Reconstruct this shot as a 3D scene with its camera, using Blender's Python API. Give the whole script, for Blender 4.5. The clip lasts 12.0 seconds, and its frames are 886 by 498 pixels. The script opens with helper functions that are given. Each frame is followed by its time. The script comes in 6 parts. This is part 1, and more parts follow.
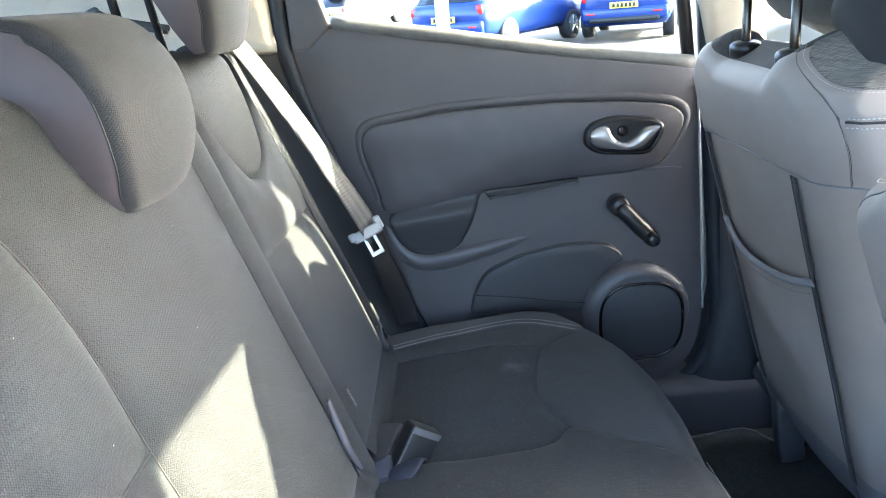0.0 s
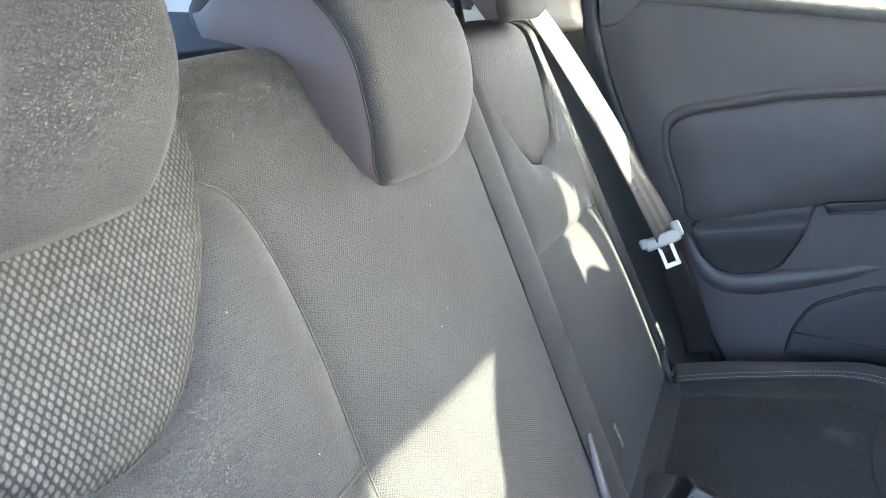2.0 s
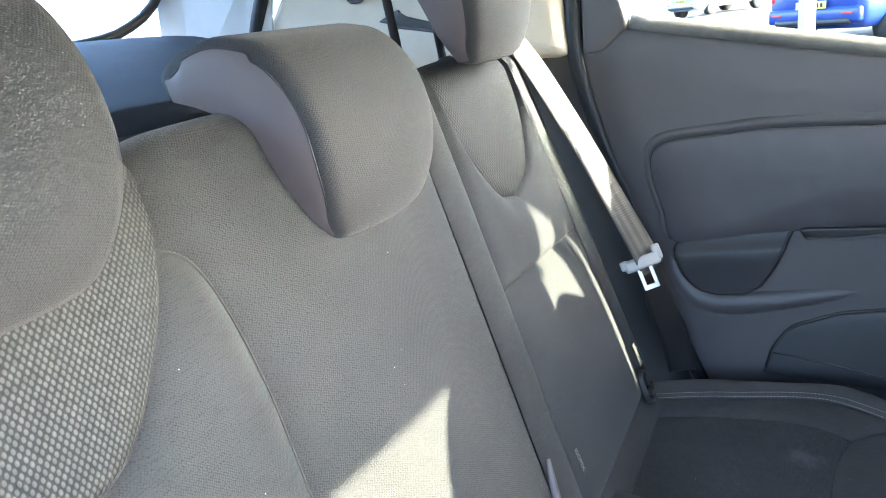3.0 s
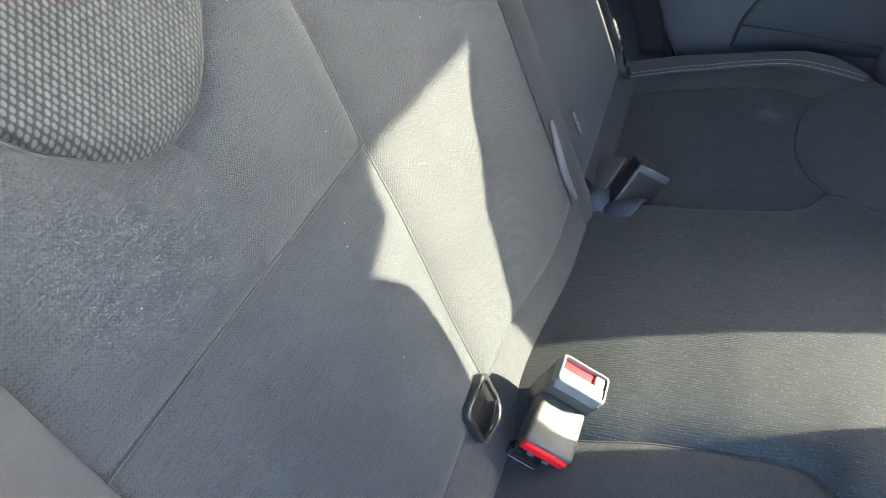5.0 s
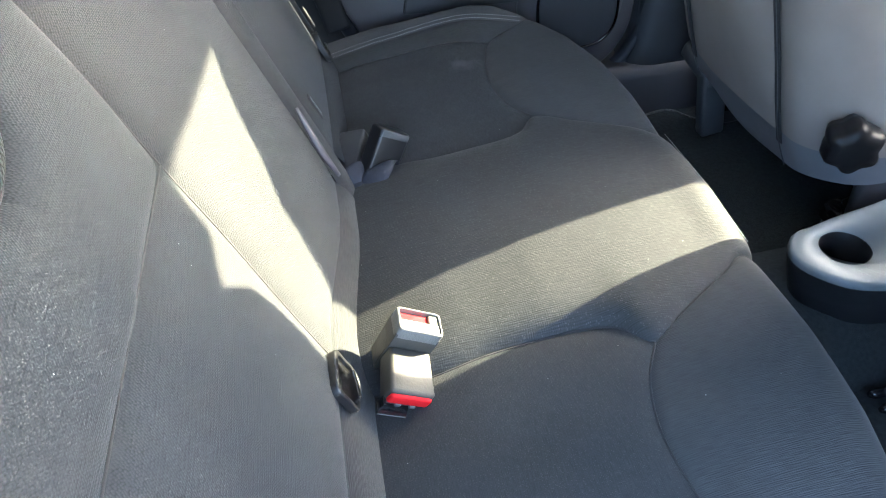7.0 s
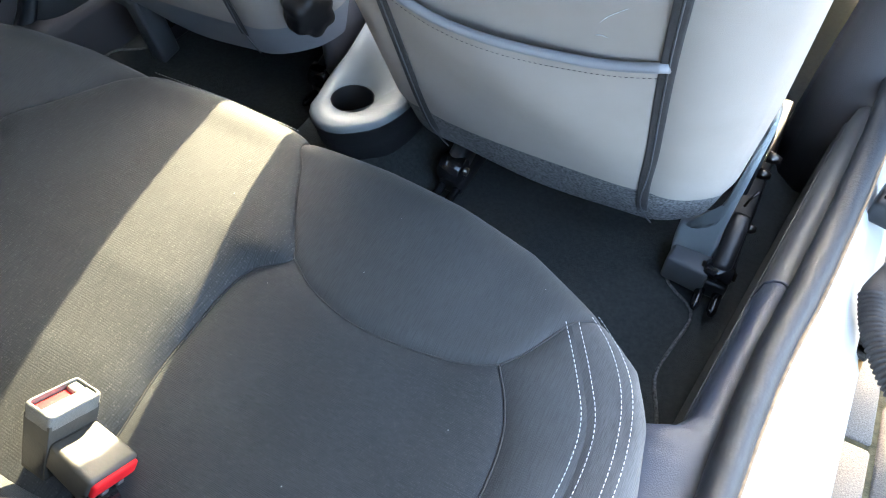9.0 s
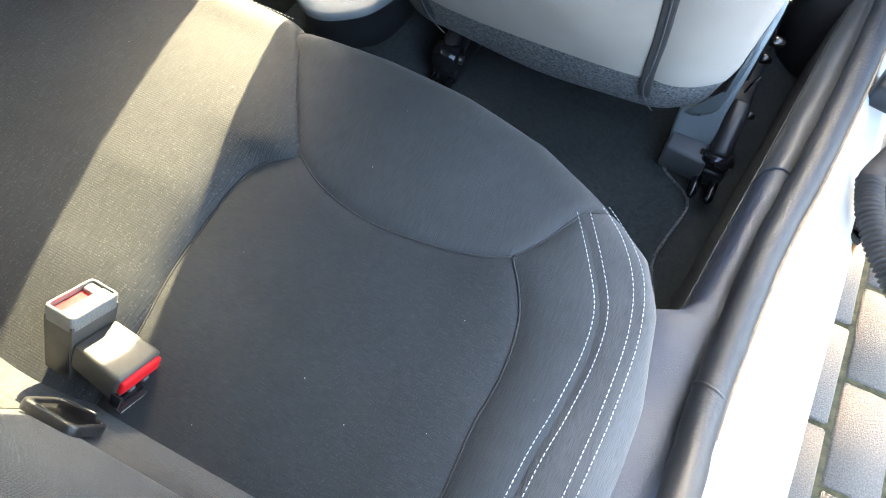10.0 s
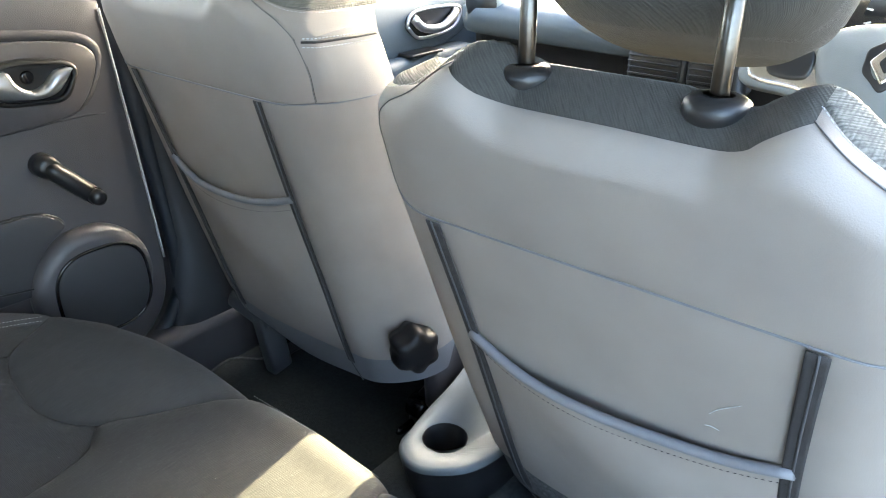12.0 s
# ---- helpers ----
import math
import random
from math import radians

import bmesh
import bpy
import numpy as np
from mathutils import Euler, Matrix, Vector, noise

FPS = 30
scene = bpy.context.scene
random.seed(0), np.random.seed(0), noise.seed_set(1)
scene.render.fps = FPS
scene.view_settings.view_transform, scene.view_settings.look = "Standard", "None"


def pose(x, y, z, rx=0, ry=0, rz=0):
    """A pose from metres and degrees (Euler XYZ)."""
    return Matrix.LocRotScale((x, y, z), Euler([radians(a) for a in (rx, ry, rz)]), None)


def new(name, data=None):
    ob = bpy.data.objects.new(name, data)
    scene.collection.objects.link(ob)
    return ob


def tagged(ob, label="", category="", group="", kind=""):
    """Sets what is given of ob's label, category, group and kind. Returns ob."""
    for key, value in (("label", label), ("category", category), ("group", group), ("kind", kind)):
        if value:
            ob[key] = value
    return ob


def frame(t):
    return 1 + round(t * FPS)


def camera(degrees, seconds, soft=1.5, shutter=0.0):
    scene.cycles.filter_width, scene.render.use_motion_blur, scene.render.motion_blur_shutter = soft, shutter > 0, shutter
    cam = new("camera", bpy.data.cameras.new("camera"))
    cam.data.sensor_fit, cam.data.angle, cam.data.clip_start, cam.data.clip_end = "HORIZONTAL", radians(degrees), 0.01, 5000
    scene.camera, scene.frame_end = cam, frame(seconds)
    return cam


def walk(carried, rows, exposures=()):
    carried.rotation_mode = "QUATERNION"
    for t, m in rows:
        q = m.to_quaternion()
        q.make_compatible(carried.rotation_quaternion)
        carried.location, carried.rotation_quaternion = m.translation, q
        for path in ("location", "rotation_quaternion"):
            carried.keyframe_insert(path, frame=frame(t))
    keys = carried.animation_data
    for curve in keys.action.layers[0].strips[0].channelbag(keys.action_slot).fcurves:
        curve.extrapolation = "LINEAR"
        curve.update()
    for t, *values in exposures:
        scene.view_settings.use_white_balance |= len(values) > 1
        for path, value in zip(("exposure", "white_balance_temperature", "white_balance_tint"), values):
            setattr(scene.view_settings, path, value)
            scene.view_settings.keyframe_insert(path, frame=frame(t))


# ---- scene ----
# ---- camera ----
cam = camera(64.52, 12.0, soft=1.0)
PATH = [
    (0, pose(0.6498, 0.1736, 1.1835, 69.829, 4.881, 89.593)),
    (0.5, pose(0.5858, 0.1861, 1.1617, 70.355, 5.194, 95.955)),
    (1, pose(0.5247, 0.1628, 1.1514, 70.784, 5.321, 101.556)),
    (1.5, pose(0.5181, 0.1450, 1.1164, 71.729, 5.933, 108.415)),
    (2, pose(0.5113, 0.1569, 1.1346, 72.317, 6.160, 114.125)),
    (2.5, pose(0.5066, 0.1931, 1.1853, 72.341, 6.231, 116.264)),
    (3, pose(0.5046, 0.2326, 1.1896, 71.655, 6.529, 116.303)),
    (3.5, pose(0.5006, 0.2450, 1.1615, 66.397, 7.113, 115.950)),
    (3.7, pose(0.5004, 0.2456, 1.1585, 61.600, 7.148, 115.774)),
    (5.3, pose(0.6044, 0.1285, 1.1329, 49.084, 6.802, 108.134)),
    (5.5, pose(0.6158, 0.1192, 1.1367, 49.057, 6.766, 107.205)),
    (6, pose(0.6321, 0.1357, 1.1300, 48.539, 6.694, 102.789)),
    (6.5, pose(0.6461, 0.1215, 1.1356, 47.732, 6.009, 93.246)),
    (7, pose(0.6363, 0.0592, 1.1537, 46.561, 4.573, 78.891)),
    (7.5, pose(0.5989, 0.0091, 1.1694, 45.629, 3.254, 63.061)),
    (7.7, pose(0.5962, -0.0152, 1.1518, 46.982, 1.498, 56.696)),
    (9.3, pose(0.5538, 0.0013, 1.1491, 34.864, -1.207, 26.884)),
    (9.5, pose(0.5470, -0.0012, 1.1471, 31.342, -1.296, 26.720)),
    (10, pose(0.5338, -0.0129, 1.1477, 29.625, -1.404, 26.757)),
    (10.5, pose(0.5338, -0.0248, 1.1464, 41.790, -1.240, 27.577)),
    (11, pose(0.5363, -0.0295, 1.1474, 55.443, -0.997, 28.964)),
    (11.5, pose(0.5336, 0.0091, 1.1530, 61.788, -0.509, 32.824)),
    (12, pose(0.5455, 0.0613, 1.1634, 63.393, -0.115, 39.449)),
]
walk(cam, PATH, [(0, 4.95, 5900, 2), (1, 5.1, 5850, 2), (2, 4.93, 5800, 2), (2.5, 4.93, 5800, 2), (5.5, 4.65, 5800, 2), (7.5, 5.1, 6250, 2), (9.5, 5.19, 6950, 2), (11, 5.24, 7200, 1), (11.5, 5.14, 7200, 1), (12, 5.08, 7150, 1)])

# ---- world, sun, exposure ----
SUN_TRAVEL = Vector((0.23, -1.0, -0.40))
world = bpy.data.worlds.new("sky")
scene.world = world
world.use_nodes = True
wn = world.node_tree.nodes
wl = world.node_tree.links
sky = wn.new("ShaderNodeTexSky")
sky.sky_type = "NISHITA"
sky.sun_disc = False
sky.sun_elevation = math.atan2(0.40, math.hypot(0.23, 1.0))
sky.sun_rotation = math.atan2(-0.23, 1.0)
sky.dust_density = 3.0
sky.ozone_density = 0.0
sky.air_density = 0.5
wl.new(sky.outputs["Color"], wn["Background"].inputs["Color"])
wn["Background"].inputs["Strength"].default_value = 0.15
sun_data = bpy.data.lights.new("sun", "SUN")
sun_data.energy = 2.1
sun_data.angle = radians(0.6)
sun_data.color = (1.0, 0.86, 0.58)
sun = new("sun", sun_data)
sun.rotation_mode = "QUATERNION"
sun.rotation_quaternion = SUN_TRAVEL.to_track_quat("-Z", "Y")


# ---- materials ----
def material(name, colour, rough=0.6, metal=0.0, vary=0.12, scale=40.0, bump=0.1, bump_scale=300.0, coords="Object", spec=0.5, sheen=0.0):
    """A plain surface with stains at one scale and grain at another."""
    m = bpy.data.materials.new(name)
    m.use_nodes = True
    n, l = m.node_tree.nodes, m.node_tree.links
    b = n["Principled BSDF"]
    b.inputs["Roughness"].default_value = rough
    b.inputs["Metallic"].default_value = metal
    b.inputs["Specular IOR Level"].default_value = spec
    if sheen:
        b.inputs["Sheen Weight"].default_value = sheen
        b.inputs["Sheen Roughness"].default_value = 0.4
    tc = n.new("ShaderNodeTexCoord")
    nz = n.new("ShaderNodeTexNoise")
    nz.inputs["Scale"].default_value = scale
    nz.inputs["Detail"].default_value = 6
    l.new(tc.outputs[coords], nz.inputs["Vector"])
    ramp = n.new("ShaderNodeValToRGB")
    c = Vector(colour)
    ramp.color_ramp.elements[0].position = 0.3
    ramp.color_ramp.elements[1].position = 0.7
    ramp.color_ramp.elements[0].color = (*(c * (1 - vary)), 1)
    ramp.color_ramp.elements[1].color = (*(c * (1 + vary)), 1)
    l.new(nz.outputs["Fac"], ramp.inputs["Fac"])
    l.new(ramp.outputs["Color"], b.inputs["Base Color"])
    if bump:
        fine = n.new("ShaderNodeTexNoise")
        fine.inputs["Scale"].default_value = bump_scale
        fine.inputs["Detail"].default_value = 3
        l.new(tc.outputs[coords], fine.inputs["Vector"])
        bp = n.new("ShaderNodeBump")
        bp.inputs["Strength"].default_value = bump
        bp.inputs["Distance"].default_value = 0.002
        l.new(fine.outputs["Fac"], bp.inputs["Height"])
        l.new(bp.outputs["Normal"], b.inputs["Normal"])
    return m


def fabric(name, colour, pitch=0.0016, turn=0.0, rough=0.85, lint=True, contrast=0.3, depth=0.5, stain=None, rib=1.0, weave=0.0, glint=0.0, dots=None):
    """Woven upholstery in the panel's own metre coordinates: rib gives lines along it, weave small knots in rows and columns,
    dots (width, height) staggered rows of raised stitches."""
    m = material(name, colour, rough, vary=0.12, scale=9, bump=0, coords="UV", spec=0.35, sheen=0.06)
    n, l = m.node_tree.nodes, m.node_tree.links
    b = n["Principled BSDF"]
    tc = n.new("ShaderNodeTexCoord")
    mp = n.new("ShaderNodeMapping")
    mp.inputs["Rotation"].default_value = (0, 0, radians(turn))
    l.new(tc.outputs["UV"], mp.inputs["Vector"])

    def op(kind, a, c=None, d=None):
        q = n.new("ShaderNodeMath")
        q.operation = kind
        for k, v in enumerate((a, c, d)):
            if isinstance(v, (int, float)):
                q.inputs[k].default_value = v
            elif v is not None:
                l.new(v, q.inputs[k])
        return q.outputs["Value"]

    def bands(direction, size):
        w = n.new("ShaderNodeTexWave")
        w.wave_type, w.bands_direction, w.wave_profile = "BANDS", direction, "SIN"
        w.inputs["Scale"].default_value = 0.314 / size
        w.inputs["Distortion"].default_value = 0.35
        w.inputs["Detail"].default_value = 1
        w.inputs["Detail Scale"].default_value = 0.15
        l.new(mp.outputs["Vector"], w.inputs["Vector"])
        return w.outputs["Fac"]

    def grain(size, detail=1):
        g = n.new("ShaderNodeTexNoise")
        g.inputs["Scale"].default_value = 1 / size
        g.inputs["Detail"].default_value = detail
        l.new(tc.outputs["UV"], g.inputs["Vector"])
        return g.outputs["Fac"]

    def threads(long, short):
        stretch = n.new("ShaderNodeMapping")
        stretch.inputs["Scale"].default_value = (1 / long, 1 / short, 1)
        l.new(mp.outputs["Vector"], stretch.inputs["Vector"])
        g = n.new("ShaderNodeTexNoise")
        g.inputs["Scale"].default_value = 1.0
        g.inputs["Detail"].default_value = 0
        l.new(stretch.outputs["Vector"], g.inputs["Vector"])
        return op("MULTIPLY_ADD", g.outputs["Fac"], 2.2, -0.6)

    along = op("MULTIPLY_ADD", bands("Y", pitch), 0.32, op("MULTIPLY", threads(pitch * 8, pitch * 0.62), 0.70))
    across = op("MULTIPLY_ADD", bands("X", pitch * 1.15), 0.40, op("MULTIPLY", threads(pitch * 0.7, pitch * 5), 0.60))
    knots = op("MULTIPLY", along, across)
    if dots:
        # a square lattice turned by 45 degrees and stretched
        lat = n.new("ShaderNodeMapping")
        lat.inputs["Rotation"].default_value = (0, 0, radians(45))
        lat.inputs["Scale"].default_value = (1.414 / dots[0], 1.414 / dots[1], 1)
        l.new(mp.outputs["Vector"], lat.inputs["Vector"])
        vd = n.new("ShaderNodeTexVoronoi")
        vd.voronoi_dimensions = "2D"
        vd.inputs["Scale"].default_value = 1.0
        vd.inputs["Randomness"].default_value = 0.45
        l.new(lat.outputs["Vector"], vd.inputs["Vector"])
        knots = op("MULTIPLY_ADD", vd.outputs["Distance"], -1.25, 0.95)
    thread = op("MULTIPLY_ADD", along, rib / (rib + weave), op("MULTIPLY", knots, 1.6 * weave / (rib + weave)))
    # uneven yarn, and patches where the weave shows less
    thread = op("MULTIPLY_ADD", grain(pitch * 0.7), 0.6, op("MULTIPLY", thread, op("MULTIPLY_ADD", grain(0.02), *((0.3, 0.75) if dots else (0.8, 0.45)))))
    bp = n.new("ShaderNodeBump")
    bp.inputs["Strength"].default_value = depth
    bp.inputs["Distance"].default_value = 0.0010
    l.new(thread, bp.inputs["Height"])
    l.new(bp.outputs["Normal"], b.inputs["Normal"])
    rp = n.new("ShaderNodeValToRGB")
    rp.color_ramp.elements[0].position, rp.color_ramp.elements[1].position = 0.25, 0.95
    lo, hi = 1 - contrast, 1 + contrast
    rp.color_ramp.elements[0].color = (lo, lo, lo, 1)
    rp.color_ramp.elements[1].color = (hi, hi, hi, 1)
    l.new(thread, rp.inputs["Fac"])
    mix = n.new("ShaderNodeMix")
    mix.data_type, mix.blend_type = "RGBA", "MULTIPLY"
    mix.inputs["Factor"].default_value = 1.0
    l.new(b.inputs["Base Color"].links[0].from_socket, mix.inputs["A"])
    l.new(rp.outputs["Color"], mix.inputs["B"])
    out = mix.outputs["Result"]

    def over(below, factor, colour2):
        mx = n.new("ShaderNodeMix")
        mx.data_type = "RGBA"
        l.new(factor, mx.inputs["Factor"])
        l.new(below, mx.inputs["A"])
        mx.inputs["B"].default_value = colour2
        return mx.outputs["Result"]

    if glint:
        # light specks put the sparkle of sunlit fibres into the colour
        vg = n.new("ShaderNodeTexVoronoi")
        vg.inputs["Scale"].default_value = 1.0 / pitch
        l.new(tc.outputs["UV"], vg.inputs["Vector"])
        sg = n.new("ShaderNodeSeparateColor")
        l.new(vg.outputs["Color"], sg.inputs["Color"])
        pick = op("MULTIPLY", op("GREATER_THAN", sg.outputs["Red"], 0.80), op("LESS_THAN", vg.outputs["Distance"], 0.38))
        out = over(out, op("MULTIPLY", pick, glint), (0.20, 0.20, 0.20, 1))
    if lint:
        vo = n.new("ShaderNodeTexVoronoi")
        vo.inputs["Scale"].default_value = 60
        l.new(tc.outputs["UV"], vo.inputs["Vector"])
        sep = n.new("ShaderNodeSeparateColor")
        l.new(vo.outputs["Color"], sep.inputs["Color"])
        specks = op("MULTIPLY", op("LESS_THAN", vo.outputs["Distance"], 0.03), op("GREATER_THAN", sep.outputs["Red"], 0.72))
        out = over(out, specks, (0.32, 0.33, 0.33, 1))
    if stain:
        # a pale dried splash with a ragged outline
        sub = n.new("ShaderNodeVectorMath")
        sub.operation = "SUBTRACT"
        l.new(tc.outputs["UV"], sub.inputs[0])
        sub.inputs[1].default_value = (stain[0], stain[1], 0)
        ln_ = n.new("ShaderNodeVectorMath")
        ln_.operation = "LENGTH"
        l.new(sub.outputs["Vector"], ln_.inputs[0])
        sr = n.new("ShaderNodeValToRGB")
        sr.color_ramp.elements[0].position, sr.color_ramp.elements[1].position = 0.05, 0.45
        sr.color_ramp.elements[0].color = (0, 0, 0, 1)
        sr.color_ramp.elements[1].color = (0.4, 0.4, 0.4, 1)
        l.new(op("MULTIPLY_ADD", ln_.outputs["Value"], -18.0, grain(1 / 60, 2)), sr.inputs["Fac"])
        out = over(out, sr.outputs["Color"], (0.14, 0.14, 0.145, 1))
    l.new(out, b.inputs["Base Color"])
    return m


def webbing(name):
    """Seat belt webbing: light and shade stripes painted along its length and a fine slanting weave."""
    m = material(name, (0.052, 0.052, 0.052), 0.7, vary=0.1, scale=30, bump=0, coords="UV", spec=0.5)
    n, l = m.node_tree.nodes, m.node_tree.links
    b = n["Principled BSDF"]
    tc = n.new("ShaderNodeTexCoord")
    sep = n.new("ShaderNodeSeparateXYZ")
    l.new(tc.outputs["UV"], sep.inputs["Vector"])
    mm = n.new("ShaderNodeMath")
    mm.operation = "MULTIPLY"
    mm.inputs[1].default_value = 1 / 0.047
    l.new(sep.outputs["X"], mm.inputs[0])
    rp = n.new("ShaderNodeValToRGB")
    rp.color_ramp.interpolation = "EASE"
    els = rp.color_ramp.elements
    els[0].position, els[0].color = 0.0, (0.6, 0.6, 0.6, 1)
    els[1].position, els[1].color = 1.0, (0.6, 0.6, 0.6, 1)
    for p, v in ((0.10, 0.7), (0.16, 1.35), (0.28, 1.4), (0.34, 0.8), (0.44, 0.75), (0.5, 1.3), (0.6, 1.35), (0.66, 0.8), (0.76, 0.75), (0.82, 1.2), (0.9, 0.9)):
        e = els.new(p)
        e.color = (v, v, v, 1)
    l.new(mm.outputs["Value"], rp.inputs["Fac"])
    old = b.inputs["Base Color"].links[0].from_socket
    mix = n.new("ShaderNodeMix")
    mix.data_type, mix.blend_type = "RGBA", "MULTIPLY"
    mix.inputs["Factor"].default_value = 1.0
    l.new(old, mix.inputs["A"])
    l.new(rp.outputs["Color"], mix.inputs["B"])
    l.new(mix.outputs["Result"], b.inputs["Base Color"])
    wv = n.new("ShaderNodeTexWave")
    wv.wave_type, wv.bands_direction = "BANDS", "DIAGONAL"
    wv.inputs["Scale"].default_value = 180
    l.new(tc.outputs["UV"], wv.inputs["Vector"])
    bp = n.new("ShaderNodeBump")
    bp.inputs["Strength"].default_value = 0.25
    bp.inputs["Distance"].default_value = 0.001
    l.new(wv.outputs["Fac"], bp.inputs["Height"])
    l.new(bp.outputs["Normal"], b.inputs["Normal"])
    return m


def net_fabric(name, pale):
    """Silver-grey net over a black ground: staggered rows of small raised ovals."""
    m = bpy.data.materials.new(name)
    m.use_nodes = True
    n, l = m.node_tree.nodes, m.node_tree.links
    b = n["Principled BSDF"]
    b.inputs["Roughness"].default_value = 0.6
    b.inputs["Specular IOR Level"].default_value = 0.2
    tc = n.new("ShaderNodeTexCoord")
    lean = n.new("ShaderNodeMapping")
    lean.inputs["Rotation"].default_value = (0, 0, radians(-9))
    l.new(tc.outputs["UV"], lean.inputs["Vector"])
    # a square lattice turned by 45 degrees and stretched gives the staggered rows
    lat = n.new("ShaderNodeMapping")
    lat.inputs["Rotation"].default_value = (0, 0, radians(45))
    lat.inputs["Scale"].default_value = (1.414 / 0.0046, 1.414 / 0.0066, 1)
    l.new(lean.outputs["Vector"], lat.inputs["Vector"])
    vo = n.new("ShaderNodeTexVoronoi")
    vo.voronoi_dimensions = "2D"
    vo.inputs["Scale"].default_value = 1.0
    vo.inputs["Randomness"].default_value = 0.12
    l.new(lat.outputs["Vector"], vo.inputs["Vector"])
    rp = n.new("ShaderNodeValToRGB")
    rp.color_ramp.interpolation = "EASE"
    rp.color_ramp.elements[0].position, rp.color_ramp.elements[0].color = 0.20, (pale * 0.95, pale, pale * 1.06, 1)
    rp.color_ramp.elements[1].position, rp.color_ramp.elements[1].color = 0.52, (0.014, 0.015, 0.016, 1)
    l.new(vo.outputs["Distance"], rp.inputs["Fac"])
    tone = n.new("ShaderNodeTexNoise")
    tone.inputs["Scale"].default_value = 150
    l.new(tc.outputs["UV"], tone.inputs["Vector"])
    tr = n.new("ShaderNodeValToRGB")
    tr.color_ramp.elements[0].position, tr.color_ramp.elements[0].color = 0.3, (0.75, 0.75, 0.75, 1)
    tr.color_ramp.elements[1].position, tr.color_ramp.elements[1].color = 0.7, (1.2, 1.2, 1.2, 1)
    l.new(tone.outputs["Fac"], tr.inputs["Fac"])
    mix = n.new("ShaderNodeMix")
    mix.data_type, mix.blend_type = "RGBA", "MULTIPLY"
    mix.inputs["Factor"].default_value = 1.0
    l.new(rp.outputs["Color"], mix.inputs["A"])
    l.new(tr.outputs["Color"], mix.inputs["B"])
    l.new(mix.outputs["Result"], b.inputs["Base Color"])
    bp = n.new("ShaderNodeBump")
    bp.invert = True
    bp.inputs["Strength"].default_value = 0.9
    bp.inputs["Distance"].default_value = 0.0014
    l.new(vo.outputs["Distance"], bp.inputs["Height"])
    l.new(bp.outputs["Normal"], b.inputs["Normal"])
    return m


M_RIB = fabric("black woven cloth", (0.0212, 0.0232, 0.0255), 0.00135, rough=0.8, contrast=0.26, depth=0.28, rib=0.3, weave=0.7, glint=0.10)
# tones carry light: centre darker; front roll, side bands and far insert paler
M_RIB_CENTRE_DIM = fabric("black corded cloth dimmed for shade", (0.0180, 0.0195, 0.0212), 0.0021, rough=0.8, contrast=0.30, depth=0.32, rib=0.55, weave=0.45, glint=0.12)
M_RIB_FRONT_LIT = fabric("black fine ribbed cloth paled for light", (0.0305, 0.0325, 0.0345), 0.0018, turn=90, rough=0.75, contrast=0.22, depth=0.35, rib=0.8, weave=0.2)
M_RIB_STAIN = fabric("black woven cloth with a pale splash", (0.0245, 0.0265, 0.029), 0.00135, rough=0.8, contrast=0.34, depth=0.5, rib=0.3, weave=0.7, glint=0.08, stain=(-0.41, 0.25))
M_RIB_BACK = fabric("charcoal ribbed cloth", (0.0212, 0.0227, 0.0250), 0.0022, turn=2, contrast=0.48, depth=0.44, rib=0.45, weave=0.55, dots=(0.0024, 0.0024))
M_DOT_BACK = fabric("charcoal dotted weave cloth", (0.0215, 0.0226, 0.0246), 0.0016, turn=12, contrast=0.42, depth=0.45, rib=0.12, weave=0.88, dots=(0.0027, 0.0025))
M_SMOOTH = fabric("charcoal knit cloth", (0.024, 0.025, 0.027), 0.0015, contrast=0.28, depth=0.45)
M_SIDE = fabric("grey coated cloth", (0.062, 0.063, 0.065), 0.0013, turn=90, lint=False, contrast=0.2, depth=0.3)
M_KNIT = fabric("charcoal fine knit cloth", (0.0285, 0.0294, 0.0315), 0.0012, turn=20, contrast=0.32, depth=0.3, rib=0.12, weave=0.88, dots=(0.0024, 0.0021))
M_TWILL = fabric("black twill cloth", (0.046, 0.0445, 0.041), 0.0018, turn=52, contrast=0.22, depth=0.4, lint=False, rib=0.7, weave=0.3)
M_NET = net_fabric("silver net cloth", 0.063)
# the same net with the far side's shade put into its colour
M_NET_SHADE = net_fabric("silver net cloth darkened for shade", 0.030)
# sunlight on the shoulder net is put into this pale base colour
M_SHOULDER_LIT = fabric("fine net cloth paled for sun", (0.130, 0.124, 0.112), 0.0022, lint=False, contrast=0.45, depth=0.6, rib=0.2, weave=0.9)
M_LEATHER = material("grey coated seat cover", (0.258, 0.227, 0.206), 0.6, vary=0.06, scale=14, bump=0.2, bump_scale=900, spec=0.3)
M_HEADSIDE = material("smooth slate leatherette", (0.098, 0.080, 0.081), 0.5, vary=0.06, scale=20, bump=0.12, bump_scale=1200, spec=0.3)
M_SHELF = material("blue-black shelf cloth", (0.026, 0.034, 0.050), 0.75, vary=0.1, scale=20, bump=0.2, bump_scale=900, spec=0.2)
M_VINYL = material("slate vinyl", (0.058, 0.054, 0.063), 0.42, vary=0.06, scale=20, bump=0.12, bump_scale=1200)
M_PLASTIC = material("charcoal grained plastic", (0.072, 0.067, 0.070), 0.40, vary=0.06, scale=12, bump=0.3, bump_scale=700)
M_INSERT = material("dark ribbed door cloth", (0.066, 0.061, 0.065), 0.38, vary=0.08, scale=25, bump=0.25, bump_scale=1400)
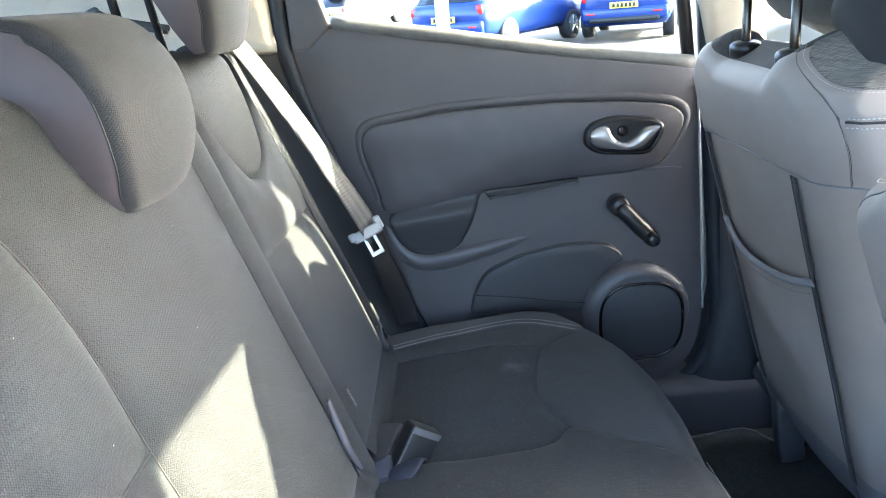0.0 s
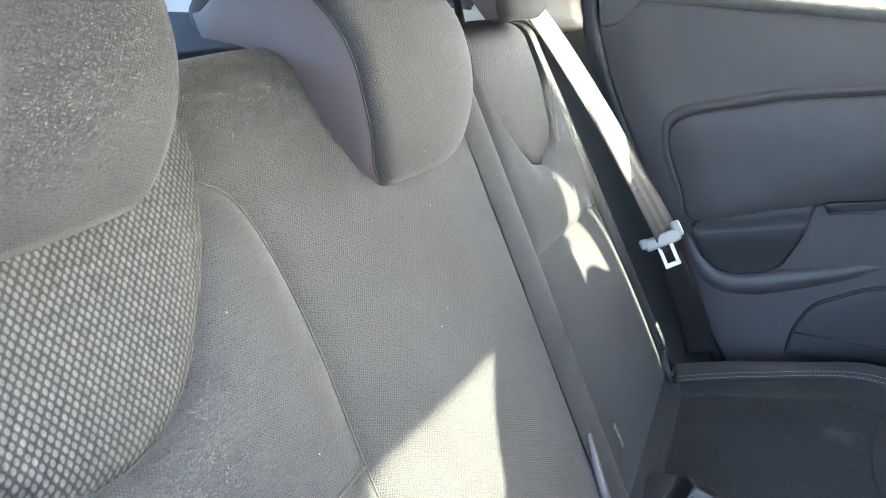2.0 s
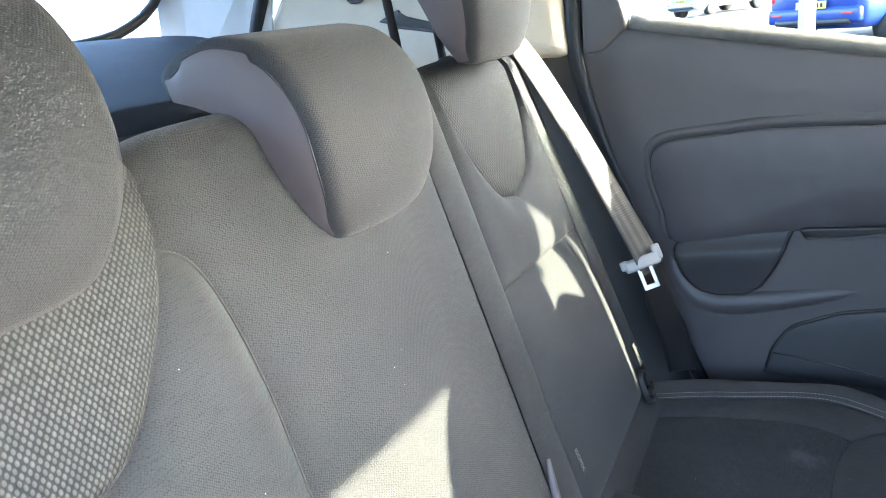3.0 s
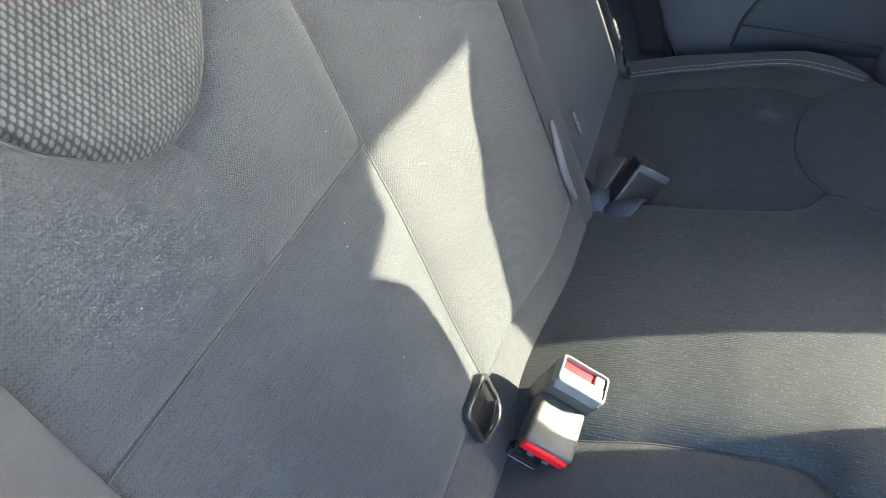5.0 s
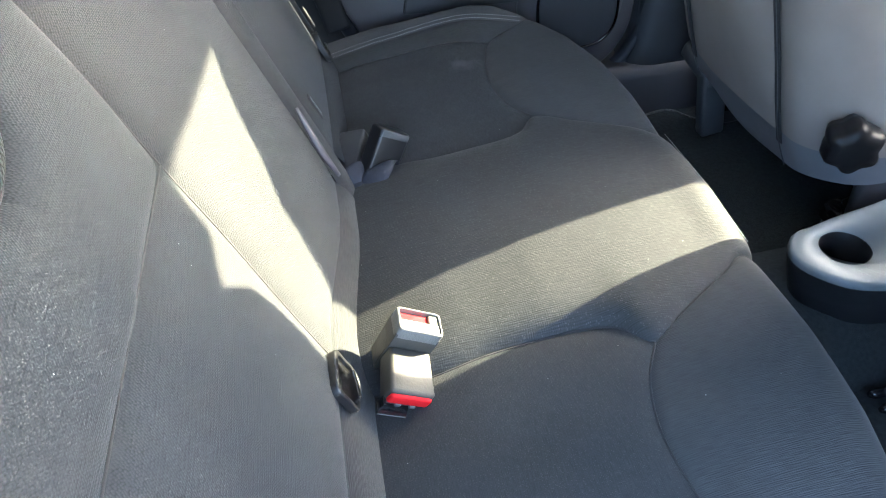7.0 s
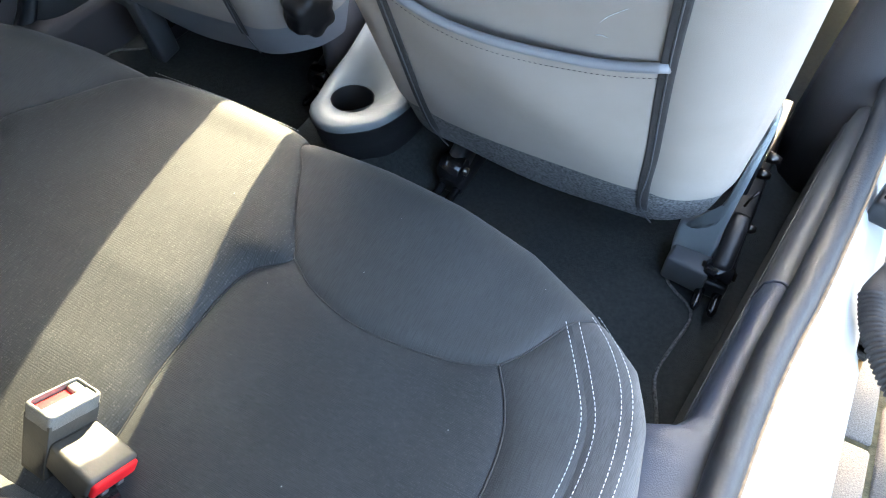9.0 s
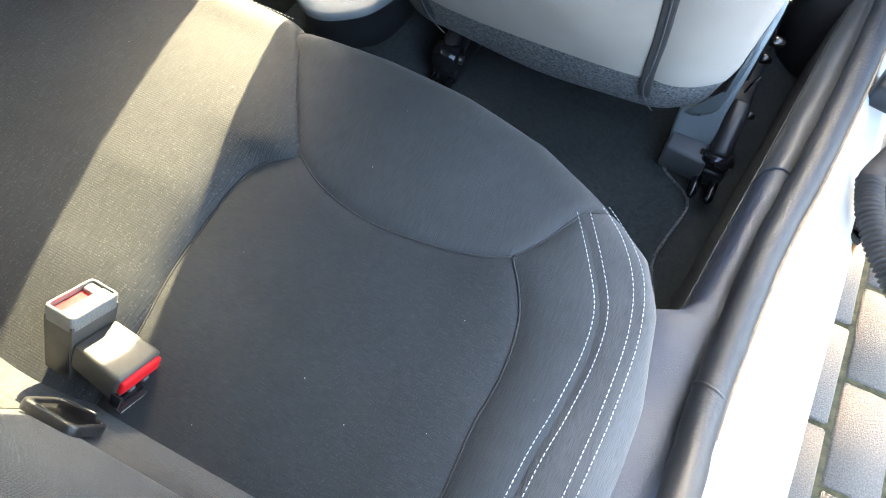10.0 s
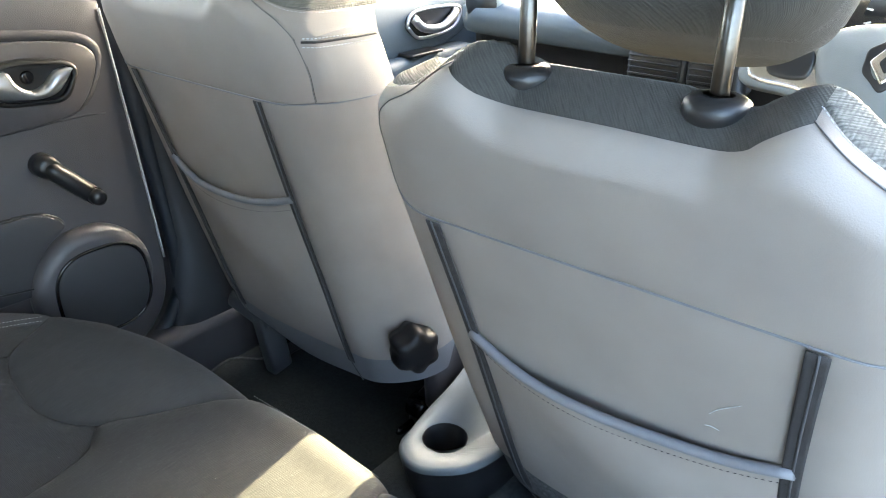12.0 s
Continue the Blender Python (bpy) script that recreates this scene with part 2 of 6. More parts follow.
M_BLACK = material("black satin plastic", (0.012, 0.012, 0.013), 0.38, vary=0.1, scale=30, bump=0.1)
M_GLOSS = material("black gloss plastic", (0.010, 0.010, 0.011), 0.15, vary=0.05, scale=30, bump=0)
M_DUSTRUB = material("dusty worn rubber", (0.036, 0.031, 0.028), 0.7, vary=0.2, scale=60, bump=0.25, bump_scale=250, spec=0.3)
M_RUBBER = material("black rubber seal", (0.010, 0.013, 0.018), 0.5, vary=0.25, scale=60, bump=0.25, bump_scale=250)
M_ZIP = material("black elastic zip tape", (0.030, 0.028, 0.029), 0.8, vary=0.2, scale=80, bump=0.4, bump_scale=900)
M_CARPET = material("black loop carpet", (0.021, 0.025, 0.026), 0.95, vary=0.35, scale=160, bump=0.8, bump_scale=600)
M_FELT = material("grey felt flap", (0.105, 0.104, 0.104), 0.95, vary=0.75, scale=260, bump=0.8, bump_scale=900)
M_GREYPL = material("light grey plastic", (0.150, 0.165, 0.170), 0.45, vary=0.05, scale=30, bump=0.2, bump_scale=900)
M_DASH = material("blue grey soft plastic", (0.072, 0.090, 0.102), 0.5, vary=0.05, scale=30, bump=0.25, bump_scale=900)
M_MIDPL = material("mid grey plastic", (0.060, 0.063, 0.068), 0.5, vary=0.06, scale=30, bump=0.2, bump_scale=900)
M_BEIGE = material("beige pillar trim", (0.52, 0.47, 0.38), 0.7, vary=0.05, scale=20, bump=0.15)
M_LINER = material("pale headliner cloth", (0.55, 0.57, 0.57), 0.9, vary=0.05, scale=30, bump=0.3)
M_CHROME = material("satin chrome", (0.72, 0.72, 0.73), 0.22, metal=1.0, vary=0.04, scale=60, bump=0.05)
M_STEEL = material("bright steel post", (0.10, 0.09, 0.08), 0.28, metal=1.0, vary=0.15, scale=90, bump=0.1)
M_STITCH = material("pale grey thread", (0.47, 0.47, 0.47), 0.7, vary=0.2, scale=200, bump=0)
M_BELT = webbing("silver grey webbing with painted shade stripes")
M_RED = material("red release button", (0.50, 0.010, 0.015), 0.65, vary=0.05, scale=50, bump=0, spec=0.15)
M_TONGUE = material("grey tongue plastic", (0.30, 0.31, 0.31), 0.4, vary=0.05, scale=50, bump=0.05)
M_WHITE = material("white car paint", (0.43, 0.45, 0.46), 0.2, vary=0.03, scale=8, bump=0)
M_BLUE = material("blue car paint", (0.014, 0.038, 0.18), 0.2, vary=0.08, scale=6, bump=0)
M_TYRE = material("tyre rubber", (0.02, 0.02, 0.021), 0.8, vary=0.2, scale=30, bump=0.3)
M_LAMP = material("red lamp lens", (0.5, 0.02, 0.02), 0.2, vary=0.1, scale=30, bump=0)
M_PLATE = material("yellow plate", (0.75, 0.62, 0.10), 0.4, vary=0.05, scale=30, bump=0)
M_INK = material("dark print", (0.03, 0.03, 0.03), 0.5, vary=0.1, scale=60, bump=0)
M_ASPHALT = material("worn asphalt", (0.030, 0.029, 0.027), 0.9, vary=0.35, scale=1.2, bump=0.6, bump_scale=120)
M_GRIT = material("sandy mossy joints", (0.105, 0.088, 0.045), 0.95, vary=0.45, scale=60, bump=0.8, bump_scale=300)
M_MARK = material("white road paint", (0.7, 0.7, 0.68), 0.7, vary=0.15, scale=8, bump=0.3)
M_RUST = material("rust stain", (0.35, 0.17, 0.05), 0.8, vary=0.4, scale=90, bump=0.2)
M_BUCKLE = material("dusty black plastic", (0.038, 0.036, 0.031), 0.55, vary=0.12, scale=60, bump=0.1)
M_CRUMPLE = material("slate blue webbing", (0.020, 0.023, 0.036), 0.6, vary=0.2, scale=90, bump=0.5, bump_scale=800)
M_DARKPL = material("dark charcoal plastic", (0.014, 0.014, 0.015), 0.45, vary=0.06, scale=15, bump=0.3, bump_scale=700)
M_PALE = material("pale grey trim", (0.50, 0.51, 0.52), 0.6, vary=0.04, scale=20, bump=0.15)
M_SLATE = material("slate grained plastic", (0.032, 0.042, 0.066), 0.45, vary=0.06, scale=20, bump=0.3, bump_scale=700)
M_HEM = material("slate blue pocket hem", (0.150, 0.152, 0.165), 0.5, vary=0.06, scale=20, bump=0.15, bump_scale=900)
# knit for the right bolster alone, lighter than the left bolster's
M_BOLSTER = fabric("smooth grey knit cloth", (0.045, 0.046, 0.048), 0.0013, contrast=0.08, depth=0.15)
M_DOORPAD = material("charcoal padded plastic", (0.036, 0.036, 0.039), 0.5, vary=0.06, scale=18, bump=0.25, bump_scale=900)
M_SATIN = material("satin silver paint", (0.55, 0.55, 0.56), 0.35, metal=0.85, vary=0.03, scale=60, bump=0.04)
# pale dust of the window ledge; on the buckle it paints sun glare
M_DUST_GLARE = material("pale plastic for dust and sun glare", (0.12, 0.118, 0.108), 0.6, vary=0.15, scale=60, bump=0.3, bump_scale=500)
M_DIRT = material("brown dirt line", (0.20, 0.12, 0.06), 0.8, vary=0.4, scale=80, bump=0.2)
M_KNOB = material("matt black knob plastic", (0.007, 0.007, 0.008), 0.45, vary=0.1, scale=40, bump=0.1, spec=0.2)


def paver_material():
    m = material("grey brown block", (0.108, 0.092, 0.078), 0.92, vary=0.30, scale=330, bump=0.9, bump_scale=420)
    n, l = m.node_tree.nodes, m.node_tree.links
    b = n["Principled BSDF"]
    old = b.inputs["Base Color"].links[0].from_socket
    info = n.new("ShaderNodeObjectInfo")
    rp = n.new("ShaderNodeValToRGB")
    rp.color_ramp.elements[0].color = (0.8, 0.79, 0.78, 1)
    rp.color_ramp.elements[1].color = (1.15, 1.12, 1.1, 1)
    l.new(info.outputs["Random"], rp.inputs["Fac"])
    mix = n.new("ShaderNodeMix")
    mix.data_type, mix.blend_type = "RGBA", "MULTIPLY"
    mix.inputs["Factor"].default_value = 1.0
    l.new(old, mix.inputs["A"])
    l.new(rp.outputs["Color"], mix.inputs["B"])
    l.new(mix.outputs["Result"], b.inputs["Base Color"])
    return m


def glass_material():
    m = bpy.data.materials.new("window glass")
    m.use_nodes = True
    b = m.node_tree.nodes["Principled BSDF"]
    b.inputs["Base Color"].default_value = (0.80, 0.84, 0.83, 1)
    b.inputs["Roughness"].default_value = 0.02
    b.inputs["Transmission Weight"].default_value = 1.0
    b.inputs["IOR"].default_value = 1.05
    return m


M_PAVER = paver_material()
M_GLASS = glass_material()


# ---- building helpers ----
def curve(points, n=24, closed=False):
    """A smooth line of n points through a few given ones (Catmull-Rom), evenly spaced."""
    p = [np.array(q, float) for q in points]
    if len(p) == 2:
        return [p[0] + (p[1] - p[0]) * i / (n - 1) for i in range(n)]
    q = [p[-1], *p, p[0], p[1]] if closed else [2 * p[0] - p[1], *p, 2 * p[-1] - p[-2]]
    dense = []
    for i in range(1, len(q) - 2):
        a, b, c, d = q[i - 1:i + 3]
        for k in range(16):
            t = k / 16
            dense.append(0.5 * (2 * b + (c - a) * t + (2 * a - 5 * b + 4 * c - d) * t * t + (3 * b - a - 3 * c + d) * t ** 3))
    dense.append(q[-2] if not closed else dense[0])
    d = np.array(dense)
    s = np.r_[0, np.cumsum(np.linalg.norm(np.diff(d, axis=0), axis=1))]
    want = np.linspace(0, s[-1], n + 1)[:-1] if closed else np.linspace(0, s[-1], n)
    return [np.array([np.interp(w, s, d[:, k]) for k in range(d.shape[1])]) for w in want]


def poly(points, d=0.012):
    """Corners softened a little, with points along the edges, so that a smooth line keeps straight sides."""
    out = []
    n = len(points)
    for i in range(n):
        p, a, b = (np.array(points[j % n], float) for j in (i, i - 1, i + 1))
        ea, eb = a - p, b - p
        la, lb = np.linalg.norm(ea), np.linalg.norm(eb)
        out.append(tuple(p + ea / la * min(d, la * 0.3)))
        out.append(tuple(p + eb / lb * min(d, lb * 0.3)))
        out.append(tuple(p + eb * 0.5))
    return out


def mesh_from(name, verts, faces, uvs=None, smooth=True):
    me = bpy.data.meshes.new(name)
    me.from_pydata([tuple(v) for v in verts], [], faces)
    if uvs is not None:
        layer = me.uv_layers.new(name="UVMap")
        idx = np.empty(len(me.loops), dtype=np.int32)
        me.loops.foreach_get("vertex_index", idx)
        layer.data.foreach_set("uv", np.array(uvs, dtype=np.float32)[idx].ravel())
    if smooth:
        me.polygons.foreach_set("use_smooth", [True] * len(me.polygons))
    me.update()
    return me


def thing(name, base, label, category, group="", kind=""):
    ob = new(name)
    ob.empty_display_size = 0.05
    ob.location = base
    return tagged(ob, label, category, group, kind)


def origin_of(ob):
    p = Vector(ob.location)
    while ob.parent:
        ob = ob.parent
        p += Vector(ob.location)
    return p


def part(name, me, mat, parent, label=""):
    """Links a mesh (or bmesh), given in world places, as one part under its parent."""
    if isinstance(me, bmesh.types.BMesh):
        bm = me
        me = bpy.data.meshes.new(name)
        bm.to_mesh(me)
        bm.free()
    me.materials.append(mat)
    ob = new(name, me)
    if parent is not None:
        ob.parent = parent
        ob.location = -origin_of(parent)
    if label:
        ob["label"] = label
    return ob


def coons(bottom, top, left, right, nu, nv):
    """Points of a four-sided patch between four lines of the plane."""
    B, T = np.array(curve(bottom, nu)), np.array(curve(top, nu))
    L, Rr = np.array(curve(left, nv)), np.array(curve(right, nv))
    u = np.linspace(0, 1, nu)[None, :, None]
    v = np.linspace(0, 1, nv)[:, None, None]
    g = (1 - v) * B[None] + v * T[None] + (1 - u) * L[:, None] + u * Rr[:, None]
    g -= (1 - u) * (1 - v) * B[0] + u * (1 - v) * B[-1] + (1 - u) * v * T[0] + u * v * T[-1]
    return g


def pad(name, patches, surf, mat, parent, depth=0.006, amp=0.004, roll=0.009, step=0.006, label="", sides="blrt", uvturn=False):
    """An upholstered panel: one or more four-sided patches laid on surf(a, b, lift), sunk along their sewn sides.
    A patch is (bottom, top, left, right[, sewn sides])."""
    verts, faces, uvs = [], [], []
    for pt in patches:
        bottom, top, left, right = pt[:4]
        sewn = pt[4] if len(pt) > 4 else sides
        ln = lambda c: float(np.sum(np.linalg.norm(np.diff(np.array(curve(c, 12)), axis=0), axis=1)))
        wu, wv_ = max(ln(bottom), ln(top)), max(ln(left), ln(right))
        nu, nv = max(6, int(wu / step)), max(6, int(wv_ / step))
        g = coons(bottom, top, left, right, nu, nv)
        base = len(verts)
        for j in range(nv):
            for i in range(nu):
                s, t = i / (nu - 1), j / (nv - 1)
                d = 1.0
                e = 1.0
                for side, dist, far in (("l", s * wu, s), ("r", (1 - s) * wu, 1 - s), ("b", t * wv_, t), ("t", (1 - t) * wv_, 1 - t)):
                    if side in sewn:
                        d *= 1 - math.exp(-dist / roll)
                        both = {"l": "r", "r": "l", "b": "t", "t": "b"}[side] in sewn
                        e *= min(1.0, 4 * far * (1 - far)) ** 0.6 if both else math.sin(math.pi / 2 * far) ** 0.6
                a, b = g[j, i]
                verts.append(surf(a, b, depth * (d - 1) + amp * e))
                uvs.append((b, a) if uvturn else (a, b))
        for j in range(nv - 1):
            for i in range(nu - 1):
                k = base + j * nu + i
                faces.append((k, k + 1, k + nu + 1, k + nu))
    return part(name, mesh_from(name, verts, faces, uvs), mat, parent, label)


def rings(name, loops, closed=True, caps=True, uvs=None):
    """A skin over a row of rings with equal counts."""
    n = len(loops[0])
    verts = [tuple(p) for r in loops for p in r]
    faces = []
    for j in range(len(loops) - 1):
        for i in range(n if closed else n - 1):
            k = (i + 1) % n
            faces.append((j * n + i, j * n + k, (j + 1) * n + k, (j + 1) * n + i))
    if caps and closed:
        faces.append(tuple(range(n - 1, -1, -1)))
        faces.append(tuple(range((len(loops) - 1) * n, len(loops) * n)))
    return mesh_from(name, verts, faces, uvs)


def tube(name, points, radius, n=10, caps=True, flat=1.0):
    """A round bar along a line; radius may be a number or a row of numbers."""
    p = [Vector(q) for q in points]
    if len(p) > 20 and isinstance(radius, (int, float)) and (p[0] - p[-1]).length < 2.0 * (p[0] - p[1]).length:
        p.append(p[0])  # a ring closes on itself
    loops = []
    side = None
    for i, q in enumerate(p):
        d = (p[min(i + 1, len(p) - 1)] - p[max(i - 1, 0)]).normalized()
        if side is None:
            side = d.cross(Vector((0, 0, 1)))
            if side.length < 1e-3:
                side = d.cross(Vector((1, 0, 0)))
        else:
            side = side - d * side.dot(d)
        side.normalize()
        nn = side.cross(d)
        r = radius if isinstance(radius, (int, float)) else radius[i]
        loops.append([q + side * r * math.cos(a) + nn * r * flat * math.sin(a) for a in [2 * math.pi * k / n for k in range(n)]])
    return rings(name, loops, True, caps)


def box(size, at, bevel=0.003, turn=(0, 0, 0), seg=2):
    """A block with rounded edges, as a bmesh in place."""
    bm = bmesh.new()
    bmesh.ops.create_cube(bm, size=1.0)
    for v in bm.verts:
        v.co = Vector((v.co.x * size[0], v.co.y * size[1], v.co.z * size[2]))
    if bevel:
        bmesh.ops.bevel(bm, geom=bm.edges[:], offset=min(bevel, min(size) * 0.45), segments=seg, profile=0.5, affect="EDGES")
    bmesh.ops.transform(bm, matrix=pose(*at, *turn), verts=bm.verts)
    for f in bm.faces:
        f.smooth = True
    return bm


def plate(name, outline, lay, thick, edge=0.004, n=64, dome=0.0, hole=None, fine=False):
    """A flat shape with a rounded rim. outline: corners of the plane; lay(a, b, lift) puts them in place."""
    ring = np.array(curve(outline, n, True))
    if hole is None:
        c = ring.mean(axis=0)
    nxt, prv = np.roll(ring, -1, 0), np.roll(ring, 1, 0)
    tang = nxt - prv
    tang /= np.linalg.norm(tang, axis=1)[:, None]
    area = 0.5 * np.sum(ring[:, 0] * nxt[:, 1] - nxt[:, 0] * ring[:, 1])
    nrm = np.stack([tang[:, 1], -tang[:, 0]], 1) * (1 if area > 0 else -1)
    loops = []
    for off, h in ((0, -0.004), (0, thick - edge), (-edge * 0.3, thick - edge * 0.3), (-edge, thick)):
        loops.append([lay(*(p + q * off), h) for p, q in zip(ring, nrm)])
    inner = ring - nrm * edge
    if hole is None:
        for k in ([0.96 - 0.06 * q for q in range(16)] if fine else (0.8, 0.55, 0.3, 0.08)):
            loops.append([lay(*(c + (p - c) * k), thick + dome * (1 - k * k)) for p in inner])
        return rings(name, loops, True, True)
    hr = np.array(curve(hole, n, True))
    start = int(np.argmin(np.linalg.norm(hr - inner[0], axis=1)))
    hr = np.roll(hr, -start, 0)
    ha = 0.5 * np.sum(hr[:, 0] * np.roll(hr, -1, 0)[:, 1] - np.roll(hr, -1, 0)[:, 0] * hr[:, 1])
    if ha * area < 0:
        hr = np.roll(hr[::-1], 1, 0)
    loops.append([lay(*p, thick) for p in hr])
    loops.append([lay(*p, thick - edge) for p in hr])
    loops.append([lay(*p, -0.004) for p in hr])
    return rings(name, loops, True, False)


def stitches(name, line, normal, parent, mat=None, length=0.0034, gap=0.0017, radius=0.0005):
    """A row of thread stitches along a line of places."""
    p = np.array(line)
    s = np.r_[0, np.cumsum(np.linalg.norm(np.diff(p, axis=0), axis=1))]
    at = lambda w: np.array([np.interp(w, s, p[:, k]) for k in range(3)])
    verts, faces = [], []
    w = 0.0
    up = np.array(normal, float)
    while w + length < s[-1]:
        a, b = at(w), at(w + length)
        d = (b - a) / (np.linalg.norm(b - a) + 1e-9)
        side = np.cross(d, up)
        side /= np.linalg.norm(side) + 1e-9
        k = len(verts)
        for q, h in ((a, 0.15), ((a + b) / 2, 1.0), (b, 0.15)):
            for c, e in ((-1, 0), (0, 1.2), (1, 0), (0, -1)):
                verts.append(q + side * c * radius * (0.6 + 0.4 * h) + up * e * radius * h)
        for r in (0, 4):
            for i in range(4):
                j = (i + 1) % 4
                faces.append((k + r + i, k + r + j, k + r + 4 + j, k + r + 4 + i))
        w += length + gap
    return part(name, mesh_from(name, verts, faces), mat or M_STITCH, parent)


def strap(name, points, normals, width, thick=0.0012, nw=6, cross=0.0):
    """A webbing band along a line, with a thickness."""
    p = [Vector(q) for q in curve(points, 40)]
    nr = [Vector(q).normalized() for q in curve(normals, 40)]
    loops, uvs = [], []
    run = 0.0
    for i, q in enumerate(p):
        d = (p[min(i + 1, 39)] - p[max(i - 1, 0)]).normalized()
        run += (q - p[max(i - 1, 0)]).length
        side = d.cross(nr[i]).normalized()
        up = side.cross(d)
        top = [q + side * width * (k / nw - 0.5) + up * (thick + cross * (1 - (2 * k / nw - 1) ** 2)) for k in range(nw + 1)]
        low = [q + side * width * (k / nw - 0.5) + up * cross * (1 - (2 * k / nw - 1) ** 2) for k in range(nw, -1, -1)]
        loops.append(top + low)
        uvs += [(width * k / nw, run) for k in range(nw + 1)] + [(width * k / nw, run) for k in range(nw, -1, -1)]
    return rings(name, loops, True, True, uvs)


def band(name, upper, lower, lay, base, height, n=48, m=7):
    """A raised strip with a rounded back between two lines of the plane."""
    loops = []
    for p, q in zip(curve(lower, n), curve(upper, n)):
        row = [lay(*p, 0.0)]
        for w in range(m):
            f = w / (m - 1)
            row.append(lay(*(p + (q - p) * f), base + height * math.sin(math.pi * (0.12 + 0.76 * f))))
        row.append(lay(*q, 0.0))
        loops.append(row)
    return rings(name, loops, False, False)


# ---- ground and surroundings ----
ground = tagged(part("ground", mesh_from("ground", [(-400, -400, -0.012), (400, -400, -0.012), (400, 400, -0.012), (-400, 400, -0.012)], [(0, 1, 2, 3)], smooth=False), M_ASPHALT, None),
                "grey worn asphalt of a sunlit car park", "ground", kind="structure")
bay_line = tagged(part("bay_line", box((0.1, 9.0, 0.004), (-5.2, 0.5, -0.008), 0), M_MARK, None), "worn white parking bay line on the asphalt", "road marking", kind="structure")


# ---- car shell ----
def slab(name, corners, thick, mat, label, category):
    """A flat piece of trim between corners, with a thickness along its normal."""
    p = [Vector(c) for c in corners]
    n = (p[1] - p[0]).cross(p[2] - p[0]).normalized() * thick
    k = len(p)
    verts = p + [q + n for q in p]
    faces = [tuple(range(k - 1, -1, -1)), tuple(range(k, 2 * k))] + [(i, (i + 1) % k, (i + 1) % k + k, i + k) for i in range(k)]
    ob = part(name, mesh_from(name, verts, faces, smooth=False), mat, None)
    return tagged(ob, label, category, kind="structure")


slab("floor", [(-0.70, -1.0, 0.225), (0.77, -1.0, 0.225), (0.77, 1.95, 0.225), (-0.70, 1.95, 0.225)], 0.02, M_CARPET, "black carpeted floor of the car", "floor")
slab("ceiling", [(-0.57, -0.95, 1.43), (0.57, -0.95, 1.43), (0.57, 0.95, 1.43), (-0.57, 0.95, 1.43)], 0.03, M_LINER, "pale cloth headliner under the car roof", "ceiling")
# out of view; low edge shaped to mask the sun on the backrest
sun_mask_edge = [(-0.60, 1.335), (-0.20, 1.331), (-0.140, 1.332), (-0.112, 1.320), (-0.099, 1.300), (-0.094, 1.282), (-0.060, 1.274), (0.0, 1.255), (0.10, 1.22), (0.20, 1.215), (0.235, 1.29), (0.28, 1.325), (0.60, 1.335)]
header = rings("trim", [[(x, 0.95, 1.43) for x, z in sun_mask_edge], [(x, 1.14, z) for x, z in sun_mask_edge], [(x, 1.15, z + 0.01) for x, z in sun_mask_edge], [(x, 0.96, 1.46) for x, z in sun_mask_edge]], False, False)
tagged(part("trim", header, M_LINER, None), "unseen header trim cut to mask the sun", "trim", kind="structure")
slab("roof", [(-0.66, -1.0, 1.47), (0.66, -1.0, 1.47), (0.66, 1.0, 1.47), (-0.66, 1.0, 1.47)], 0.01, M_WHITE, "white car roof", "roof")
for sx in (-1, 1):
    slab("trim", [(sx * 0.57, -0.95, 1.43), (sx * 0.57, 0.98, 1.43), (sx * 0.64, 0.98, 1.34), (sx * 0.64, -0.95, 1.34)], 0.02 * sx, M_LINER, "pale roof rail trim above the side windows", "trim")
    # front pillars, out of view, thinned and set outward for the sun streak
    pil = tube("pillar", [(sx * 0.665, 0.96, 1.39), (sx * 0.735, 1.35, 1.20), (sx * 0.76, 1.80, 0.96)], 0.03, 8)
    tagged(part("pillar", pil, M_BEIGE, None), "unseen windscreen pillar, set for the sun streak", "pillar", kind="structure")
slab("wall_front", [(-0.72, 1.93, 0.22), (0.72, 1.93, 0.22), (0.72, 1.93, 0.95), (-0.72, 1.93, 0.95)], 0.02, M_BLACK, "black bulkhead below the windscreen", "bulkhead")
slab("wall_back", [(-0.66, -1.0, 0.24), (0.66, -1.0, 0.24), (0.62, -1.02, 1.10), (-0.62, -1.02, 1.10)], 0.03, M_BEIGE, "beige tailgate trim below the rear window", "tailgate trim")
bonnet = plate("bonnet", [(-0.78, 1.95), (0.78, 1.95), (0.74, 2.5), (0.5, 2.85), (-0.5, 2.85), (-0.74, 2.5)], lambda a, b, h: (a, b, 0.93 - 0.18 * max(0, b - 1.9) ** 2 + h - 0.03 * a * a), 0.03, 0.01)
tagged(part("bonnet", bonnet, M_WHITE, None), "white bonnet in front of the windscreen", "bonnet", kind="structure")

# left body side: sill, wheel arch and pillars round the door
slab("wall_left", [(-0.715, -1.0, 0.22), (-0.715, 0.40, 0.22), (-0.715, 0.40, 0.80), (-0.715, -0.02, 1.13), (-0.715, -1.0, 1.13)], -0.03, M_DARKPL, "charcoal rear side trim beside the load space", "side trim")
# unseen outer sides, added to keep light off door gaps and paving
slab("wall_left_outer", [(-0.80, -1.0, 0.22), (-0.80, 2.9, 0.22), (-0.80, 2.9, 0.80), (-0.78, 1.9, 0.95), (-0.77, 0.6, 1.0), (-0.76, -0.1, 1.08), (-0.76, -1.0, 1.10)], 0.01, M_WHITE, "unseen white outer body side that blocks light", "body side")
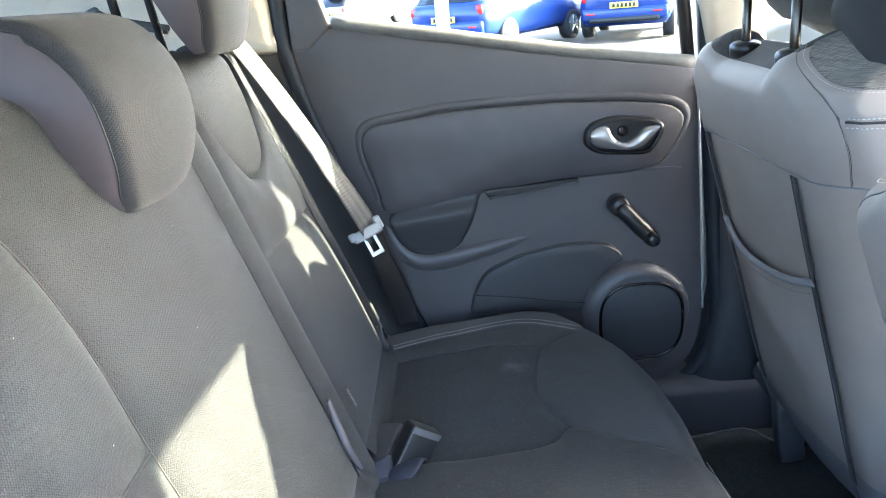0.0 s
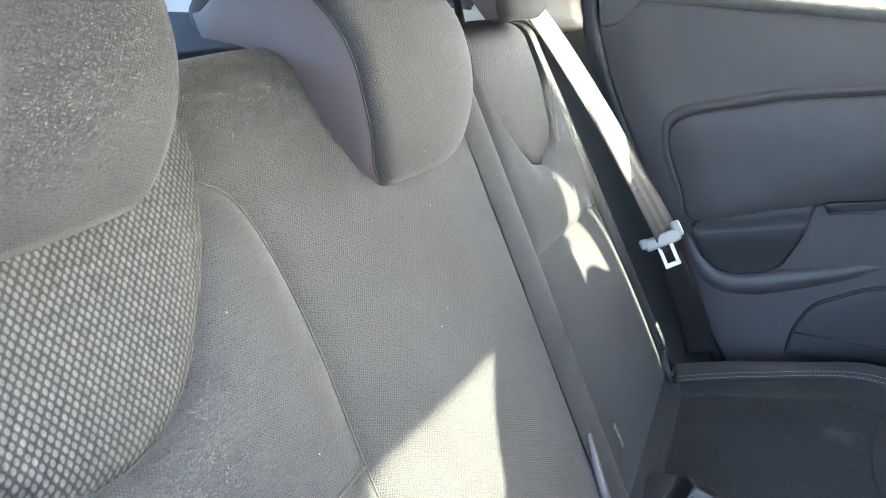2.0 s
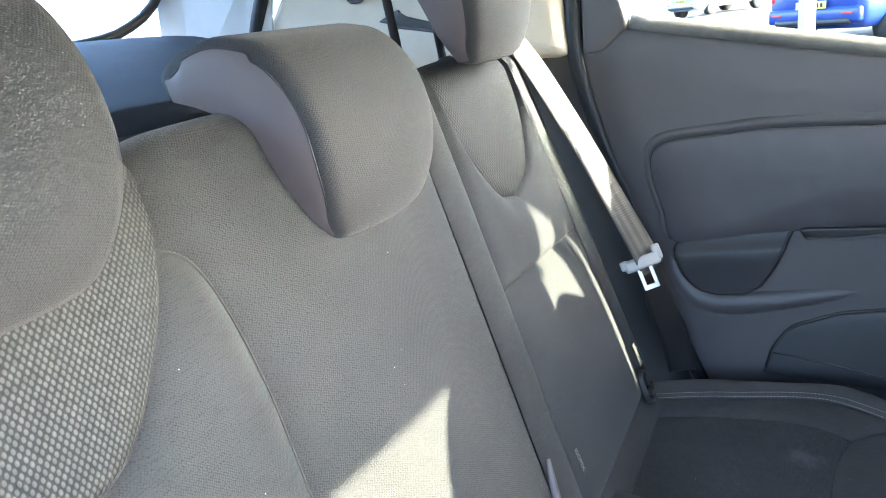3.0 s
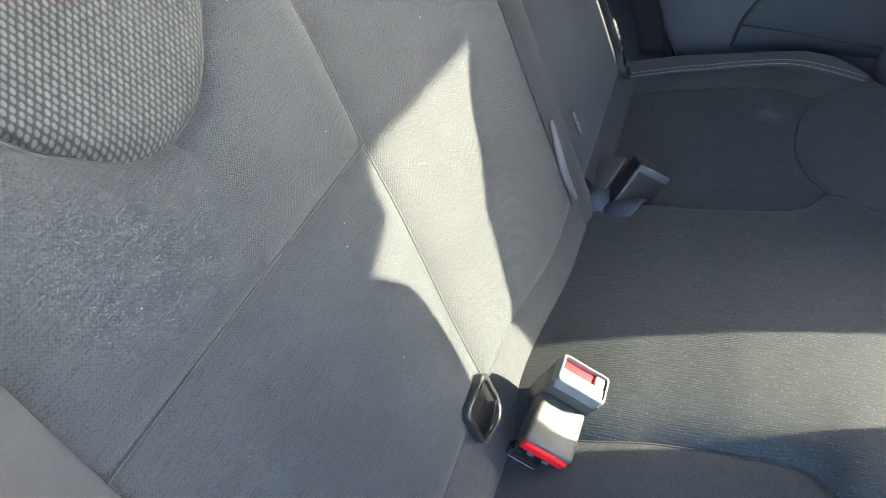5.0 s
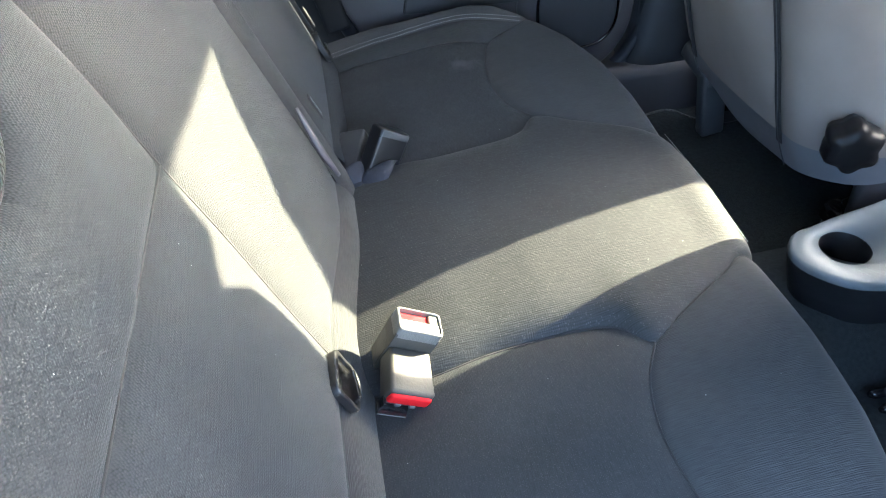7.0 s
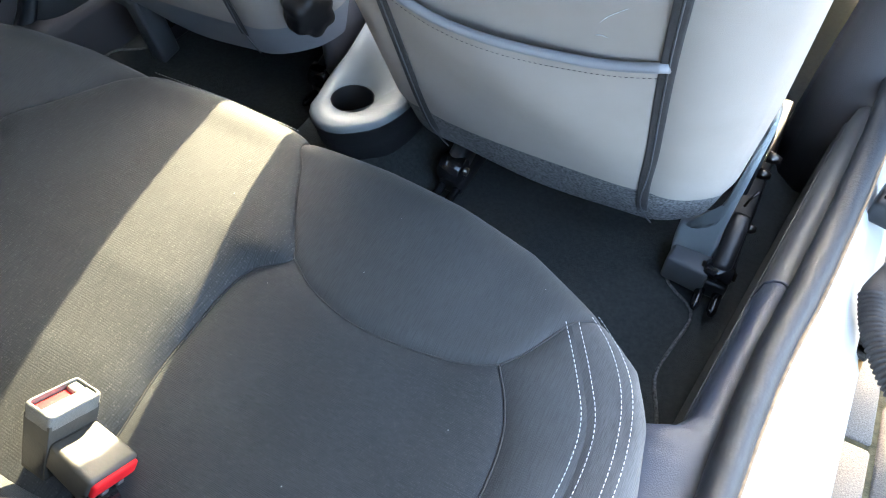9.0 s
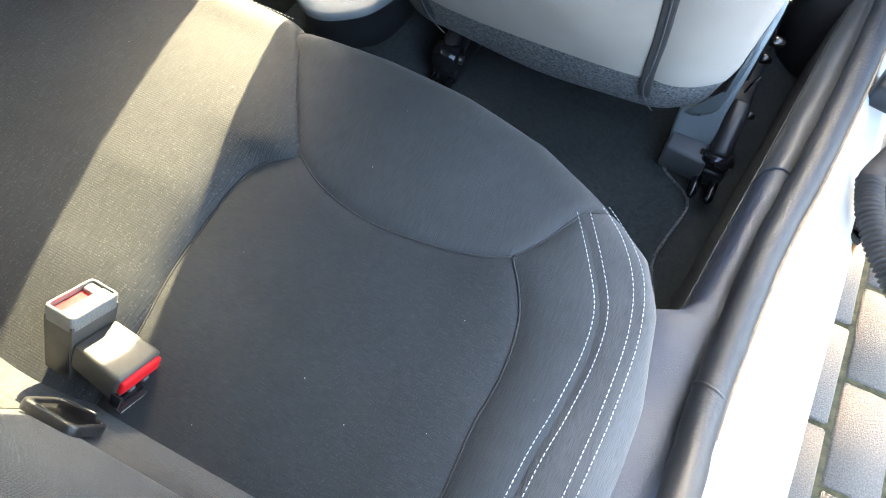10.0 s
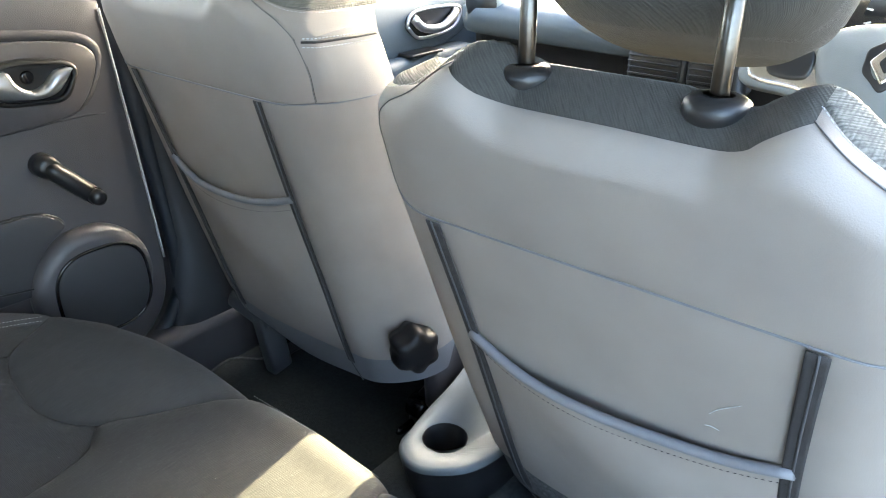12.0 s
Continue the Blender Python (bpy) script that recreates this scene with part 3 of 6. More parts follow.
slab("wall_right_outer", [(0.80, 1.22, 0.22), (0.80, 2.9, 0.22), (0.80, 2.9, 0.80), (0.78, 1.9, 0.95), (0.77, 1.22, 1.0)], 0.01, M_WHITE, "unseen front door and wing side that shades the paving", "body side")
lay_left = lambda a, b, h: (-0.70 + h, a, b)
lay_rear = lambda a, b, h: (-0.70 + h + 0.10 * max(0.0, b - 1.05) * 0.6 + 0.07 * max(0.0, -0.45 - a), a, b)
rear_trim = plate("trim", [(-0.122, 1.106), (-0.124, 1.15), (-0.135, 1.24), (-0.20, 1.37), (-0.40, 1.385), (-0.585, 1.36), (-0.66, 1.27), (-0.725, 1.17), (-0.72, 1.06), (-0.45, 1.075), (-0.20, 1.102)], lay_rear, 0.05, 0.02, 90)
tagged(part("trim", rear_trim, M_BEIGE, None), "beige moulded trim of the rear pillar", "trim", kind="structure")
slot_t = thing("trim_slot", (-0.645, -0.43, 1.19), "dark finger slot in the beige trim", "slot")
part("recess", plate("recess", poly([(-0.466, 1.193), (-0.418, 1.211), (-0.414, 1.200), (-0.363, 1.184), (-0.297, 1.168), (-0.304, 1.157), (-0.444, 1.187)], 0.004), lay_rear, 0.052, 0.002, 60), M_BLACK, slot_t)
# this strip puts the sky's reflection in the slot into colour
part("lip", tube("lip", [(lay_rear(a, q, 0.054)) for a, q in curve([(-0.44, 1.184), (-0.37, 1.171), (-0.304, 1.157)], 12)], 0.004, 6), M_VINYL, slot_t, "slate strip for the sky's reflection")
hook = thing("coat_hook", (-0.64, -0.50, 1.245), "small grey square hook in the beige trim", "hook")
part("ring", tube("ring", [lay_rear(a, q, 0.054) for a, q in curve([(-0.513, 1.235), (-0.513, 1.262), (-0.486, 1.262), (-0.486, 1.235)], 24, True)], 0.0035, 6), M_VINYL, hook)
tagged(part("tailgate_seal", tube("tailgate_seal", curve([(-0.64, -0.76, 1.06), (-0.625, -0.745, 1.17), (-0.60, -0.68, 1.27), (-0.57, -0.59, 1.38)], 20), 0.014, 8), M_RUBBER, None), "black rubber tailgate seal", "seal", kind="structure")
slab("trim", [(-0.66, -0.76, 1.02), (-0.60, -0.98, 1.02), (-0.565, -0.90, 1.40), (-0.59, -0.62, 1.40)], -0.01, M_PALE, "pale grey tailgate side trim", "trim")
tagged(part("window_edge", tube("window_edge", curve([(0.50, -0.955, 1.215), (0.0, -0.985, 1.20), (-0.40, -0.965, 1.215), (-0.52, -0.94, 1.245), (-0.56, -0.90, 1.30), (-0.555, -0.86, 1.38)], 40), 0.010, 8), M_BLACK, None), "black edge of the rear window", "window edge", kind="structure")
tagged(part("sill", box((0.12, 2.6, 0.16), (-0.69, 0.6, 0.29), 0.03, seg=4), M_PLASTIC, None), "dark grey plastic sill trim under the closed door", "sill", kind="structure")
pil = []
for z, y0, y1, xi, xo in ((0.30, 0.60, 0.98, -0.640, -0.76), (0.40, 0.67, 0.93, -0.640, -0.76), (0.55, 0.695, 0.90, -0.645, -0.76), (0.80, 0.68, 0.84, -0.655, -0.75), (1.02, 0.655, 0.77, -0.658, -0.74), (1.20, 0.625, 0.72, -0.632, -0.70), (1.40, 0.59, 0.68, -0.585, -0.66)):
    ring = []
    for k in range(20):
        ca, sa = math.cos(2 * math.pi * k / 20), math.sin(2 * math.pi * k / 20)
        ring.append(((xi + xo) / 2 + (xi - xo) / 2 * math.copysign(abs(ca) ** 0.5, ca), (y0 + y1) / 2 + (y1 - y0) / 2 * math.copysign(abs(sa) ** 0.5, sa), z))
    pil.append(ring)
tagged(part("pillar", rings("pillar", pil[4:]), M_BEIGE, None), "beige upper trim of the middle pillar", "pillar", kind="structure")
tagged(part("pillar", rings("pillar", pil[:5]), M_DOORPAD, None), "charcoal middle pillar trim beside the closed door", "pillar", kind="structure")
seal_line = curve([(-0.64, -0.125, 1.36), (-0.668, -0.112, 1.20), (-0.670, -0.110, 1.109), (-0.680, -0.075, 0.966), (-0.680, -0.027, 0.846), (-0.680, 0.07, 0.56), (-0.678, 0.16, 0.40)], 40)
tagged(part("door_seal", tube("door_seal", seal_line, 0.0165, 8), M_RUBBER, None), "black rubber seal round the door opening", "seal", kind="structure")
seal_front = curve([(-0.69, 0.645, 1.30), (-0.685, 0.660, 1.02), (-0.682, 0.700, 0.52), (-0.680, 0.672, 0.40), (-0.680, 0.60, 0.345), (-0.68, 0.35, 0.33)], 44)
tagged(part("door_seal", tube("door_seal", seal_front, 0.017, 8), M_RUBBER, None), "black rubber seal along the middle pillar", "seal", kind="structure")

# closed rear door with its fittings
rear_door = thing("door_1", (-0.66, 0.3, 0.35), "closed charcoal rear door with window winder and loudspeaker", "car door", kind="structure")
lay_door = lambda a, b, h: (-0.668 + h, a, b)
door_outline = [(-0.10, 1.10), (-0.06, 1.145), (0.02, 1.132), (0.292, 1.077), (0.50, 1.040), (0.622, 1.018), (0.640, 0.98), (0.655, 0.72), (0.664, 0.52), (0.64, 0.42), (0.56, 0.362), (0.36, 0.35), (0.18, 0.42), (0.09, 0.55), (-0.03, 0.86)]
part("door_panel", plate("door_panel", door_outline, lay_door, 0.008, 0.008, 120), M_PLASTIC, rear_door)
part("window_ledge", tube("window_ledge", [(-0.672, a, b) for a, b in curve([(-0.02, 1.146), (0.15, 1.113), (0.40, 1.063), (0.63, 1.022)], 24)], 0.014, 8), M_DUST_GLARE, rear_door, "dusty grey ledge under the glass")
insert_outline = [(0.009, 0.928), (0.018, 0.948), (0.045, 0.960), (0.12, 0.968), (0.20, 0.974), (0.40, 0.972), (0.555, 0.958), (0.604, 0.938), (0.606, 0.905), (0.575, 0.855), (0.53, 0.835), (0.35, 0.826), (0.18, 0.808), (0.05, 0.788), (0.028, 0.84), (0.012, 0.895)]
part("insert", plate("insert", insert_outline, lay_door, 0.016, 0.003, 140, dome=0.006), M_INSERT, rear_door, "dark cloth-textured upper insert")
border_o = [(0.30 + (a_ - 0.30) * 1.05, 0.885 + (q_ - 0.885) * (1.22 if q_ > 0.885 else 1.0)) for a_, q_ in insert_outline]
part("insert_border", plate("insert_border", border_o, lay_door, 0.0115, 0.0075, 140, hole=[(0.30 + (a_ - 0.30) * 1.004, 0.885 + (q_ - 0.885) * 1.012) for a_, q_ in insert_outline]), M_PLASTIC, rear_door, "soft raised border round the insert")
part("insert_groove", tube("insert_groove", [lay_door(a, q, 0.0085) for a, q in curve(insert_outline, 140, True)], 0.0020, 6), M_BLACK, rear_door, "dark groove round the insert")
# soft ledge below the insert, pull cup, slot, pocket
part("arm_ledge", tube("arm_ledge", [(-0.662, a, q) for a, q in curve([(0.045, 0.786), (0.134, 0.809), (0.225, 0.823), (0.412, 0.829), (0.553, 0.833), (0.61, 0.830)], 40)], [0.007 - 0.0045 * i / 39 for i in range(40)], 8), M_PLASTIC, rear_door)
cup_o = poly([(0.045, 0.786), (0.134, 0.806), (0.223, 0.819), (0.213, 0.795), (0.199, 0.755), (0.170, 0.706), (0.100, 0.698), (0.066, 0.719), (0.050, 0.759)], 0.014)
lay_cup = lambda a, q, h: (-0.668 + h + 0.014 * math.exp(-(max(0.0, q - (0.762 + 0.10 * a)) / 0.016) ** 2) * math.exp(-(min(0.0, q - (0.762 + 0.10 * a)) / 0.05) ** 2), a, q)
part("grab_cup", plate("grab_cup", cup_o, lay_cup, 0.014, 0.004, 100, fine=True), M_DOORPAD, rear_door, "charcoal padded pull cup")
part("cup_groove", tube("cup_groove", [lay_cup(a, q, 0.0095) for a, q in curve(cup_o, 120, True)], 0.0034, 6), M_BLACK, rear_door)
part("slot", plate("slot", poly([(0.231, 0.820), (0.238, 0.802), (0.30, 0.807), (0.359, 0.816), (0.412, 0.823), (0.411, 0.830), (0.363, 0.827)], 0.005), lay_door, 0.022, 0.003, 50), M_BLACK, rear_door)
part("slot_lip", tube("slot_lip", [(-0.645, a, q) for a, q in curve([(0.240, 0.804), (0.30, 0.808), (0.359, 0.817), (0.412, 0.823)], 16)], 0.0022, 6), M_MIDPL, rear_door)
part("lower_ledge", tube("lower_ledge", [(-0.673, a, q) for a, q in curve([(0.031, 0.774), (0.049, 0.725), (0.074, 0.692), (0.107, 0.680), (0.166, 0.685), (0.249, 0.701), (0.310, 0.714), (0.346, 0.722)], 50)], [float(np.interp(i, [0, 10, 22, 36, 49], [0.012, 0.021, 0.026, 0.020, 0.010])) for i in range(50)], 10), M_PLASTIC, rear_door)
pocket_o = poly([(0.189, 0.560), (0.199, 0.607), (0.224, 0.648), (0.294, 0.679), (0.38, 0.694), (0.448, 0.692), (0.482, 0.680), (0.501, 0.656), (0.482, 0.644), (0.456, 0.627), (0.434, 0.590), (0.425, 0.550)], 0.01)
part("map_pocket", plate("map_pocket", pocket_o, lay_door, 0.017, 0.003, 110, dome=0.002), M_DOORPAD, rear_door)
part("pocket_groove", tube("pocket_groove", [lay_door(a, q, 0.0085) for a, q in curve(pocket_o, 130, True)], 0.003, 6), M_BLACK, rear_door)
part("pocket_mouth", tube("pocket_mouth", [(-0.648, a, q) for a, q in curve([(0.200, 0.603), (0.29, 0.590), (0.37, 0.575), (0.424, 0.566)], 16)], 0.002, 6), M_BLACK, rear_door)
circle = lambda cy, cz, r, sq=1.0, k=10: [(cy + r * math.cos(2 * math.pi * i / k), cz + sq * r * math.sin(2 * math.pi * i / k)) for i in range(k)]
squarish = lambda cy, cz, r, k=28, p=0.72: [(cy + r * math.copysign(abs(math.cos(w)) ** p, math.cos(w)), cz + r * math.copysign(abs(math.sin(w)) ** p, math.sin(w))) for w in [2 * math.pi * (i + 0.5) / k for i in range(k)]]
part("speaker_ring", plate("speaker_ring", circle(0.522, 0.534, 0.110, 1.02), lay_door, 0.036, 0.020, 72, fine=True), M_PLASTIC, rear_door)
part("speaker_rim", tube("speaker_rim", [lay_door(a, q, 0.0365) for a, q in curve(squarish(0.530, 0.524, 0.083), 90, True)], 0.0032, 8), M_GLOSS, rear_door, "glossy black rim")
part("speaker_grille", plate("speaker_grille", squarish(0.530, 0.524, 0.0805), lay_door, 0.039, 0.003, 90, dome=0.003, fine=True), M_DOORPAD, rear_door)
handle_out = poly([(0.420, 0.904), (0.427, 0.929), (0.456, 0.940), (0.492, 0.942), (0.555, 0.932), (0.573, 0.917), (0.552, 0.876), (0.535, 0.866), (0.449, 0.874), (0.425, 0.887)], 0.010)
bowl_out = [(0.496 + (a - 0.496) * 0.87, 0.904 + (b - 0.904) * 0.80) for a, b in handle_out]
part("handle_frame", plate("handle_frame", handle_out, lay_door, 0.037, 0.006, 60, hole=bowl_out), M_BLACK, rear_door)
part("handle_bowl", plate("handle_bowl", bowl_out, lay_door, 0.0295, 0.002, 60), M_BLACK, rear_door)
part("handle_boss", tube("handle_boss", [(-0.640, 0.492, 0.914), (-0.6365, 0.492, 0.914), (-0.6355, 0.492, 0.914)], [0.011, 0.010, 0.007], 16), M_GLOSS, rear_door)
blade_top = [(0.431, 0.912), (0.437, 0.921), (0.462, 0.927), (0.470, 0.912), (0.479, 0.901), (0.495, 0.894), (0.515, 0.902), (0.532, 0.918), (0.556, 0.921)]
blade_low = [(0.430, 0.910), (0.433, 0.898), (0.446, 0.889), (0.470, 0.884), (0.495, 0.880), (0.517, 0.881), (0.534, 0.888), (0.548, 0.902), (0.559, 0.917)]
part("handle", band("handle", blade_top, blade_low, lay_door, 0.033, 0.010), M_SATIN, rear_door, "satin silver inner handle")
part("winder_hub", tube("winder_hub", [(-0.662, 0.487, 0.769), (-0.645, 0.487, 0.769), (-0.632, 0.487, 0.769), (-0.628, 0.487, 0.769)], [0.021, 0.020, 0.019, 0.013], 20), M_BLACK, rear_door)
part("winder_arm", tube("winder_arm", curve([(-0.638, 0.484, 0.772), (-0.630, 0.515, 0.738), (-0.628, 0.544, 0.706), (-0.628, 0.549, 0.701)], 14), [0.010, 0.0165] + [0.0175] * 10 + [0.0165, 0.010], 14, flat=0.9), M_BLACK, rear_door)
knob_w = part("winder_knob", tube("winder_knob", [(-0.630, 0.543, 0.707), (-0.612, 0.543, 0.707), (-0.602, 0.543, 0.707), (-0.598, 0.543, 0.707)], [0.0125, 0.0140, 0.0130, 0.008], 20), M_BLACK, rear_door)
part("knob_collar", tube("knob_collar", [(-0.620, 0.543, 0.707), (-0.617, 0.543, 0.707)], 0.0152, 20), M_GLOSS, knob_w)
# pale strip puts the painted edge's reflection into colour
part("edge_strip", tube("edge_strip", [(-0.658, a, b) for a, b in curve([(0.634, 1.00), (0.650, 0.75), (0.662, 0.53)], 20)], 0.0022, 6), M_TONGUE, rear_door, "pale strip for the shine on the door edge")
part("window_frame", tube("window_frame", [(-0.69, 0.628, 1.01), (-0.675, 0.60, 1.20), (-0.65, 0.57, 1.36)], 0.012, 8), M_BLACK, rear_door)
part("quarter_cover", plate("quarter_cover", poly([(-0.096, 1.103), (-0.066, 1.104), (-0.020, 1.142), (-0.036, 1.20), (-0.07, 1.33), (-0.13, 1.33), (-0.096, 1.20)], 0.006), lay_door, 0.012, 0.006, 50), M_PLASTIC, rear_door)
pane = mesh_from("pane", [(-0.700, -0.03, 1.10), (-0.700, 0.63, 1.0), (-0.650, 0.58, 1.36), (-0.650, -0.10, 1.36), (-0.704, -0.03, 1.10), (-0.704, 0.63, 1.0), (-0.654, 0.58, 1.36), (-0.654, -0.10, 1.36)],
                 [(0, 1, 2, 3), (7, 6, 5, 4), (0, 4, 5, 1), (1, 5, 6, 2), (2, 6, 7, 3), (3, 7, 4, 0)], smooth=False)
glass = part("pane", pane, M_GLASS, rear_door, "clear side window glass")
glass.visible_shadow = False

# closed front door on the same side
front_door = thing("door_2", (-0.70, 1.3, 0.35), "closed grey front door with silver inner handle", "car door", kind="structure")
lay_fdoor = lambda a, b, h: (-0.715 + h, a, b)
part("door_panel", plate("door_panel", [(0.74, 1.035), (1.2, 1.02), (1.72, 0.985), (1.80, 0.9), (1.78, 0.40), (0.9, 0.34), (0.76, 0.42)], lay_fdoor, 0.012, 0.01, 90), M_DASH, front_door)
part("insert", plate("insert", [(0.9, 0.95), (1.3, 0.955), (1.66, 0.94), (1.68, 0.86), (1.5, 0.80), (0.9, 0.80)], lay_fdoor, 0.028, 0.012, 60, dome=0.01), M_DASH, front_door)
part("armrest", plate("armrest", [(0.9, 0.80), (1.2, 0.80), (1.5, 0.805), (1.66, 0.80), (1.64, 0.74), (1.3, 0.70), (0.9, 0.70)], lay_fdoor, 0.075, 0.02, 60), M_DASH, front_door)
fh = [(1.40, 0.875), (1.42, 0.905), (1.50, 0.912), (1.60, 0.905), (1.61, 0.88), (1.57, 0.850), (1.45, 0.842)]
part("handle_bowl", plate("handle_bowl", fh, lay_fdoor, 0.042, 0.004, 40), M_BLACK, front_door)
part("handle_bezel", tube("handle_bezel", [lay_fdoor(a, q, 0.044) for a, q in curve(fh + fh[:1], 48)], 0.0045, 8), M_SATIN, front_door, "satin silver bezel")
part("handle", tube("handle", curve([(-0.668, 1.42, 0.895), (-0.660, 1.45, 0.868), (-0.656, 1.51, 0.862), (-0.660, 1.56, 0.878), (-0.668, 1.59, 0.895)], 16), 0.011, 10), M_SATIN, front_door, "satin silver inner handle")
part("switch_panel", box((0.05, 0.12, 0.008), (-0.66, 1.44, 0.809), 0.003), M_BLACK, front_door)

# right side: sill with the open door's aperture, pillar, closed front door
sill = thing("sill_1", (0.70, 0.3, 0.2), "white painted door sill with black rubber seal", "sill", kind="structure")
def sill_ring(y):
    t = min(1.0, max(0.0, (y - 0.365) / 0.055))
    t = t * t * (3 - 2 * t)
    xi = 0.565 + 0.079 * t + min(0.08, 0.125 * max(0.0, y - 0.43))
    up = 0.05 * max(0.0, (0.30 - y) / 0.3)
    face = 0.24 + 0.165 * t
    return [(xi, y, face), (xi + 0.002, y, 0.405 + up), (xi + 0.006, y, 0.440 + up), (xi + 0.014, y, 0.450 + up), (max(0.672, xi + 0.022), y, 0.453 + up * 0.7), (max(0.692, xi + 0.040), y, 0.446 + up * 0.6)]


part("sill_cover", rings("sill_cover", [sill_ring(y) for y in np.linspace(-0.2, 0.642, 40)], False, False), M_SLATE, sill, "slate plastic sill cover")
part("pillar_cover", rings("pillar_cover", [sill_ring(y) for y in np.linspace(0.646, 1.25, 30)], False, False), M_MIDPL, sill, "grey plastic cover running up to the pillar")
part("cover_joint", tube("cover_joint", [(x, 0.644, z + 0.0005) for x, y, z in sill_ring(0.644)[1:]], 0.0022, 6), M_SLATE, sill, "raised joint between the covers")
inner = lambda y: [(sill_ring(y)[0][0] + q, y, z) for q, z in ((-0.004, 0.24), (-0.004, 0.34), (-0.001, 0.400), (0.004, 0.412))]
part("sill_carpet", rings("sill_carpet", [inner(y) for y in np.linspace(0.38, 1.20, 40)], False, False), M_CARPET, sill, "black carpet on the sill's inner face")
rub = curve([(0.655, 0.0, 0.60), (0.683, 0.18, 0.50), (0.688, 0.31, 0.470), (0.699, 0.50, 0.470), (0.720, 0.65, 0.472), (0.742, 0.85, 0.476), (0.752, 1.0, 0.49), (0.75, 1.15, 0.55), (0.74, 1.22, 0.75), (0.70, 1.2, 1.1)], 70)
part("seal", tube("seal", rub, [0.0185 + 0.0006 * math.sin(i * 2.1) for i in range(70)], 14), M_RUBBER, sill, "worn black rubber seal")
part("seal_joint", tube("seal_joint", [(0.687, 0.309, 0.470), (0.688, 0.3125, 0.470)], 0.0198, 16), M_RUBBER, sill, "glued joint in the seal")
wprof = [(0.702, 0.438), (0.748, 0.446), (0.772, 0.430), (0.784, 0.408), (0.802, 0.402), (0.818, 0.385), (0.814, 0.30), (0.78, 0.20)]
part("painted_sill", rings("painted_sill", [[(a + (0.018 * (y - 0.6) if a > 0.72 else 0.06 * max(0.0, y - 0.55)), y, b) for a, b in wprof] for y in np.linspace(-0.15, 1.9, 30)], False, False), M_WHITE, sill, "white painted steel step")
part("dirt_line", tube("dirt_line", [(x + 0.021, y, z - 0.016) for x, y, z in rub[12:46]], 0.0035, 6), M_DIRT, sill, "brown dirt along the seal")
mid_pillar = tagged(part("pillar", tube("pillar", [(0.745, 1.16, 0.24), (0.745, 1.16, 0.42), (0.73, 1.10, 0.75), (0.70, 1.02, 1.0), (0.63, 0.88, 1.38)], [0.12, 0.11, 0.075, 0.055, 0.04], 14, flat=0.8), M_PLASTIC, None), "charcoal middle pillar trim on the open side", "pillar", kind="structure")
gaiter = thing("cable_gaiter", (0.80, 0.88, 0.42), "black corrugated cable gaiter between pillar and door", "cable gaiter")
gl = curve([(0.803, 0.704, 0.426), (0.806, 0.690, 0.423), (0.814, 0.657, 0.420), (0.831, 0.619, 0.418), (0.852, 0.586, 0.416), (0.882, 0.550, 0.414), (0.94, 0.50, 0.41)], 150)
part("bellows", tube("bellows", gl, [0.0155 + 0.0018 * math.cos(i * 1.57) for i in range(150)], 16), M_DUSTRUB, gaiter, "dusty black rubber bellows")
part("boot", tube("boot", curve([(0.862, 0.835, 0.430), (0.844, 0.795, 0.432), (0.824, 0.750, 0.430), (0.807, 0.714, 0.427), (0.804, 0.698, 0.426)], 16), [0.026 - 0.009 * min(1.0, i / 13) for i in range(16)], 16, flat=0.55), M_DUSTRUB, gaiter, "flared rubber boot")
plug = part("plug", box((0.052, 0.080, 0.040), (0.806, 0.872, 0.438), 0.008, (0, 0, -12), 3), M_BLACK, gaiter)
for k in range(4):
    part("plug_rib", box((0.045, 0.005, 0.006), (0.804 + 0.004 * k, 0.846 + 0.016 * k, 0.459), 0.002, (0, 0, -12)), M_GLOSS, plug)
check = thing("door_check_strap", (0.82, 0.67, 0.38), "black steel door check strap with rust at its foot", "door check")
part("bar", box((0.038, 0.180, 0.008), (0.834, 0.717, 0.394), 0.002, (0, 0, -21)), M_DUSTRUB, check)
part("bracket", box((0.034, 0.012, 0.012), (0.806, 0.642, 0.392), 0.002, (0, 0, -21)), M_DUSTRUB, check)
part("rust", plate("rust", [(0.598, 0.355), (0.612, 0.384), (0.632, 0.390), (0.640, 0.366), (0.620, 0.340)], lambda a, q, h: (0.8155 + h + 0.018 * (a - 0.6), a, q), 0.0025, 0.001, 30), M_RUST, check, "orange rust stain")

# the open rear door, swung forward on its hinges
open_door = thing("door_3", (0.86, 1.12, 0.25), "open white rear door with charcoal inner panel", "car door", kind="structure")
hx, hy = 0.86, 1.13
ux, uy = math.cos(radians(20)), math.sin(radians(20))
lay_open = lambda a, q, h: (hx + ux * a + uy * h, hy + uy * a - ux * h, q)
part("skin", plate("skin", poly([(0, 0.28), (0.66, 0.32), (0.78, 0.55), (0.80, 1.02), (0.0, 1.0)], 0.03), lambda a, q, h: lay_open(a, q, -0.07 - h), 0.03, 0.01, 70), M_WHITE, open_door, "white painted outer skin")
part("inner_frame", plate("inner_frame", poly([(0.01, 0.29), (0.65, 0.33), (0.77, 0.55), (0.79, 1.01), (0.01, 0.99)], 0.03), lambda a, q, h: lay_open(a, q, h - 0.07), 0.05, 0.01, 70), M_WHITE, open_door)
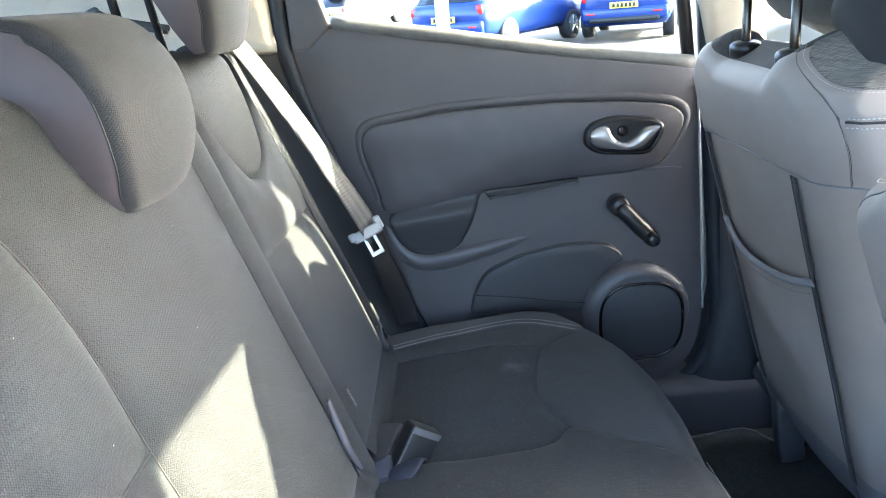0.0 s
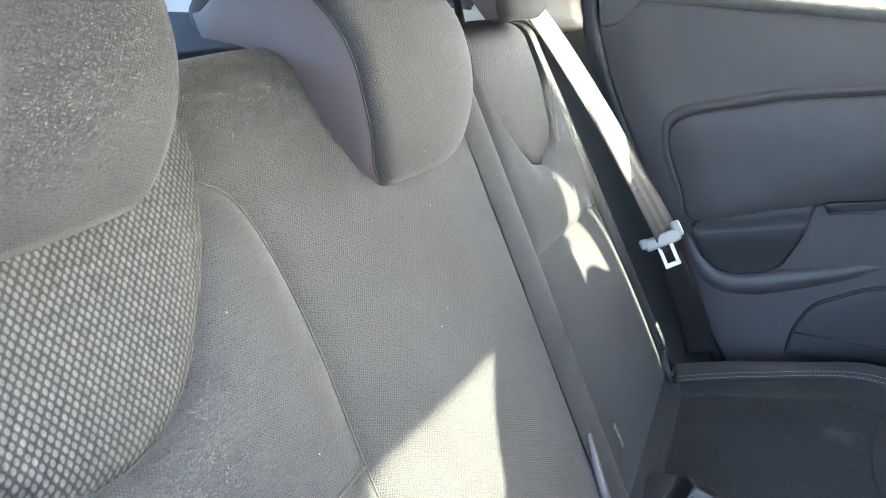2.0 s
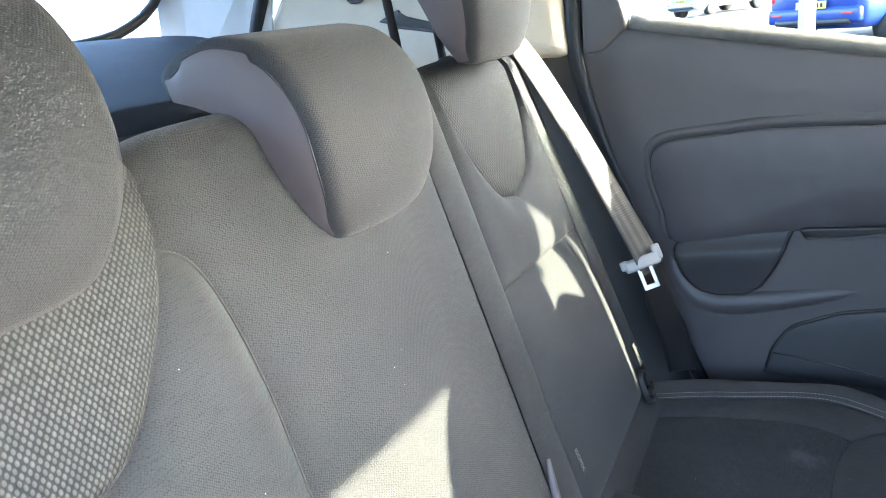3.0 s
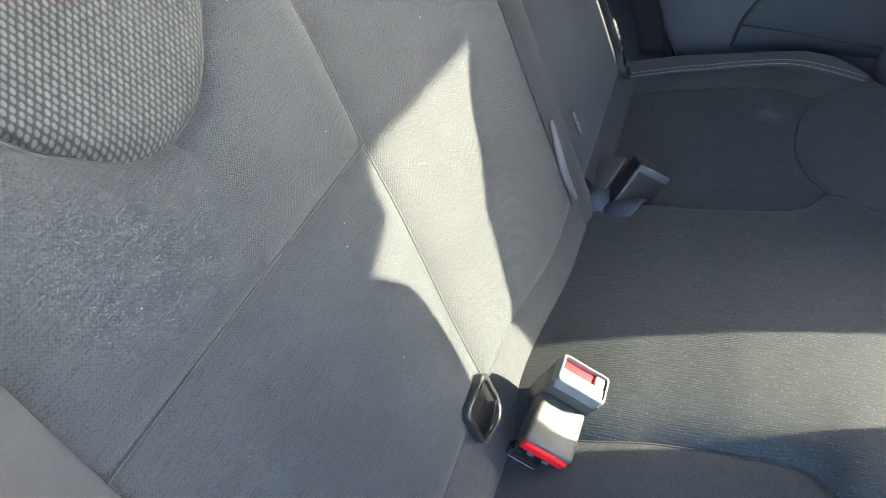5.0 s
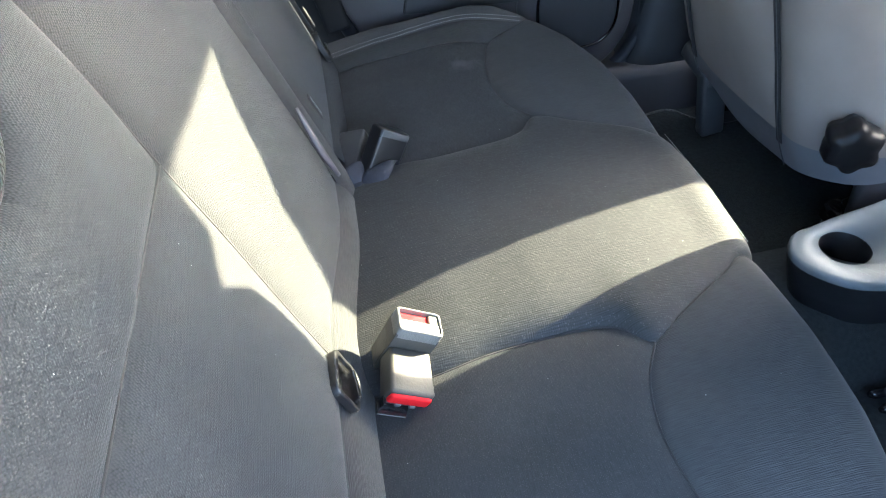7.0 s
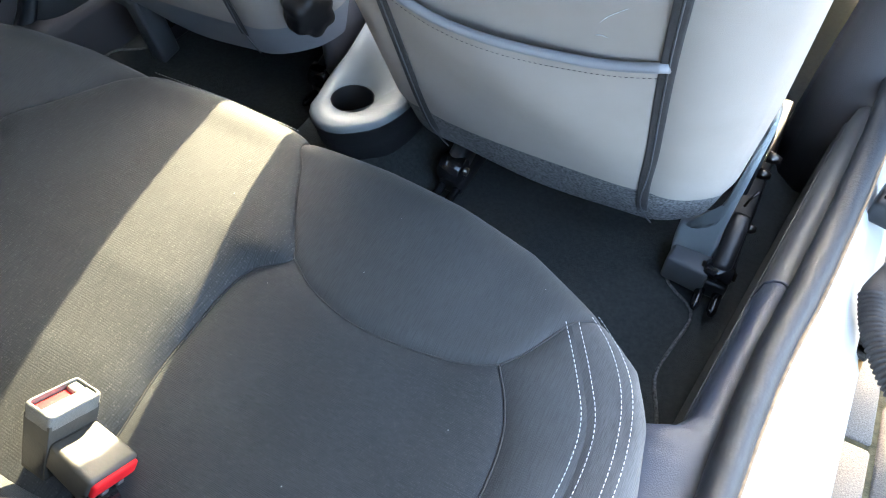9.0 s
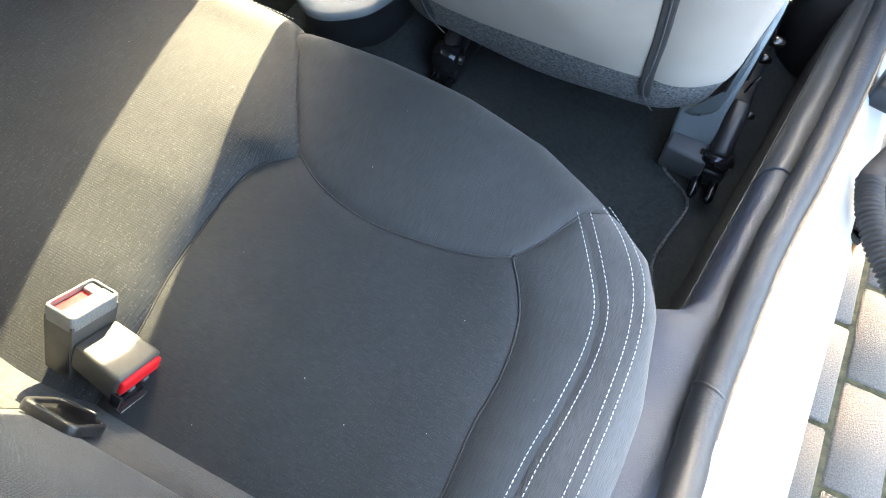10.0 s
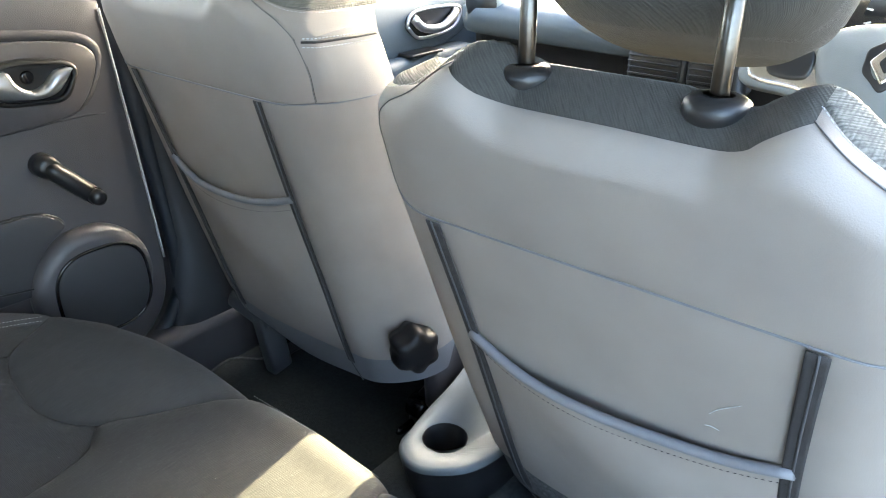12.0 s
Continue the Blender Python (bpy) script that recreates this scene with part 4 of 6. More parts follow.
part("door_panel", plate("door_panel", poly([(0.06, 0.34), (0.62, 0.36), (0.72, 0.55), (0.74, 1.0), (0.06, 0.98)], 0.03), lambda a, q, h: lay_open(a, q, h - 0.02), 0.03, 0.01, 70), M_PLASTIC, open_door)

# tailgate window frame and parcel shelf
slab("trim", [(0.50, -1.02, 1.10), (0.60, -1.02, 1.10), (0.57, -0.93, 1.38), (0.47, -0.93, 1.38)], 0.03, M_BEIGE, "pale tailgate pillar trim", "trim")
shelf = thing("parcel_shelf", (0.0, -0.62, 1.10), "blue-black parcel shelf behind the rear seats", "parcel shelf")
part("board", plate("board", [(-0.52, -0.42), (0.52, -0.42), (0.54, -0.70), (0.48, -0.90), (-0.48, -0.90), (-0.54, -0.70)], lambda a, b, h: (a, b, 1.115 + h + max(0, -0.42 - b) * 0.17), 0.022, 0.008, 80), M_SHELF, shelf)
part("lip", box((1.02, 0.03, 0.055), (0, -0.415, 1.095), 0.01), M_BLACK, shelf)


# ---- rear bench ----
SLOPE = 0.36
NY, NZ = 1 / math.hypot(1, SLOPE), SLOPE / math.hypot(1, SLOPE)


def back_bias(x):
    t = min(1.0, max(0.0, (0.15 - x) / 0.2))
    return 0.025 * t * t * (3 - 2 * t)


TOP = 1.105


def back_surf(x, v, h):
    """Front face of the rear backrest: straight up to TOP, then rolled over to the rear."""
    b = back_bias(x)
    side = max(0.0, (abs(x) - 0.50) / 0.10)
    b -= 0.05 * side ** 2
    if v <= TOP:
        dip = 0.0
        if v < 0.63:
            dip = (0.63 - v) * 0.5
        return (x, -SLOPE * (v - 0.6) + b + h * NY - dip * 0.0, v + h * NZ)
    r = 0.038
    a = min((v - TOP) / NZ * 0.36 / r, 2.9)
    ny, nz = NY * math.cos(a) - NZ * math.sin(a), NZ * math.cos(a) + NY * math.sin(a)
    cy, cz = -SLOPE * (TOP - 0.6) + b - r * NY, TOP - r * NZ
    return (x, cy + (r + h) * ny, cz + (r + h) * nz)


VT = TOP + 0.095
SEAM_A = [(0.180, 0.60), (0.174, 0.676), (0.162, 0.775), (0.157, 0.847)]
SEAM_A2 = [(0.157, 0.847), (0.148, 0.92), (0.146, 0.971), (0.150, 1.018), (0.160, 1.046), (0.181, 1.060)]
NET_L = [(0.162, VT), (0.167, 1.128), (0.173, 1.082), (0.181, 1.060)]
NET_L2 = [(0.181, 1.060), (0.200, 1.026), (0.235, 0.983), (0.272, 0.953), (0.312, 0.942)]
NET_R = [(0.312, 0.942), (0.345, 0.950), (0.385, 0.984), (0.411, 1.028), (0.432, 1.085), (0.440, VT)]
split_near = lambda v: -0.128 - 0.125 * (v - 0.70)
split_far = lambda v: -0.190 - 0.115 * (v - 0.70)

right_back = thing("split_rear_seat", (0.2, -0.02, 0.53), "charcoal ribbed cloth backrest with silver net panel, upright", "car seat", "rear bench")
pad("lower_panel", [([(0.180, 0.60), (0.476, 0.60)], [(0.157, 0.847), (0.470, 0.848)], SEAM_A, [(0.476, 0.60), (0.474, 0.75), (0.470, 0.848)])], back_surf, M_RIB_BACK, right_back, depth=0.009, roll=0.015, amp=0.008)
pad("upper_panel", [([(0.157, 0.847), (0.312, 0.848)], NET_L2, SEAM_A2, [(0.312, 0.848), (0.312, 0.942)], "blt"),
                    ([(0.312, 0.848), (0.470, 0.848)], NET_R + [(0.452, VT), (0.464, VT)], [(0.312, 0.848), (0.312, 0.942)], [(0.470, 0.848), (0.467, 0.95), (0.464, VT)], "brt")], back_surf, M_RIB_BACK, right_back, depth=0.009, roll=0.015, amp=0.006, step=0.005)
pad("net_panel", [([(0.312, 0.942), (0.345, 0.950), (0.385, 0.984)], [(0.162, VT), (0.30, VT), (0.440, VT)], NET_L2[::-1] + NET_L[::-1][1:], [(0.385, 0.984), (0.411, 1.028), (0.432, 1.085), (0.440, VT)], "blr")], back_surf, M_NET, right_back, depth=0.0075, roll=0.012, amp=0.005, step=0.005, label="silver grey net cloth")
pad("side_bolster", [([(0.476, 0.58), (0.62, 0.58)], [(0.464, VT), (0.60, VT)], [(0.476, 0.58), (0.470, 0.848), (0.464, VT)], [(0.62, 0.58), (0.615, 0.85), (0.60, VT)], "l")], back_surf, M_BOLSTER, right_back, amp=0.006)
pad("centre_panel", [([(split_near(0.6), 0.60), (0.180, 0.60)], [(split_near(1.06), 1.060), (0.181, 1.060)], [(split_near(0.6), 0.60), (split_near(1.06), 1.06)], SEAM_A + SEAM_A2[1:], "blr"),
                     ([(split_near(1.06), 1.060), (0.181, 1.060)], [(split_near(1.12), VT), (0.162, VT)], [(split_near(1.06), 1.06), (split_near(1.12), VT)], NET_L[::-1], "lr")], back_surf, M_DOT_BACK, right_back, depth=0.009, roll=0.015, amp=0.005, step=0.005)
pad("foot_strip", [([(-0.115, 0.515), (0.60, 0.515)], [(-0.115, 0.60), (0.60, 0.60)], [(-0.115, 0.515), (-0.115, 0.60)], [(0.60, 0.515), (0.60, 0.60)], "t")], back_surf, M_SMOOTH, right_back, depth=0.009, roll=0.012, amp=0.0)
left_back = thing("split_rear_seat", (-0.4, -0.02, 0.53), "narrow charcoal cloth backrest with net panel, upright", "car seat", "rear bench")
far_edge = lambda v: (split_far(v), v)
near_edge = lambda v: (split_near(v), v)
pad("gap_strip", [([far_edge(0.56), near_edge(0.56)], [(split_far(1.12), VT), (split_near(1.12), VT)], [far_edge(0.56), far_edge(1.0), (split_far(1.12), VT)], [near_edge(0.56), near_edge(1.0), (split_near(1.12), VT)], "lr")],
    lambda x, v, h: back_surf(x, v, h - 0.001), M_SMOOTH, left_back, amp=0.003)
LN_R = [(-0.245, VT), (-0.238, 1.075), (-0.262, 1.010), (-0.295, 0.970), (-0.345, 0.955)]
LN_L = [(-0.345, 0.955), (-0.40, 0.972), (-0.445, 1.015), (-0.478, 1.073), (-0.488, VT)]
far_horizon = [(-0.498, 0.862), (-0.333, 0.869), (-0.205, 0.872)]
pad("lower_panel", [([(-0.50, 0.59), far_edge(0.59)], far_horizon, [(-0.50, 0.59), (-0.498, 0.862)], [far_edge(0.59), far_edge(0.872)])], back_surf, M_RIB_BACK, left_back, depth=0.009, roll=0.015, amp=0.010)
pad("upper_panel", [([(-0.345, 0.868), far_edge(0.872)], LN_R[::-1] + [(split_far(1.12), VT)], [(-0.345, 0.868), (-0.345, 0.955)], [far_edge(0.872), (split_far(1.12), VT)], "brt"),
                    ([(-0.498, 0.862), (-0.345, 0.868)], [(-0.50, VT)] + LN_L[::-1], [(-0.498, 0.862), (-0.50, VT)], [(-0.345, 0.868), (-0.345, 0.955)], "blt")], back_surf, M_RIB_BACK, left_back, depth=0.009, roll=0.015, amp=0.008)
pad("net_panel", [([(-0.40, 0.972), (-0.345, 0.955)], [(-0.488, VT), (-0.245, VT)], [(-0.40, 0.972), (-0.445, 1.015), (-0.478, 1.073), (-0.488, VT)], LN_R[::-1], "blr")], back_surf, M_NET_SHADE, left_back, depth=0.0075, roll=0.012, amp=0.006, label="silver net cloth darkened for shade")
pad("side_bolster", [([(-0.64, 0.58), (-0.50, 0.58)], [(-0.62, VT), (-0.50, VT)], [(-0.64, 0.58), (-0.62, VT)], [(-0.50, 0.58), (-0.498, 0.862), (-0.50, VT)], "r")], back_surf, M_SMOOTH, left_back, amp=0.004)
pad("foot_strip", [([(-0.60, 0.515), (-0.185, 0.515)], [(-0.60, 0.595), (-0.185, 0.595)], [(-0.60, 0.515), (-0.60, 0.595)], [(-0.185, 0.515), (-0.185, 0.595)], "t")], back_surf, M_SMOOTH, left_back, depth=0.009, roll=0.012, amp=0.0)
def crease_line(owner, line, surf, lift, n=60):
    """A dark line laid in a sewn joint to paint the crease's shade."""
    part("seam", tube("seam", [surf(a, q, lift) for a, q in curve(line, n)], 0.0010, 6), M_ZIP, owner)


for line in (SEAM_A + SEAM_A2[1:], [(0.157, 0.847), (0.312, 0.848), (0.470, 0.848)], [(0.476, 0.60), (0.470, 0.848), (0.464, VT)], NET_L2 + NET_R[1:]):
    crease_line(right_back, line, back_surf, -0.0080)
for line in (far_horizon, LN_R + LN_L[1:], [(-0.50, 0.59), (-0.498, 0.862), (-0.50, VT)]):
    crease_line(left_back, line, back_surf, -0.0080)
for back, x0, x1 in ((right_back, -0.17, 0.60), (left_back, -0.60, -0.20)):
    w = x1 - x0
    bm = box((w, 0.07, 0.56), ((x0 + x1) / 2, -0.125, 0.82), 0.02, (19.8, 0, 0))
    part("back_board", bm, M_CARPET, back, "black carpeted rear board")


# bench cushion
def front_y(x):
    ax = abs(x)
    return float(np.interp(ax, [0, 0.124, 0.237, 0.34, 0.434, 0.525, 0.576, 0.602, 0.62], [0.480, 0.475, 0.470, 0.459, 0.440, 0.402, 0.362, 0.314, 0.24]))


def cushion_surf(x, y, h):
    """Top of the bench; beyond its front line it rolls down to the floor side."""
    u = min(1.0, max(0.0, (y - 0.05) / 0.36))
    z = 0.556 + 0.024 * u * u * (3 - 2 * u) + 0.012 * max(0.0, (abs(x) - 0.42) / 0.2) - 0.020 * max(0.0, 1 - max(0.0, y) / 0.13) ** 1.5
    yf = front_y(x) - 0.035
    if y <= yf:
        return (x, y, z + h)
    r = 0.045
    s = y - yf
    a = min(s / r, 1.45)
    rest = max(0.0, s - 1.45 * r)
    return (x, yf + (r + h) * math.sin(a), z - r + (r + h) * math.cos(a) - rest)


bench = thing("rear_bench_cushion", (0, 0.25, 0.3), "black ribbed cloth rear bench cushion with pale stitching", "car seat", "rear bench")
CR = [(0.192, 0.0), (0.188, 0.095), (0.181, 0.15), (0.180, 0.20), (0.182, 0.256), (0.192, 0.289), (0.220, 0.317)]
CRF = [(0.220, 0.317), (0.185, 0.369), (0.151, 0.426), (0.124, 0.473), (0.12, 0.60)]
FB = [(0.220, 0.317), (0.261, 0.294), (0.320, 0.281), (0.391, 0.286), (0.438, 0.297), (0.461, 0.307)]
FS = [(0.461, 0.307), (0.480, 0.333), (0.503, 0.377), (0.525, 0.405), (0.56, 0.50)]
INS = [(0.500, 0.0), (0.497, 0.108), (0.496, 0.15), (0.499, 0.20), (0.494, 0.245), (0.481, 0.277), (0.461, 0.307)]
ST1 = [(0.545, 0.0), (0.551, 0.135), (0.557, 0.189), (0.560, 0.245), (0.554, 0.289), (0.533, 0.330), (0.503, 0.377)]
mirror = lambda c: [(-a, b) for a, b in c]
pad("centre_panel", [(mirror(CR)[:1] + CR[:1], [(-0.12, 0.60), (0.12, 0.60)], mirror(CR) + mirror(CRF)[1:], CR + CRF[1:], "lr")], lambda x, y, h: cushion_surf(x, y, (h + 0.018) * (1 - 0.7 * min(1.0, max(0.0, (y - 0.22) / 0.20))) if h > -0.018 else h + 0.018), M_RIB_CENTRE_DIM, bench, amp=0.007, depth=0.023, roll=0.017, uvturn=True)
for sg, mm in ((1, lambda c: c), (-1, mirror)):
    flip = (lambda pt: pt) if sg > 0 else (lambda pt: (pt[0][::-1], pt[1][::-1], pt[3], pt[2]) + tuple(q.translate(str.maketrans("lr", "rl")) for q in pt[4:]))
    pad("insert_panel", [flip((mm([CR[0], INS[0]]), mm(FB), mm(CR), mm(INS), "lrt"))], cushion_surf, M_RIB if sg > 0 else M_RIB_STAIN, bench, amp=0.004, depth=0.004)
    pad("front_bolster", [flip((mm(FB), mm([(0.12, 0.60), (0.35, 0.60), (0.56, 0.50)]), mm(CRF), mm(FS), "blr"))], cushion_surf, M_RIB_FRONT_LIT, bench, amp=0.012, depth=0.004)
    pad("side_band", [flip((mm([INS[0], ST1[0]]), mm([(0.461, 0.307), (0.480, 0.333), (0.503, 0.377)]), mm(INS), mm(ST1), "lrt"))], cushion_surf, M_RIB_FRONT_LIT, bench, amp=0.003, depth=0.004)
    pad("side_bolster", [flip((mm([ST1[0], (0.615, 0.0)]), mm([(0.503, 0.377), (0.525, 0.405), (0.56, 0.50)]), mm(ST1), mm([(0.66, 0.0), (0.67, 0.2), (0.66, 0.30), (0.62, 0.42), (0.56, 0.50)]), "lt"))],
        lambda x, y, h: cushion_surf(x, y, h) if abs(x) < 0.592 else (lambda p: (p[0] if abs(p[0]) < 0.621 else math.copysign(0.621, p[0]), p[1], p[2] - 0.02 * ((abs(x) - 0.592) / 0.03) ** 1.5 - max(0, abs(x) - 0.621) * 2))(cushion_surf(x, y, h)),
        M_SIDE, bench, amp=0.003, depth=0.004, label="grey coated side panel")
    for src, offs in ((ST1, (-0.0062, 0.0058)), ([(0.584, 0.02), (0.590, 0.159), (0.591, 0.210), (0.588, 0.275), (0.575, 0.326), (0.548, 0.370), (0.518, 0.398)], (-0.0048, 0.0048))):
        for off in (offs if sg > 0 or src is ST1 else ()):
            c2 = np.array(curve(src, 90))
            tg = np.gradient(c2, axis=0)
            tg /= np.linalg.norm(tg, axis=1)[:, None]
            c2 = c2 + np.stack([tg[:, 1], -tg[:, 0]], 1) * off
            stitches("stitching", [cushion_surf(sg * a, q, 0.0032) for a, q in c2], (0, 0, 1), bench)
for mm in (lambda c: c, mirror):
    for line in (CR, CRF[:-1] + [(0.121, 0.53)], FB, INS, FS[:-1]):
        crease_line(bench, mm(line), cushion_surf, -0.0034)
stitches("front_stitching", [cushion_surf(a, front_y(a) - 0.004, 0.0088) for a in np.linspace(-0.115, 0.115, 80)], (0, 0.6, 0.8), bench)
part("base", box((1.16, 0.40, 0.28), (0, 0.22, 0.385), 0.03), M_CARPET, bench, "dark base below the cushion")


# ---- rear head restraints ----
def head_restraint(cx, half, dz, dy, label, posts):
    """A comma-shaped head restraint that hooks over the backrest."""
    prof = [(-0.118, 1.014), (-0.104, 1.066), (-0.112, 1.128), (-0.146, 1.173), (-0.195, 1.188), (-0.235, 1.182), (-0.264, 1.168), (-0.270, 1.152), (-0.256, 1.137),
            (-0.226, 1.129), (-0.194, 1.115), (-0.174, 1.085), (-0.159, 1.045), (-0.144, 1.012)]
    ring = np.array(curve([(a + dy, b + dz) for a, b in prof], 72, True))
    tg = np.roll(ring, -1, 0) - np.roll(ring, 1, 0)
    tg /= np.linalg.norm(tg, axis=1)[:, None]
    area = 0.5 * np.sum(ring[:, 0] * np.roll(ring, -1, 0)[:, 1] - np.roll(ring, -1, 0)[:, 0] * ring[:, 1])
    nr = np.stack([tg[:, 1], -tg[:, 0]], 1) * (1 if area > 0 else -1)
    hr = thing("head_restraint", (cx, -0.2 + dy, 1.12 + dz), label, "head restraint", "rear head restraints")
    # the front narrows towards its lower tip
    taper = lambda z: 1.0 - 0.22 * max(0.0, (1.10 + dz - z) / 0.08) ** 2
    loops = []
    e = 0.011
    for k in range(15):
        a = math.pi * k / 14
        s = -math.cos(a)
        edge = 1 - abs(s)
        inset = e * (1 - math.sqrt(max(0.0, 1 - max(0.0, 1 - math.sin(a) * 1.9) ** 2)))
        rr = ring - nr * inset
        crown = 0.012 * (1 - s * s)
        loops.append([(cx + s * half * taper(z) * (1.0), y + crown * (1 if y > -0.17 + dy else 0), z) for y, z in rr])
    run = np.r_[0, np.cumsum(np.linalg.norm(np.diff(ring, axis=0), axis=1))]
    part("cover", rings("cover", loops, uvs=[(lp[0][0] - cx, r) for lp in loops for r in run]), M_KNIT, hr)
    z_of = lambda q: q[1] - 1.05 - dz
    rim_o = curve([(a + dy, q + dz) for a, q in prof[:7]], 48)
    rim_i = curve([(a + dy, q + dz) for a, q in (prof[13], prof[12], prof[11], prof[10], prof[9], prof[8])], 48)
    for s in (-1, 1):
        rows_ = []
        for j, (po, pi) in enumerate(zip(rim_o, rim_i)):
            ln_ = max(1e-4, float(np.linalg.norm(pi - po)))
            w0, w1 = min(0.35, (0.014 if z_of(po) < 0.13 else 0.009) / ln_), 1 - min(0.2, 0.002 / ln_)
            end = min(1.0, j / 4, (47 - j) / 4)
            row_ = []
            for w in range(9):
                f = w0 + (w1 - w0) * w / 8
                y, z = po + (pi - po) * f
                row_.append((cx + s * (half * taper(z) + 0.0008 + 0.003 * end * math.sin(math.pi * w / 8) ** 0.6), y, z))
            rows_.append(row_)
        part("piping", tube("piping", [row_[0] for row_ in rows_[1:-1]], 0.0009, 6), M_ZIP, hr)
        part("side_panel", rings("side_panel", rows_, False, False), M_HEADSIDE, hr, "smooth slate side panel")
    for px in posts:
        part("post", tube("post", [(cx + px, -0.225 + dy, 1.09), (cx + px, -0.245 + dy, 1.15 + dz), (cx + px, -0.25 + dy, 1.17 + dz)], 0.006, 12), M_BLACK, hr)
        part("guide", tube("guide", [(cx + px, -0.223 + dy, 1.116), (cx + px, -0.226 + dy, 1.130), (cx + px, -0.227 + dy, 1.134)], [0.017, 0.015, 0.009], 14), M_BLACK, hr)
    return hr


head_restraint(-0.038, 0.095, 0.007, 0.0, "low black cloth head restraint hooked over the middle backrest", (-0.05, 0.05))
head_restraint(0.342, 0.112, 0.055, -0.008, "charcoal cloth head restraint lowered on the backrest", (-0.06, 0.06))
head_restraint(-0.365, 0.100, 0.122, -0.005, "charcoal head restraint raised on two black posts", (-0.06, 0.06))


# ---- seat belts and buckles ----
def block(size, at, ax, ay, az, bevel=0.004, seg=3, shape=None):
    """A rounded block along three given axes."""
    bm = box(size, (0, 0, 0), bevel, seg=seg)
    if shape:
        for v in bm.verts:
            v.co = Vector(shape(*v.co))
    m = Matrix((Vector(ax), Vector(ay), Vector(az))).transposed().to_4x4()
    m.translation = Vector(at)
    bmesh.ops.transform(bm, matrix=m, verts=bm.verts)
    return bm


def frame_axes(a, l):
    a = Vector(a).normalized()
    l = (Vector(l) - a * Vector(l).dot(a)).normalized()
    return l, a.cross(l), a


def buckle(face, axis, long, label, length=0.068, back=False):
    """A belt buckle: black body, mouth edged pale for sun glare, red button, stalk."""
    lx, wy, ax = frame_axes(axis, long)
    f = Vector(face)
    b = thing("seat_belt_buckle", f - ax * length, label, "seat belt buckle", "rear belt buckles")
    wide = lambda x, y, z: (x * (1 - 0.16 * max(0, -z / length)), y * (1 - 0.2 * max(0, -z / length)), z)
    up = length > 0.06 and not back
    sunk = 0.008 if up else 0.0
    part("body", block((0.050, 0.030, length - sunk), f - ax * (length + sunk) / 2, lx, wy, ax, 0.0008 if up else 0.0045, 4, wide), M_BLACK if back else M_BUCKLE, b)
    if not back:
        if up:
            # pale mouth, slot end and rim paint sun glare on black plastic
            part("mouth", block((0.044, 0.0120, 0.011), f + wy * -0.0060 - ax * 0.0045, lx, wy, ax, 0.0015), M_DUST_GLARE, b)
            part("slot_end", block((0.011, 0.0125, 0.010), f + wy * 0.0060 + lx * 0.0165 - ax * 0.0045, lx, wy, ax, 0.0025), M_DUST_GLARE, b)
            part("release_button", block((0.0445, 0.0125, 0.008), f + wy * 0.0062 - ax * 0.0075, lx, wy, ax, 0.002), M_RED, b, "red press button")
            lay_face = lambda a, q, h: tuple(f + lx * a + wy * q + ax * h)
            part("rim", plate("rim", poly([(-0.0252, -0.0152), (0.0252, -0.0152), (0.0252, 0.0152), (-0.0252, 0.0152)], 0.004), lambda a, q, h: lay_face(a, q, h - 0.0085), 0.0105, 0.0018, 80, hole=poly([(-0.0226, -0.0126), (0.0226, -0.0126), (0.0226, 0.0126), (-0.0226, 0.0126)], 0.003)), M_DUST_GLARE, b, "pale mouth edge painted as sun glare")
            part("body_line", block((0.0008, 0.024, length * 0.8), f - ax * length * 0.52 - lx * 0.0240, lx, wy, ax, 0.0002), M_BLACK, b)
        else:
            part("release_button", block((0.0455, 0.0155, 0.009), f + wy * 0.0035 - ax * 0.0008, lx, wy, ax, 0.003), M_RED, b, "red press button")
            part("slot_lip", block((0.054, 0.0022, 0.015), f + wy * -0.0165 + ax * 0.004, lx, wy, ax, 0.001), M_GLOSS, b)
            for q in (-1, 1):
                part("slot_side", block((0.0025, 0.014, 0.010), f + lx * 0.0238 * q + wy * -0.0100 + ax * 0.001, lx, wy, ax, 0.0008), M_GLOSS, b)
                part("slot_guide", block((0.007, 0.004, 0.004), f + wy * -0.007 + lx * q * 0.008 + ax * 0.002, lx, wy, ax, 0.001), M_MIDPL, b)
    else:
        part("cover_line", block((0.049, 0.0275, 0.001), f - ax * 0.012, lx, wy, ax, 0.0003), M_GLOSS, b)
        # grey plates put the light on the black body's back into colour
        part("face", block((0.045, 0.003, length - 0.016), f - ax * (length / 2 + 0.007) + wy * -0.0125, lx, wy, ax, 0.001), M_MIDPL, b, "grey back cover painted as lit")
        part("face_cap", block((0.045, 0.003, 0.010), f - ax * 0.0065 + wy * -0.0135, lx, wy, ax, 0.001), M_MIDPL, b)
        part("clip", block((0.022, 0.003, 0.003), f - ax * 0.052 + wy * -0.0150, lx, wy, ax, 0.001), M_STEEL, b)
    return b


buckle((0.1625, 0.0835, 0.6095), (0.054, 0.528, 0.847), (0, 0.85, -0.53), "upright black belt buckle with red button in sunlight")
buckle((0.2226, 0.0563, 0.5655), (0.97, -0.12, -0.19), (0, 0.85, -0.53), "black belt buckle lying on the cushion, red button", 0.052)
buckle((-0.1955, 0.1055, 0.6105), (-0.33, 0.50, 0.80), (-0.196, 0.63, -0.76), "black belt buckle standing up, seen from behind", 0.080, True)
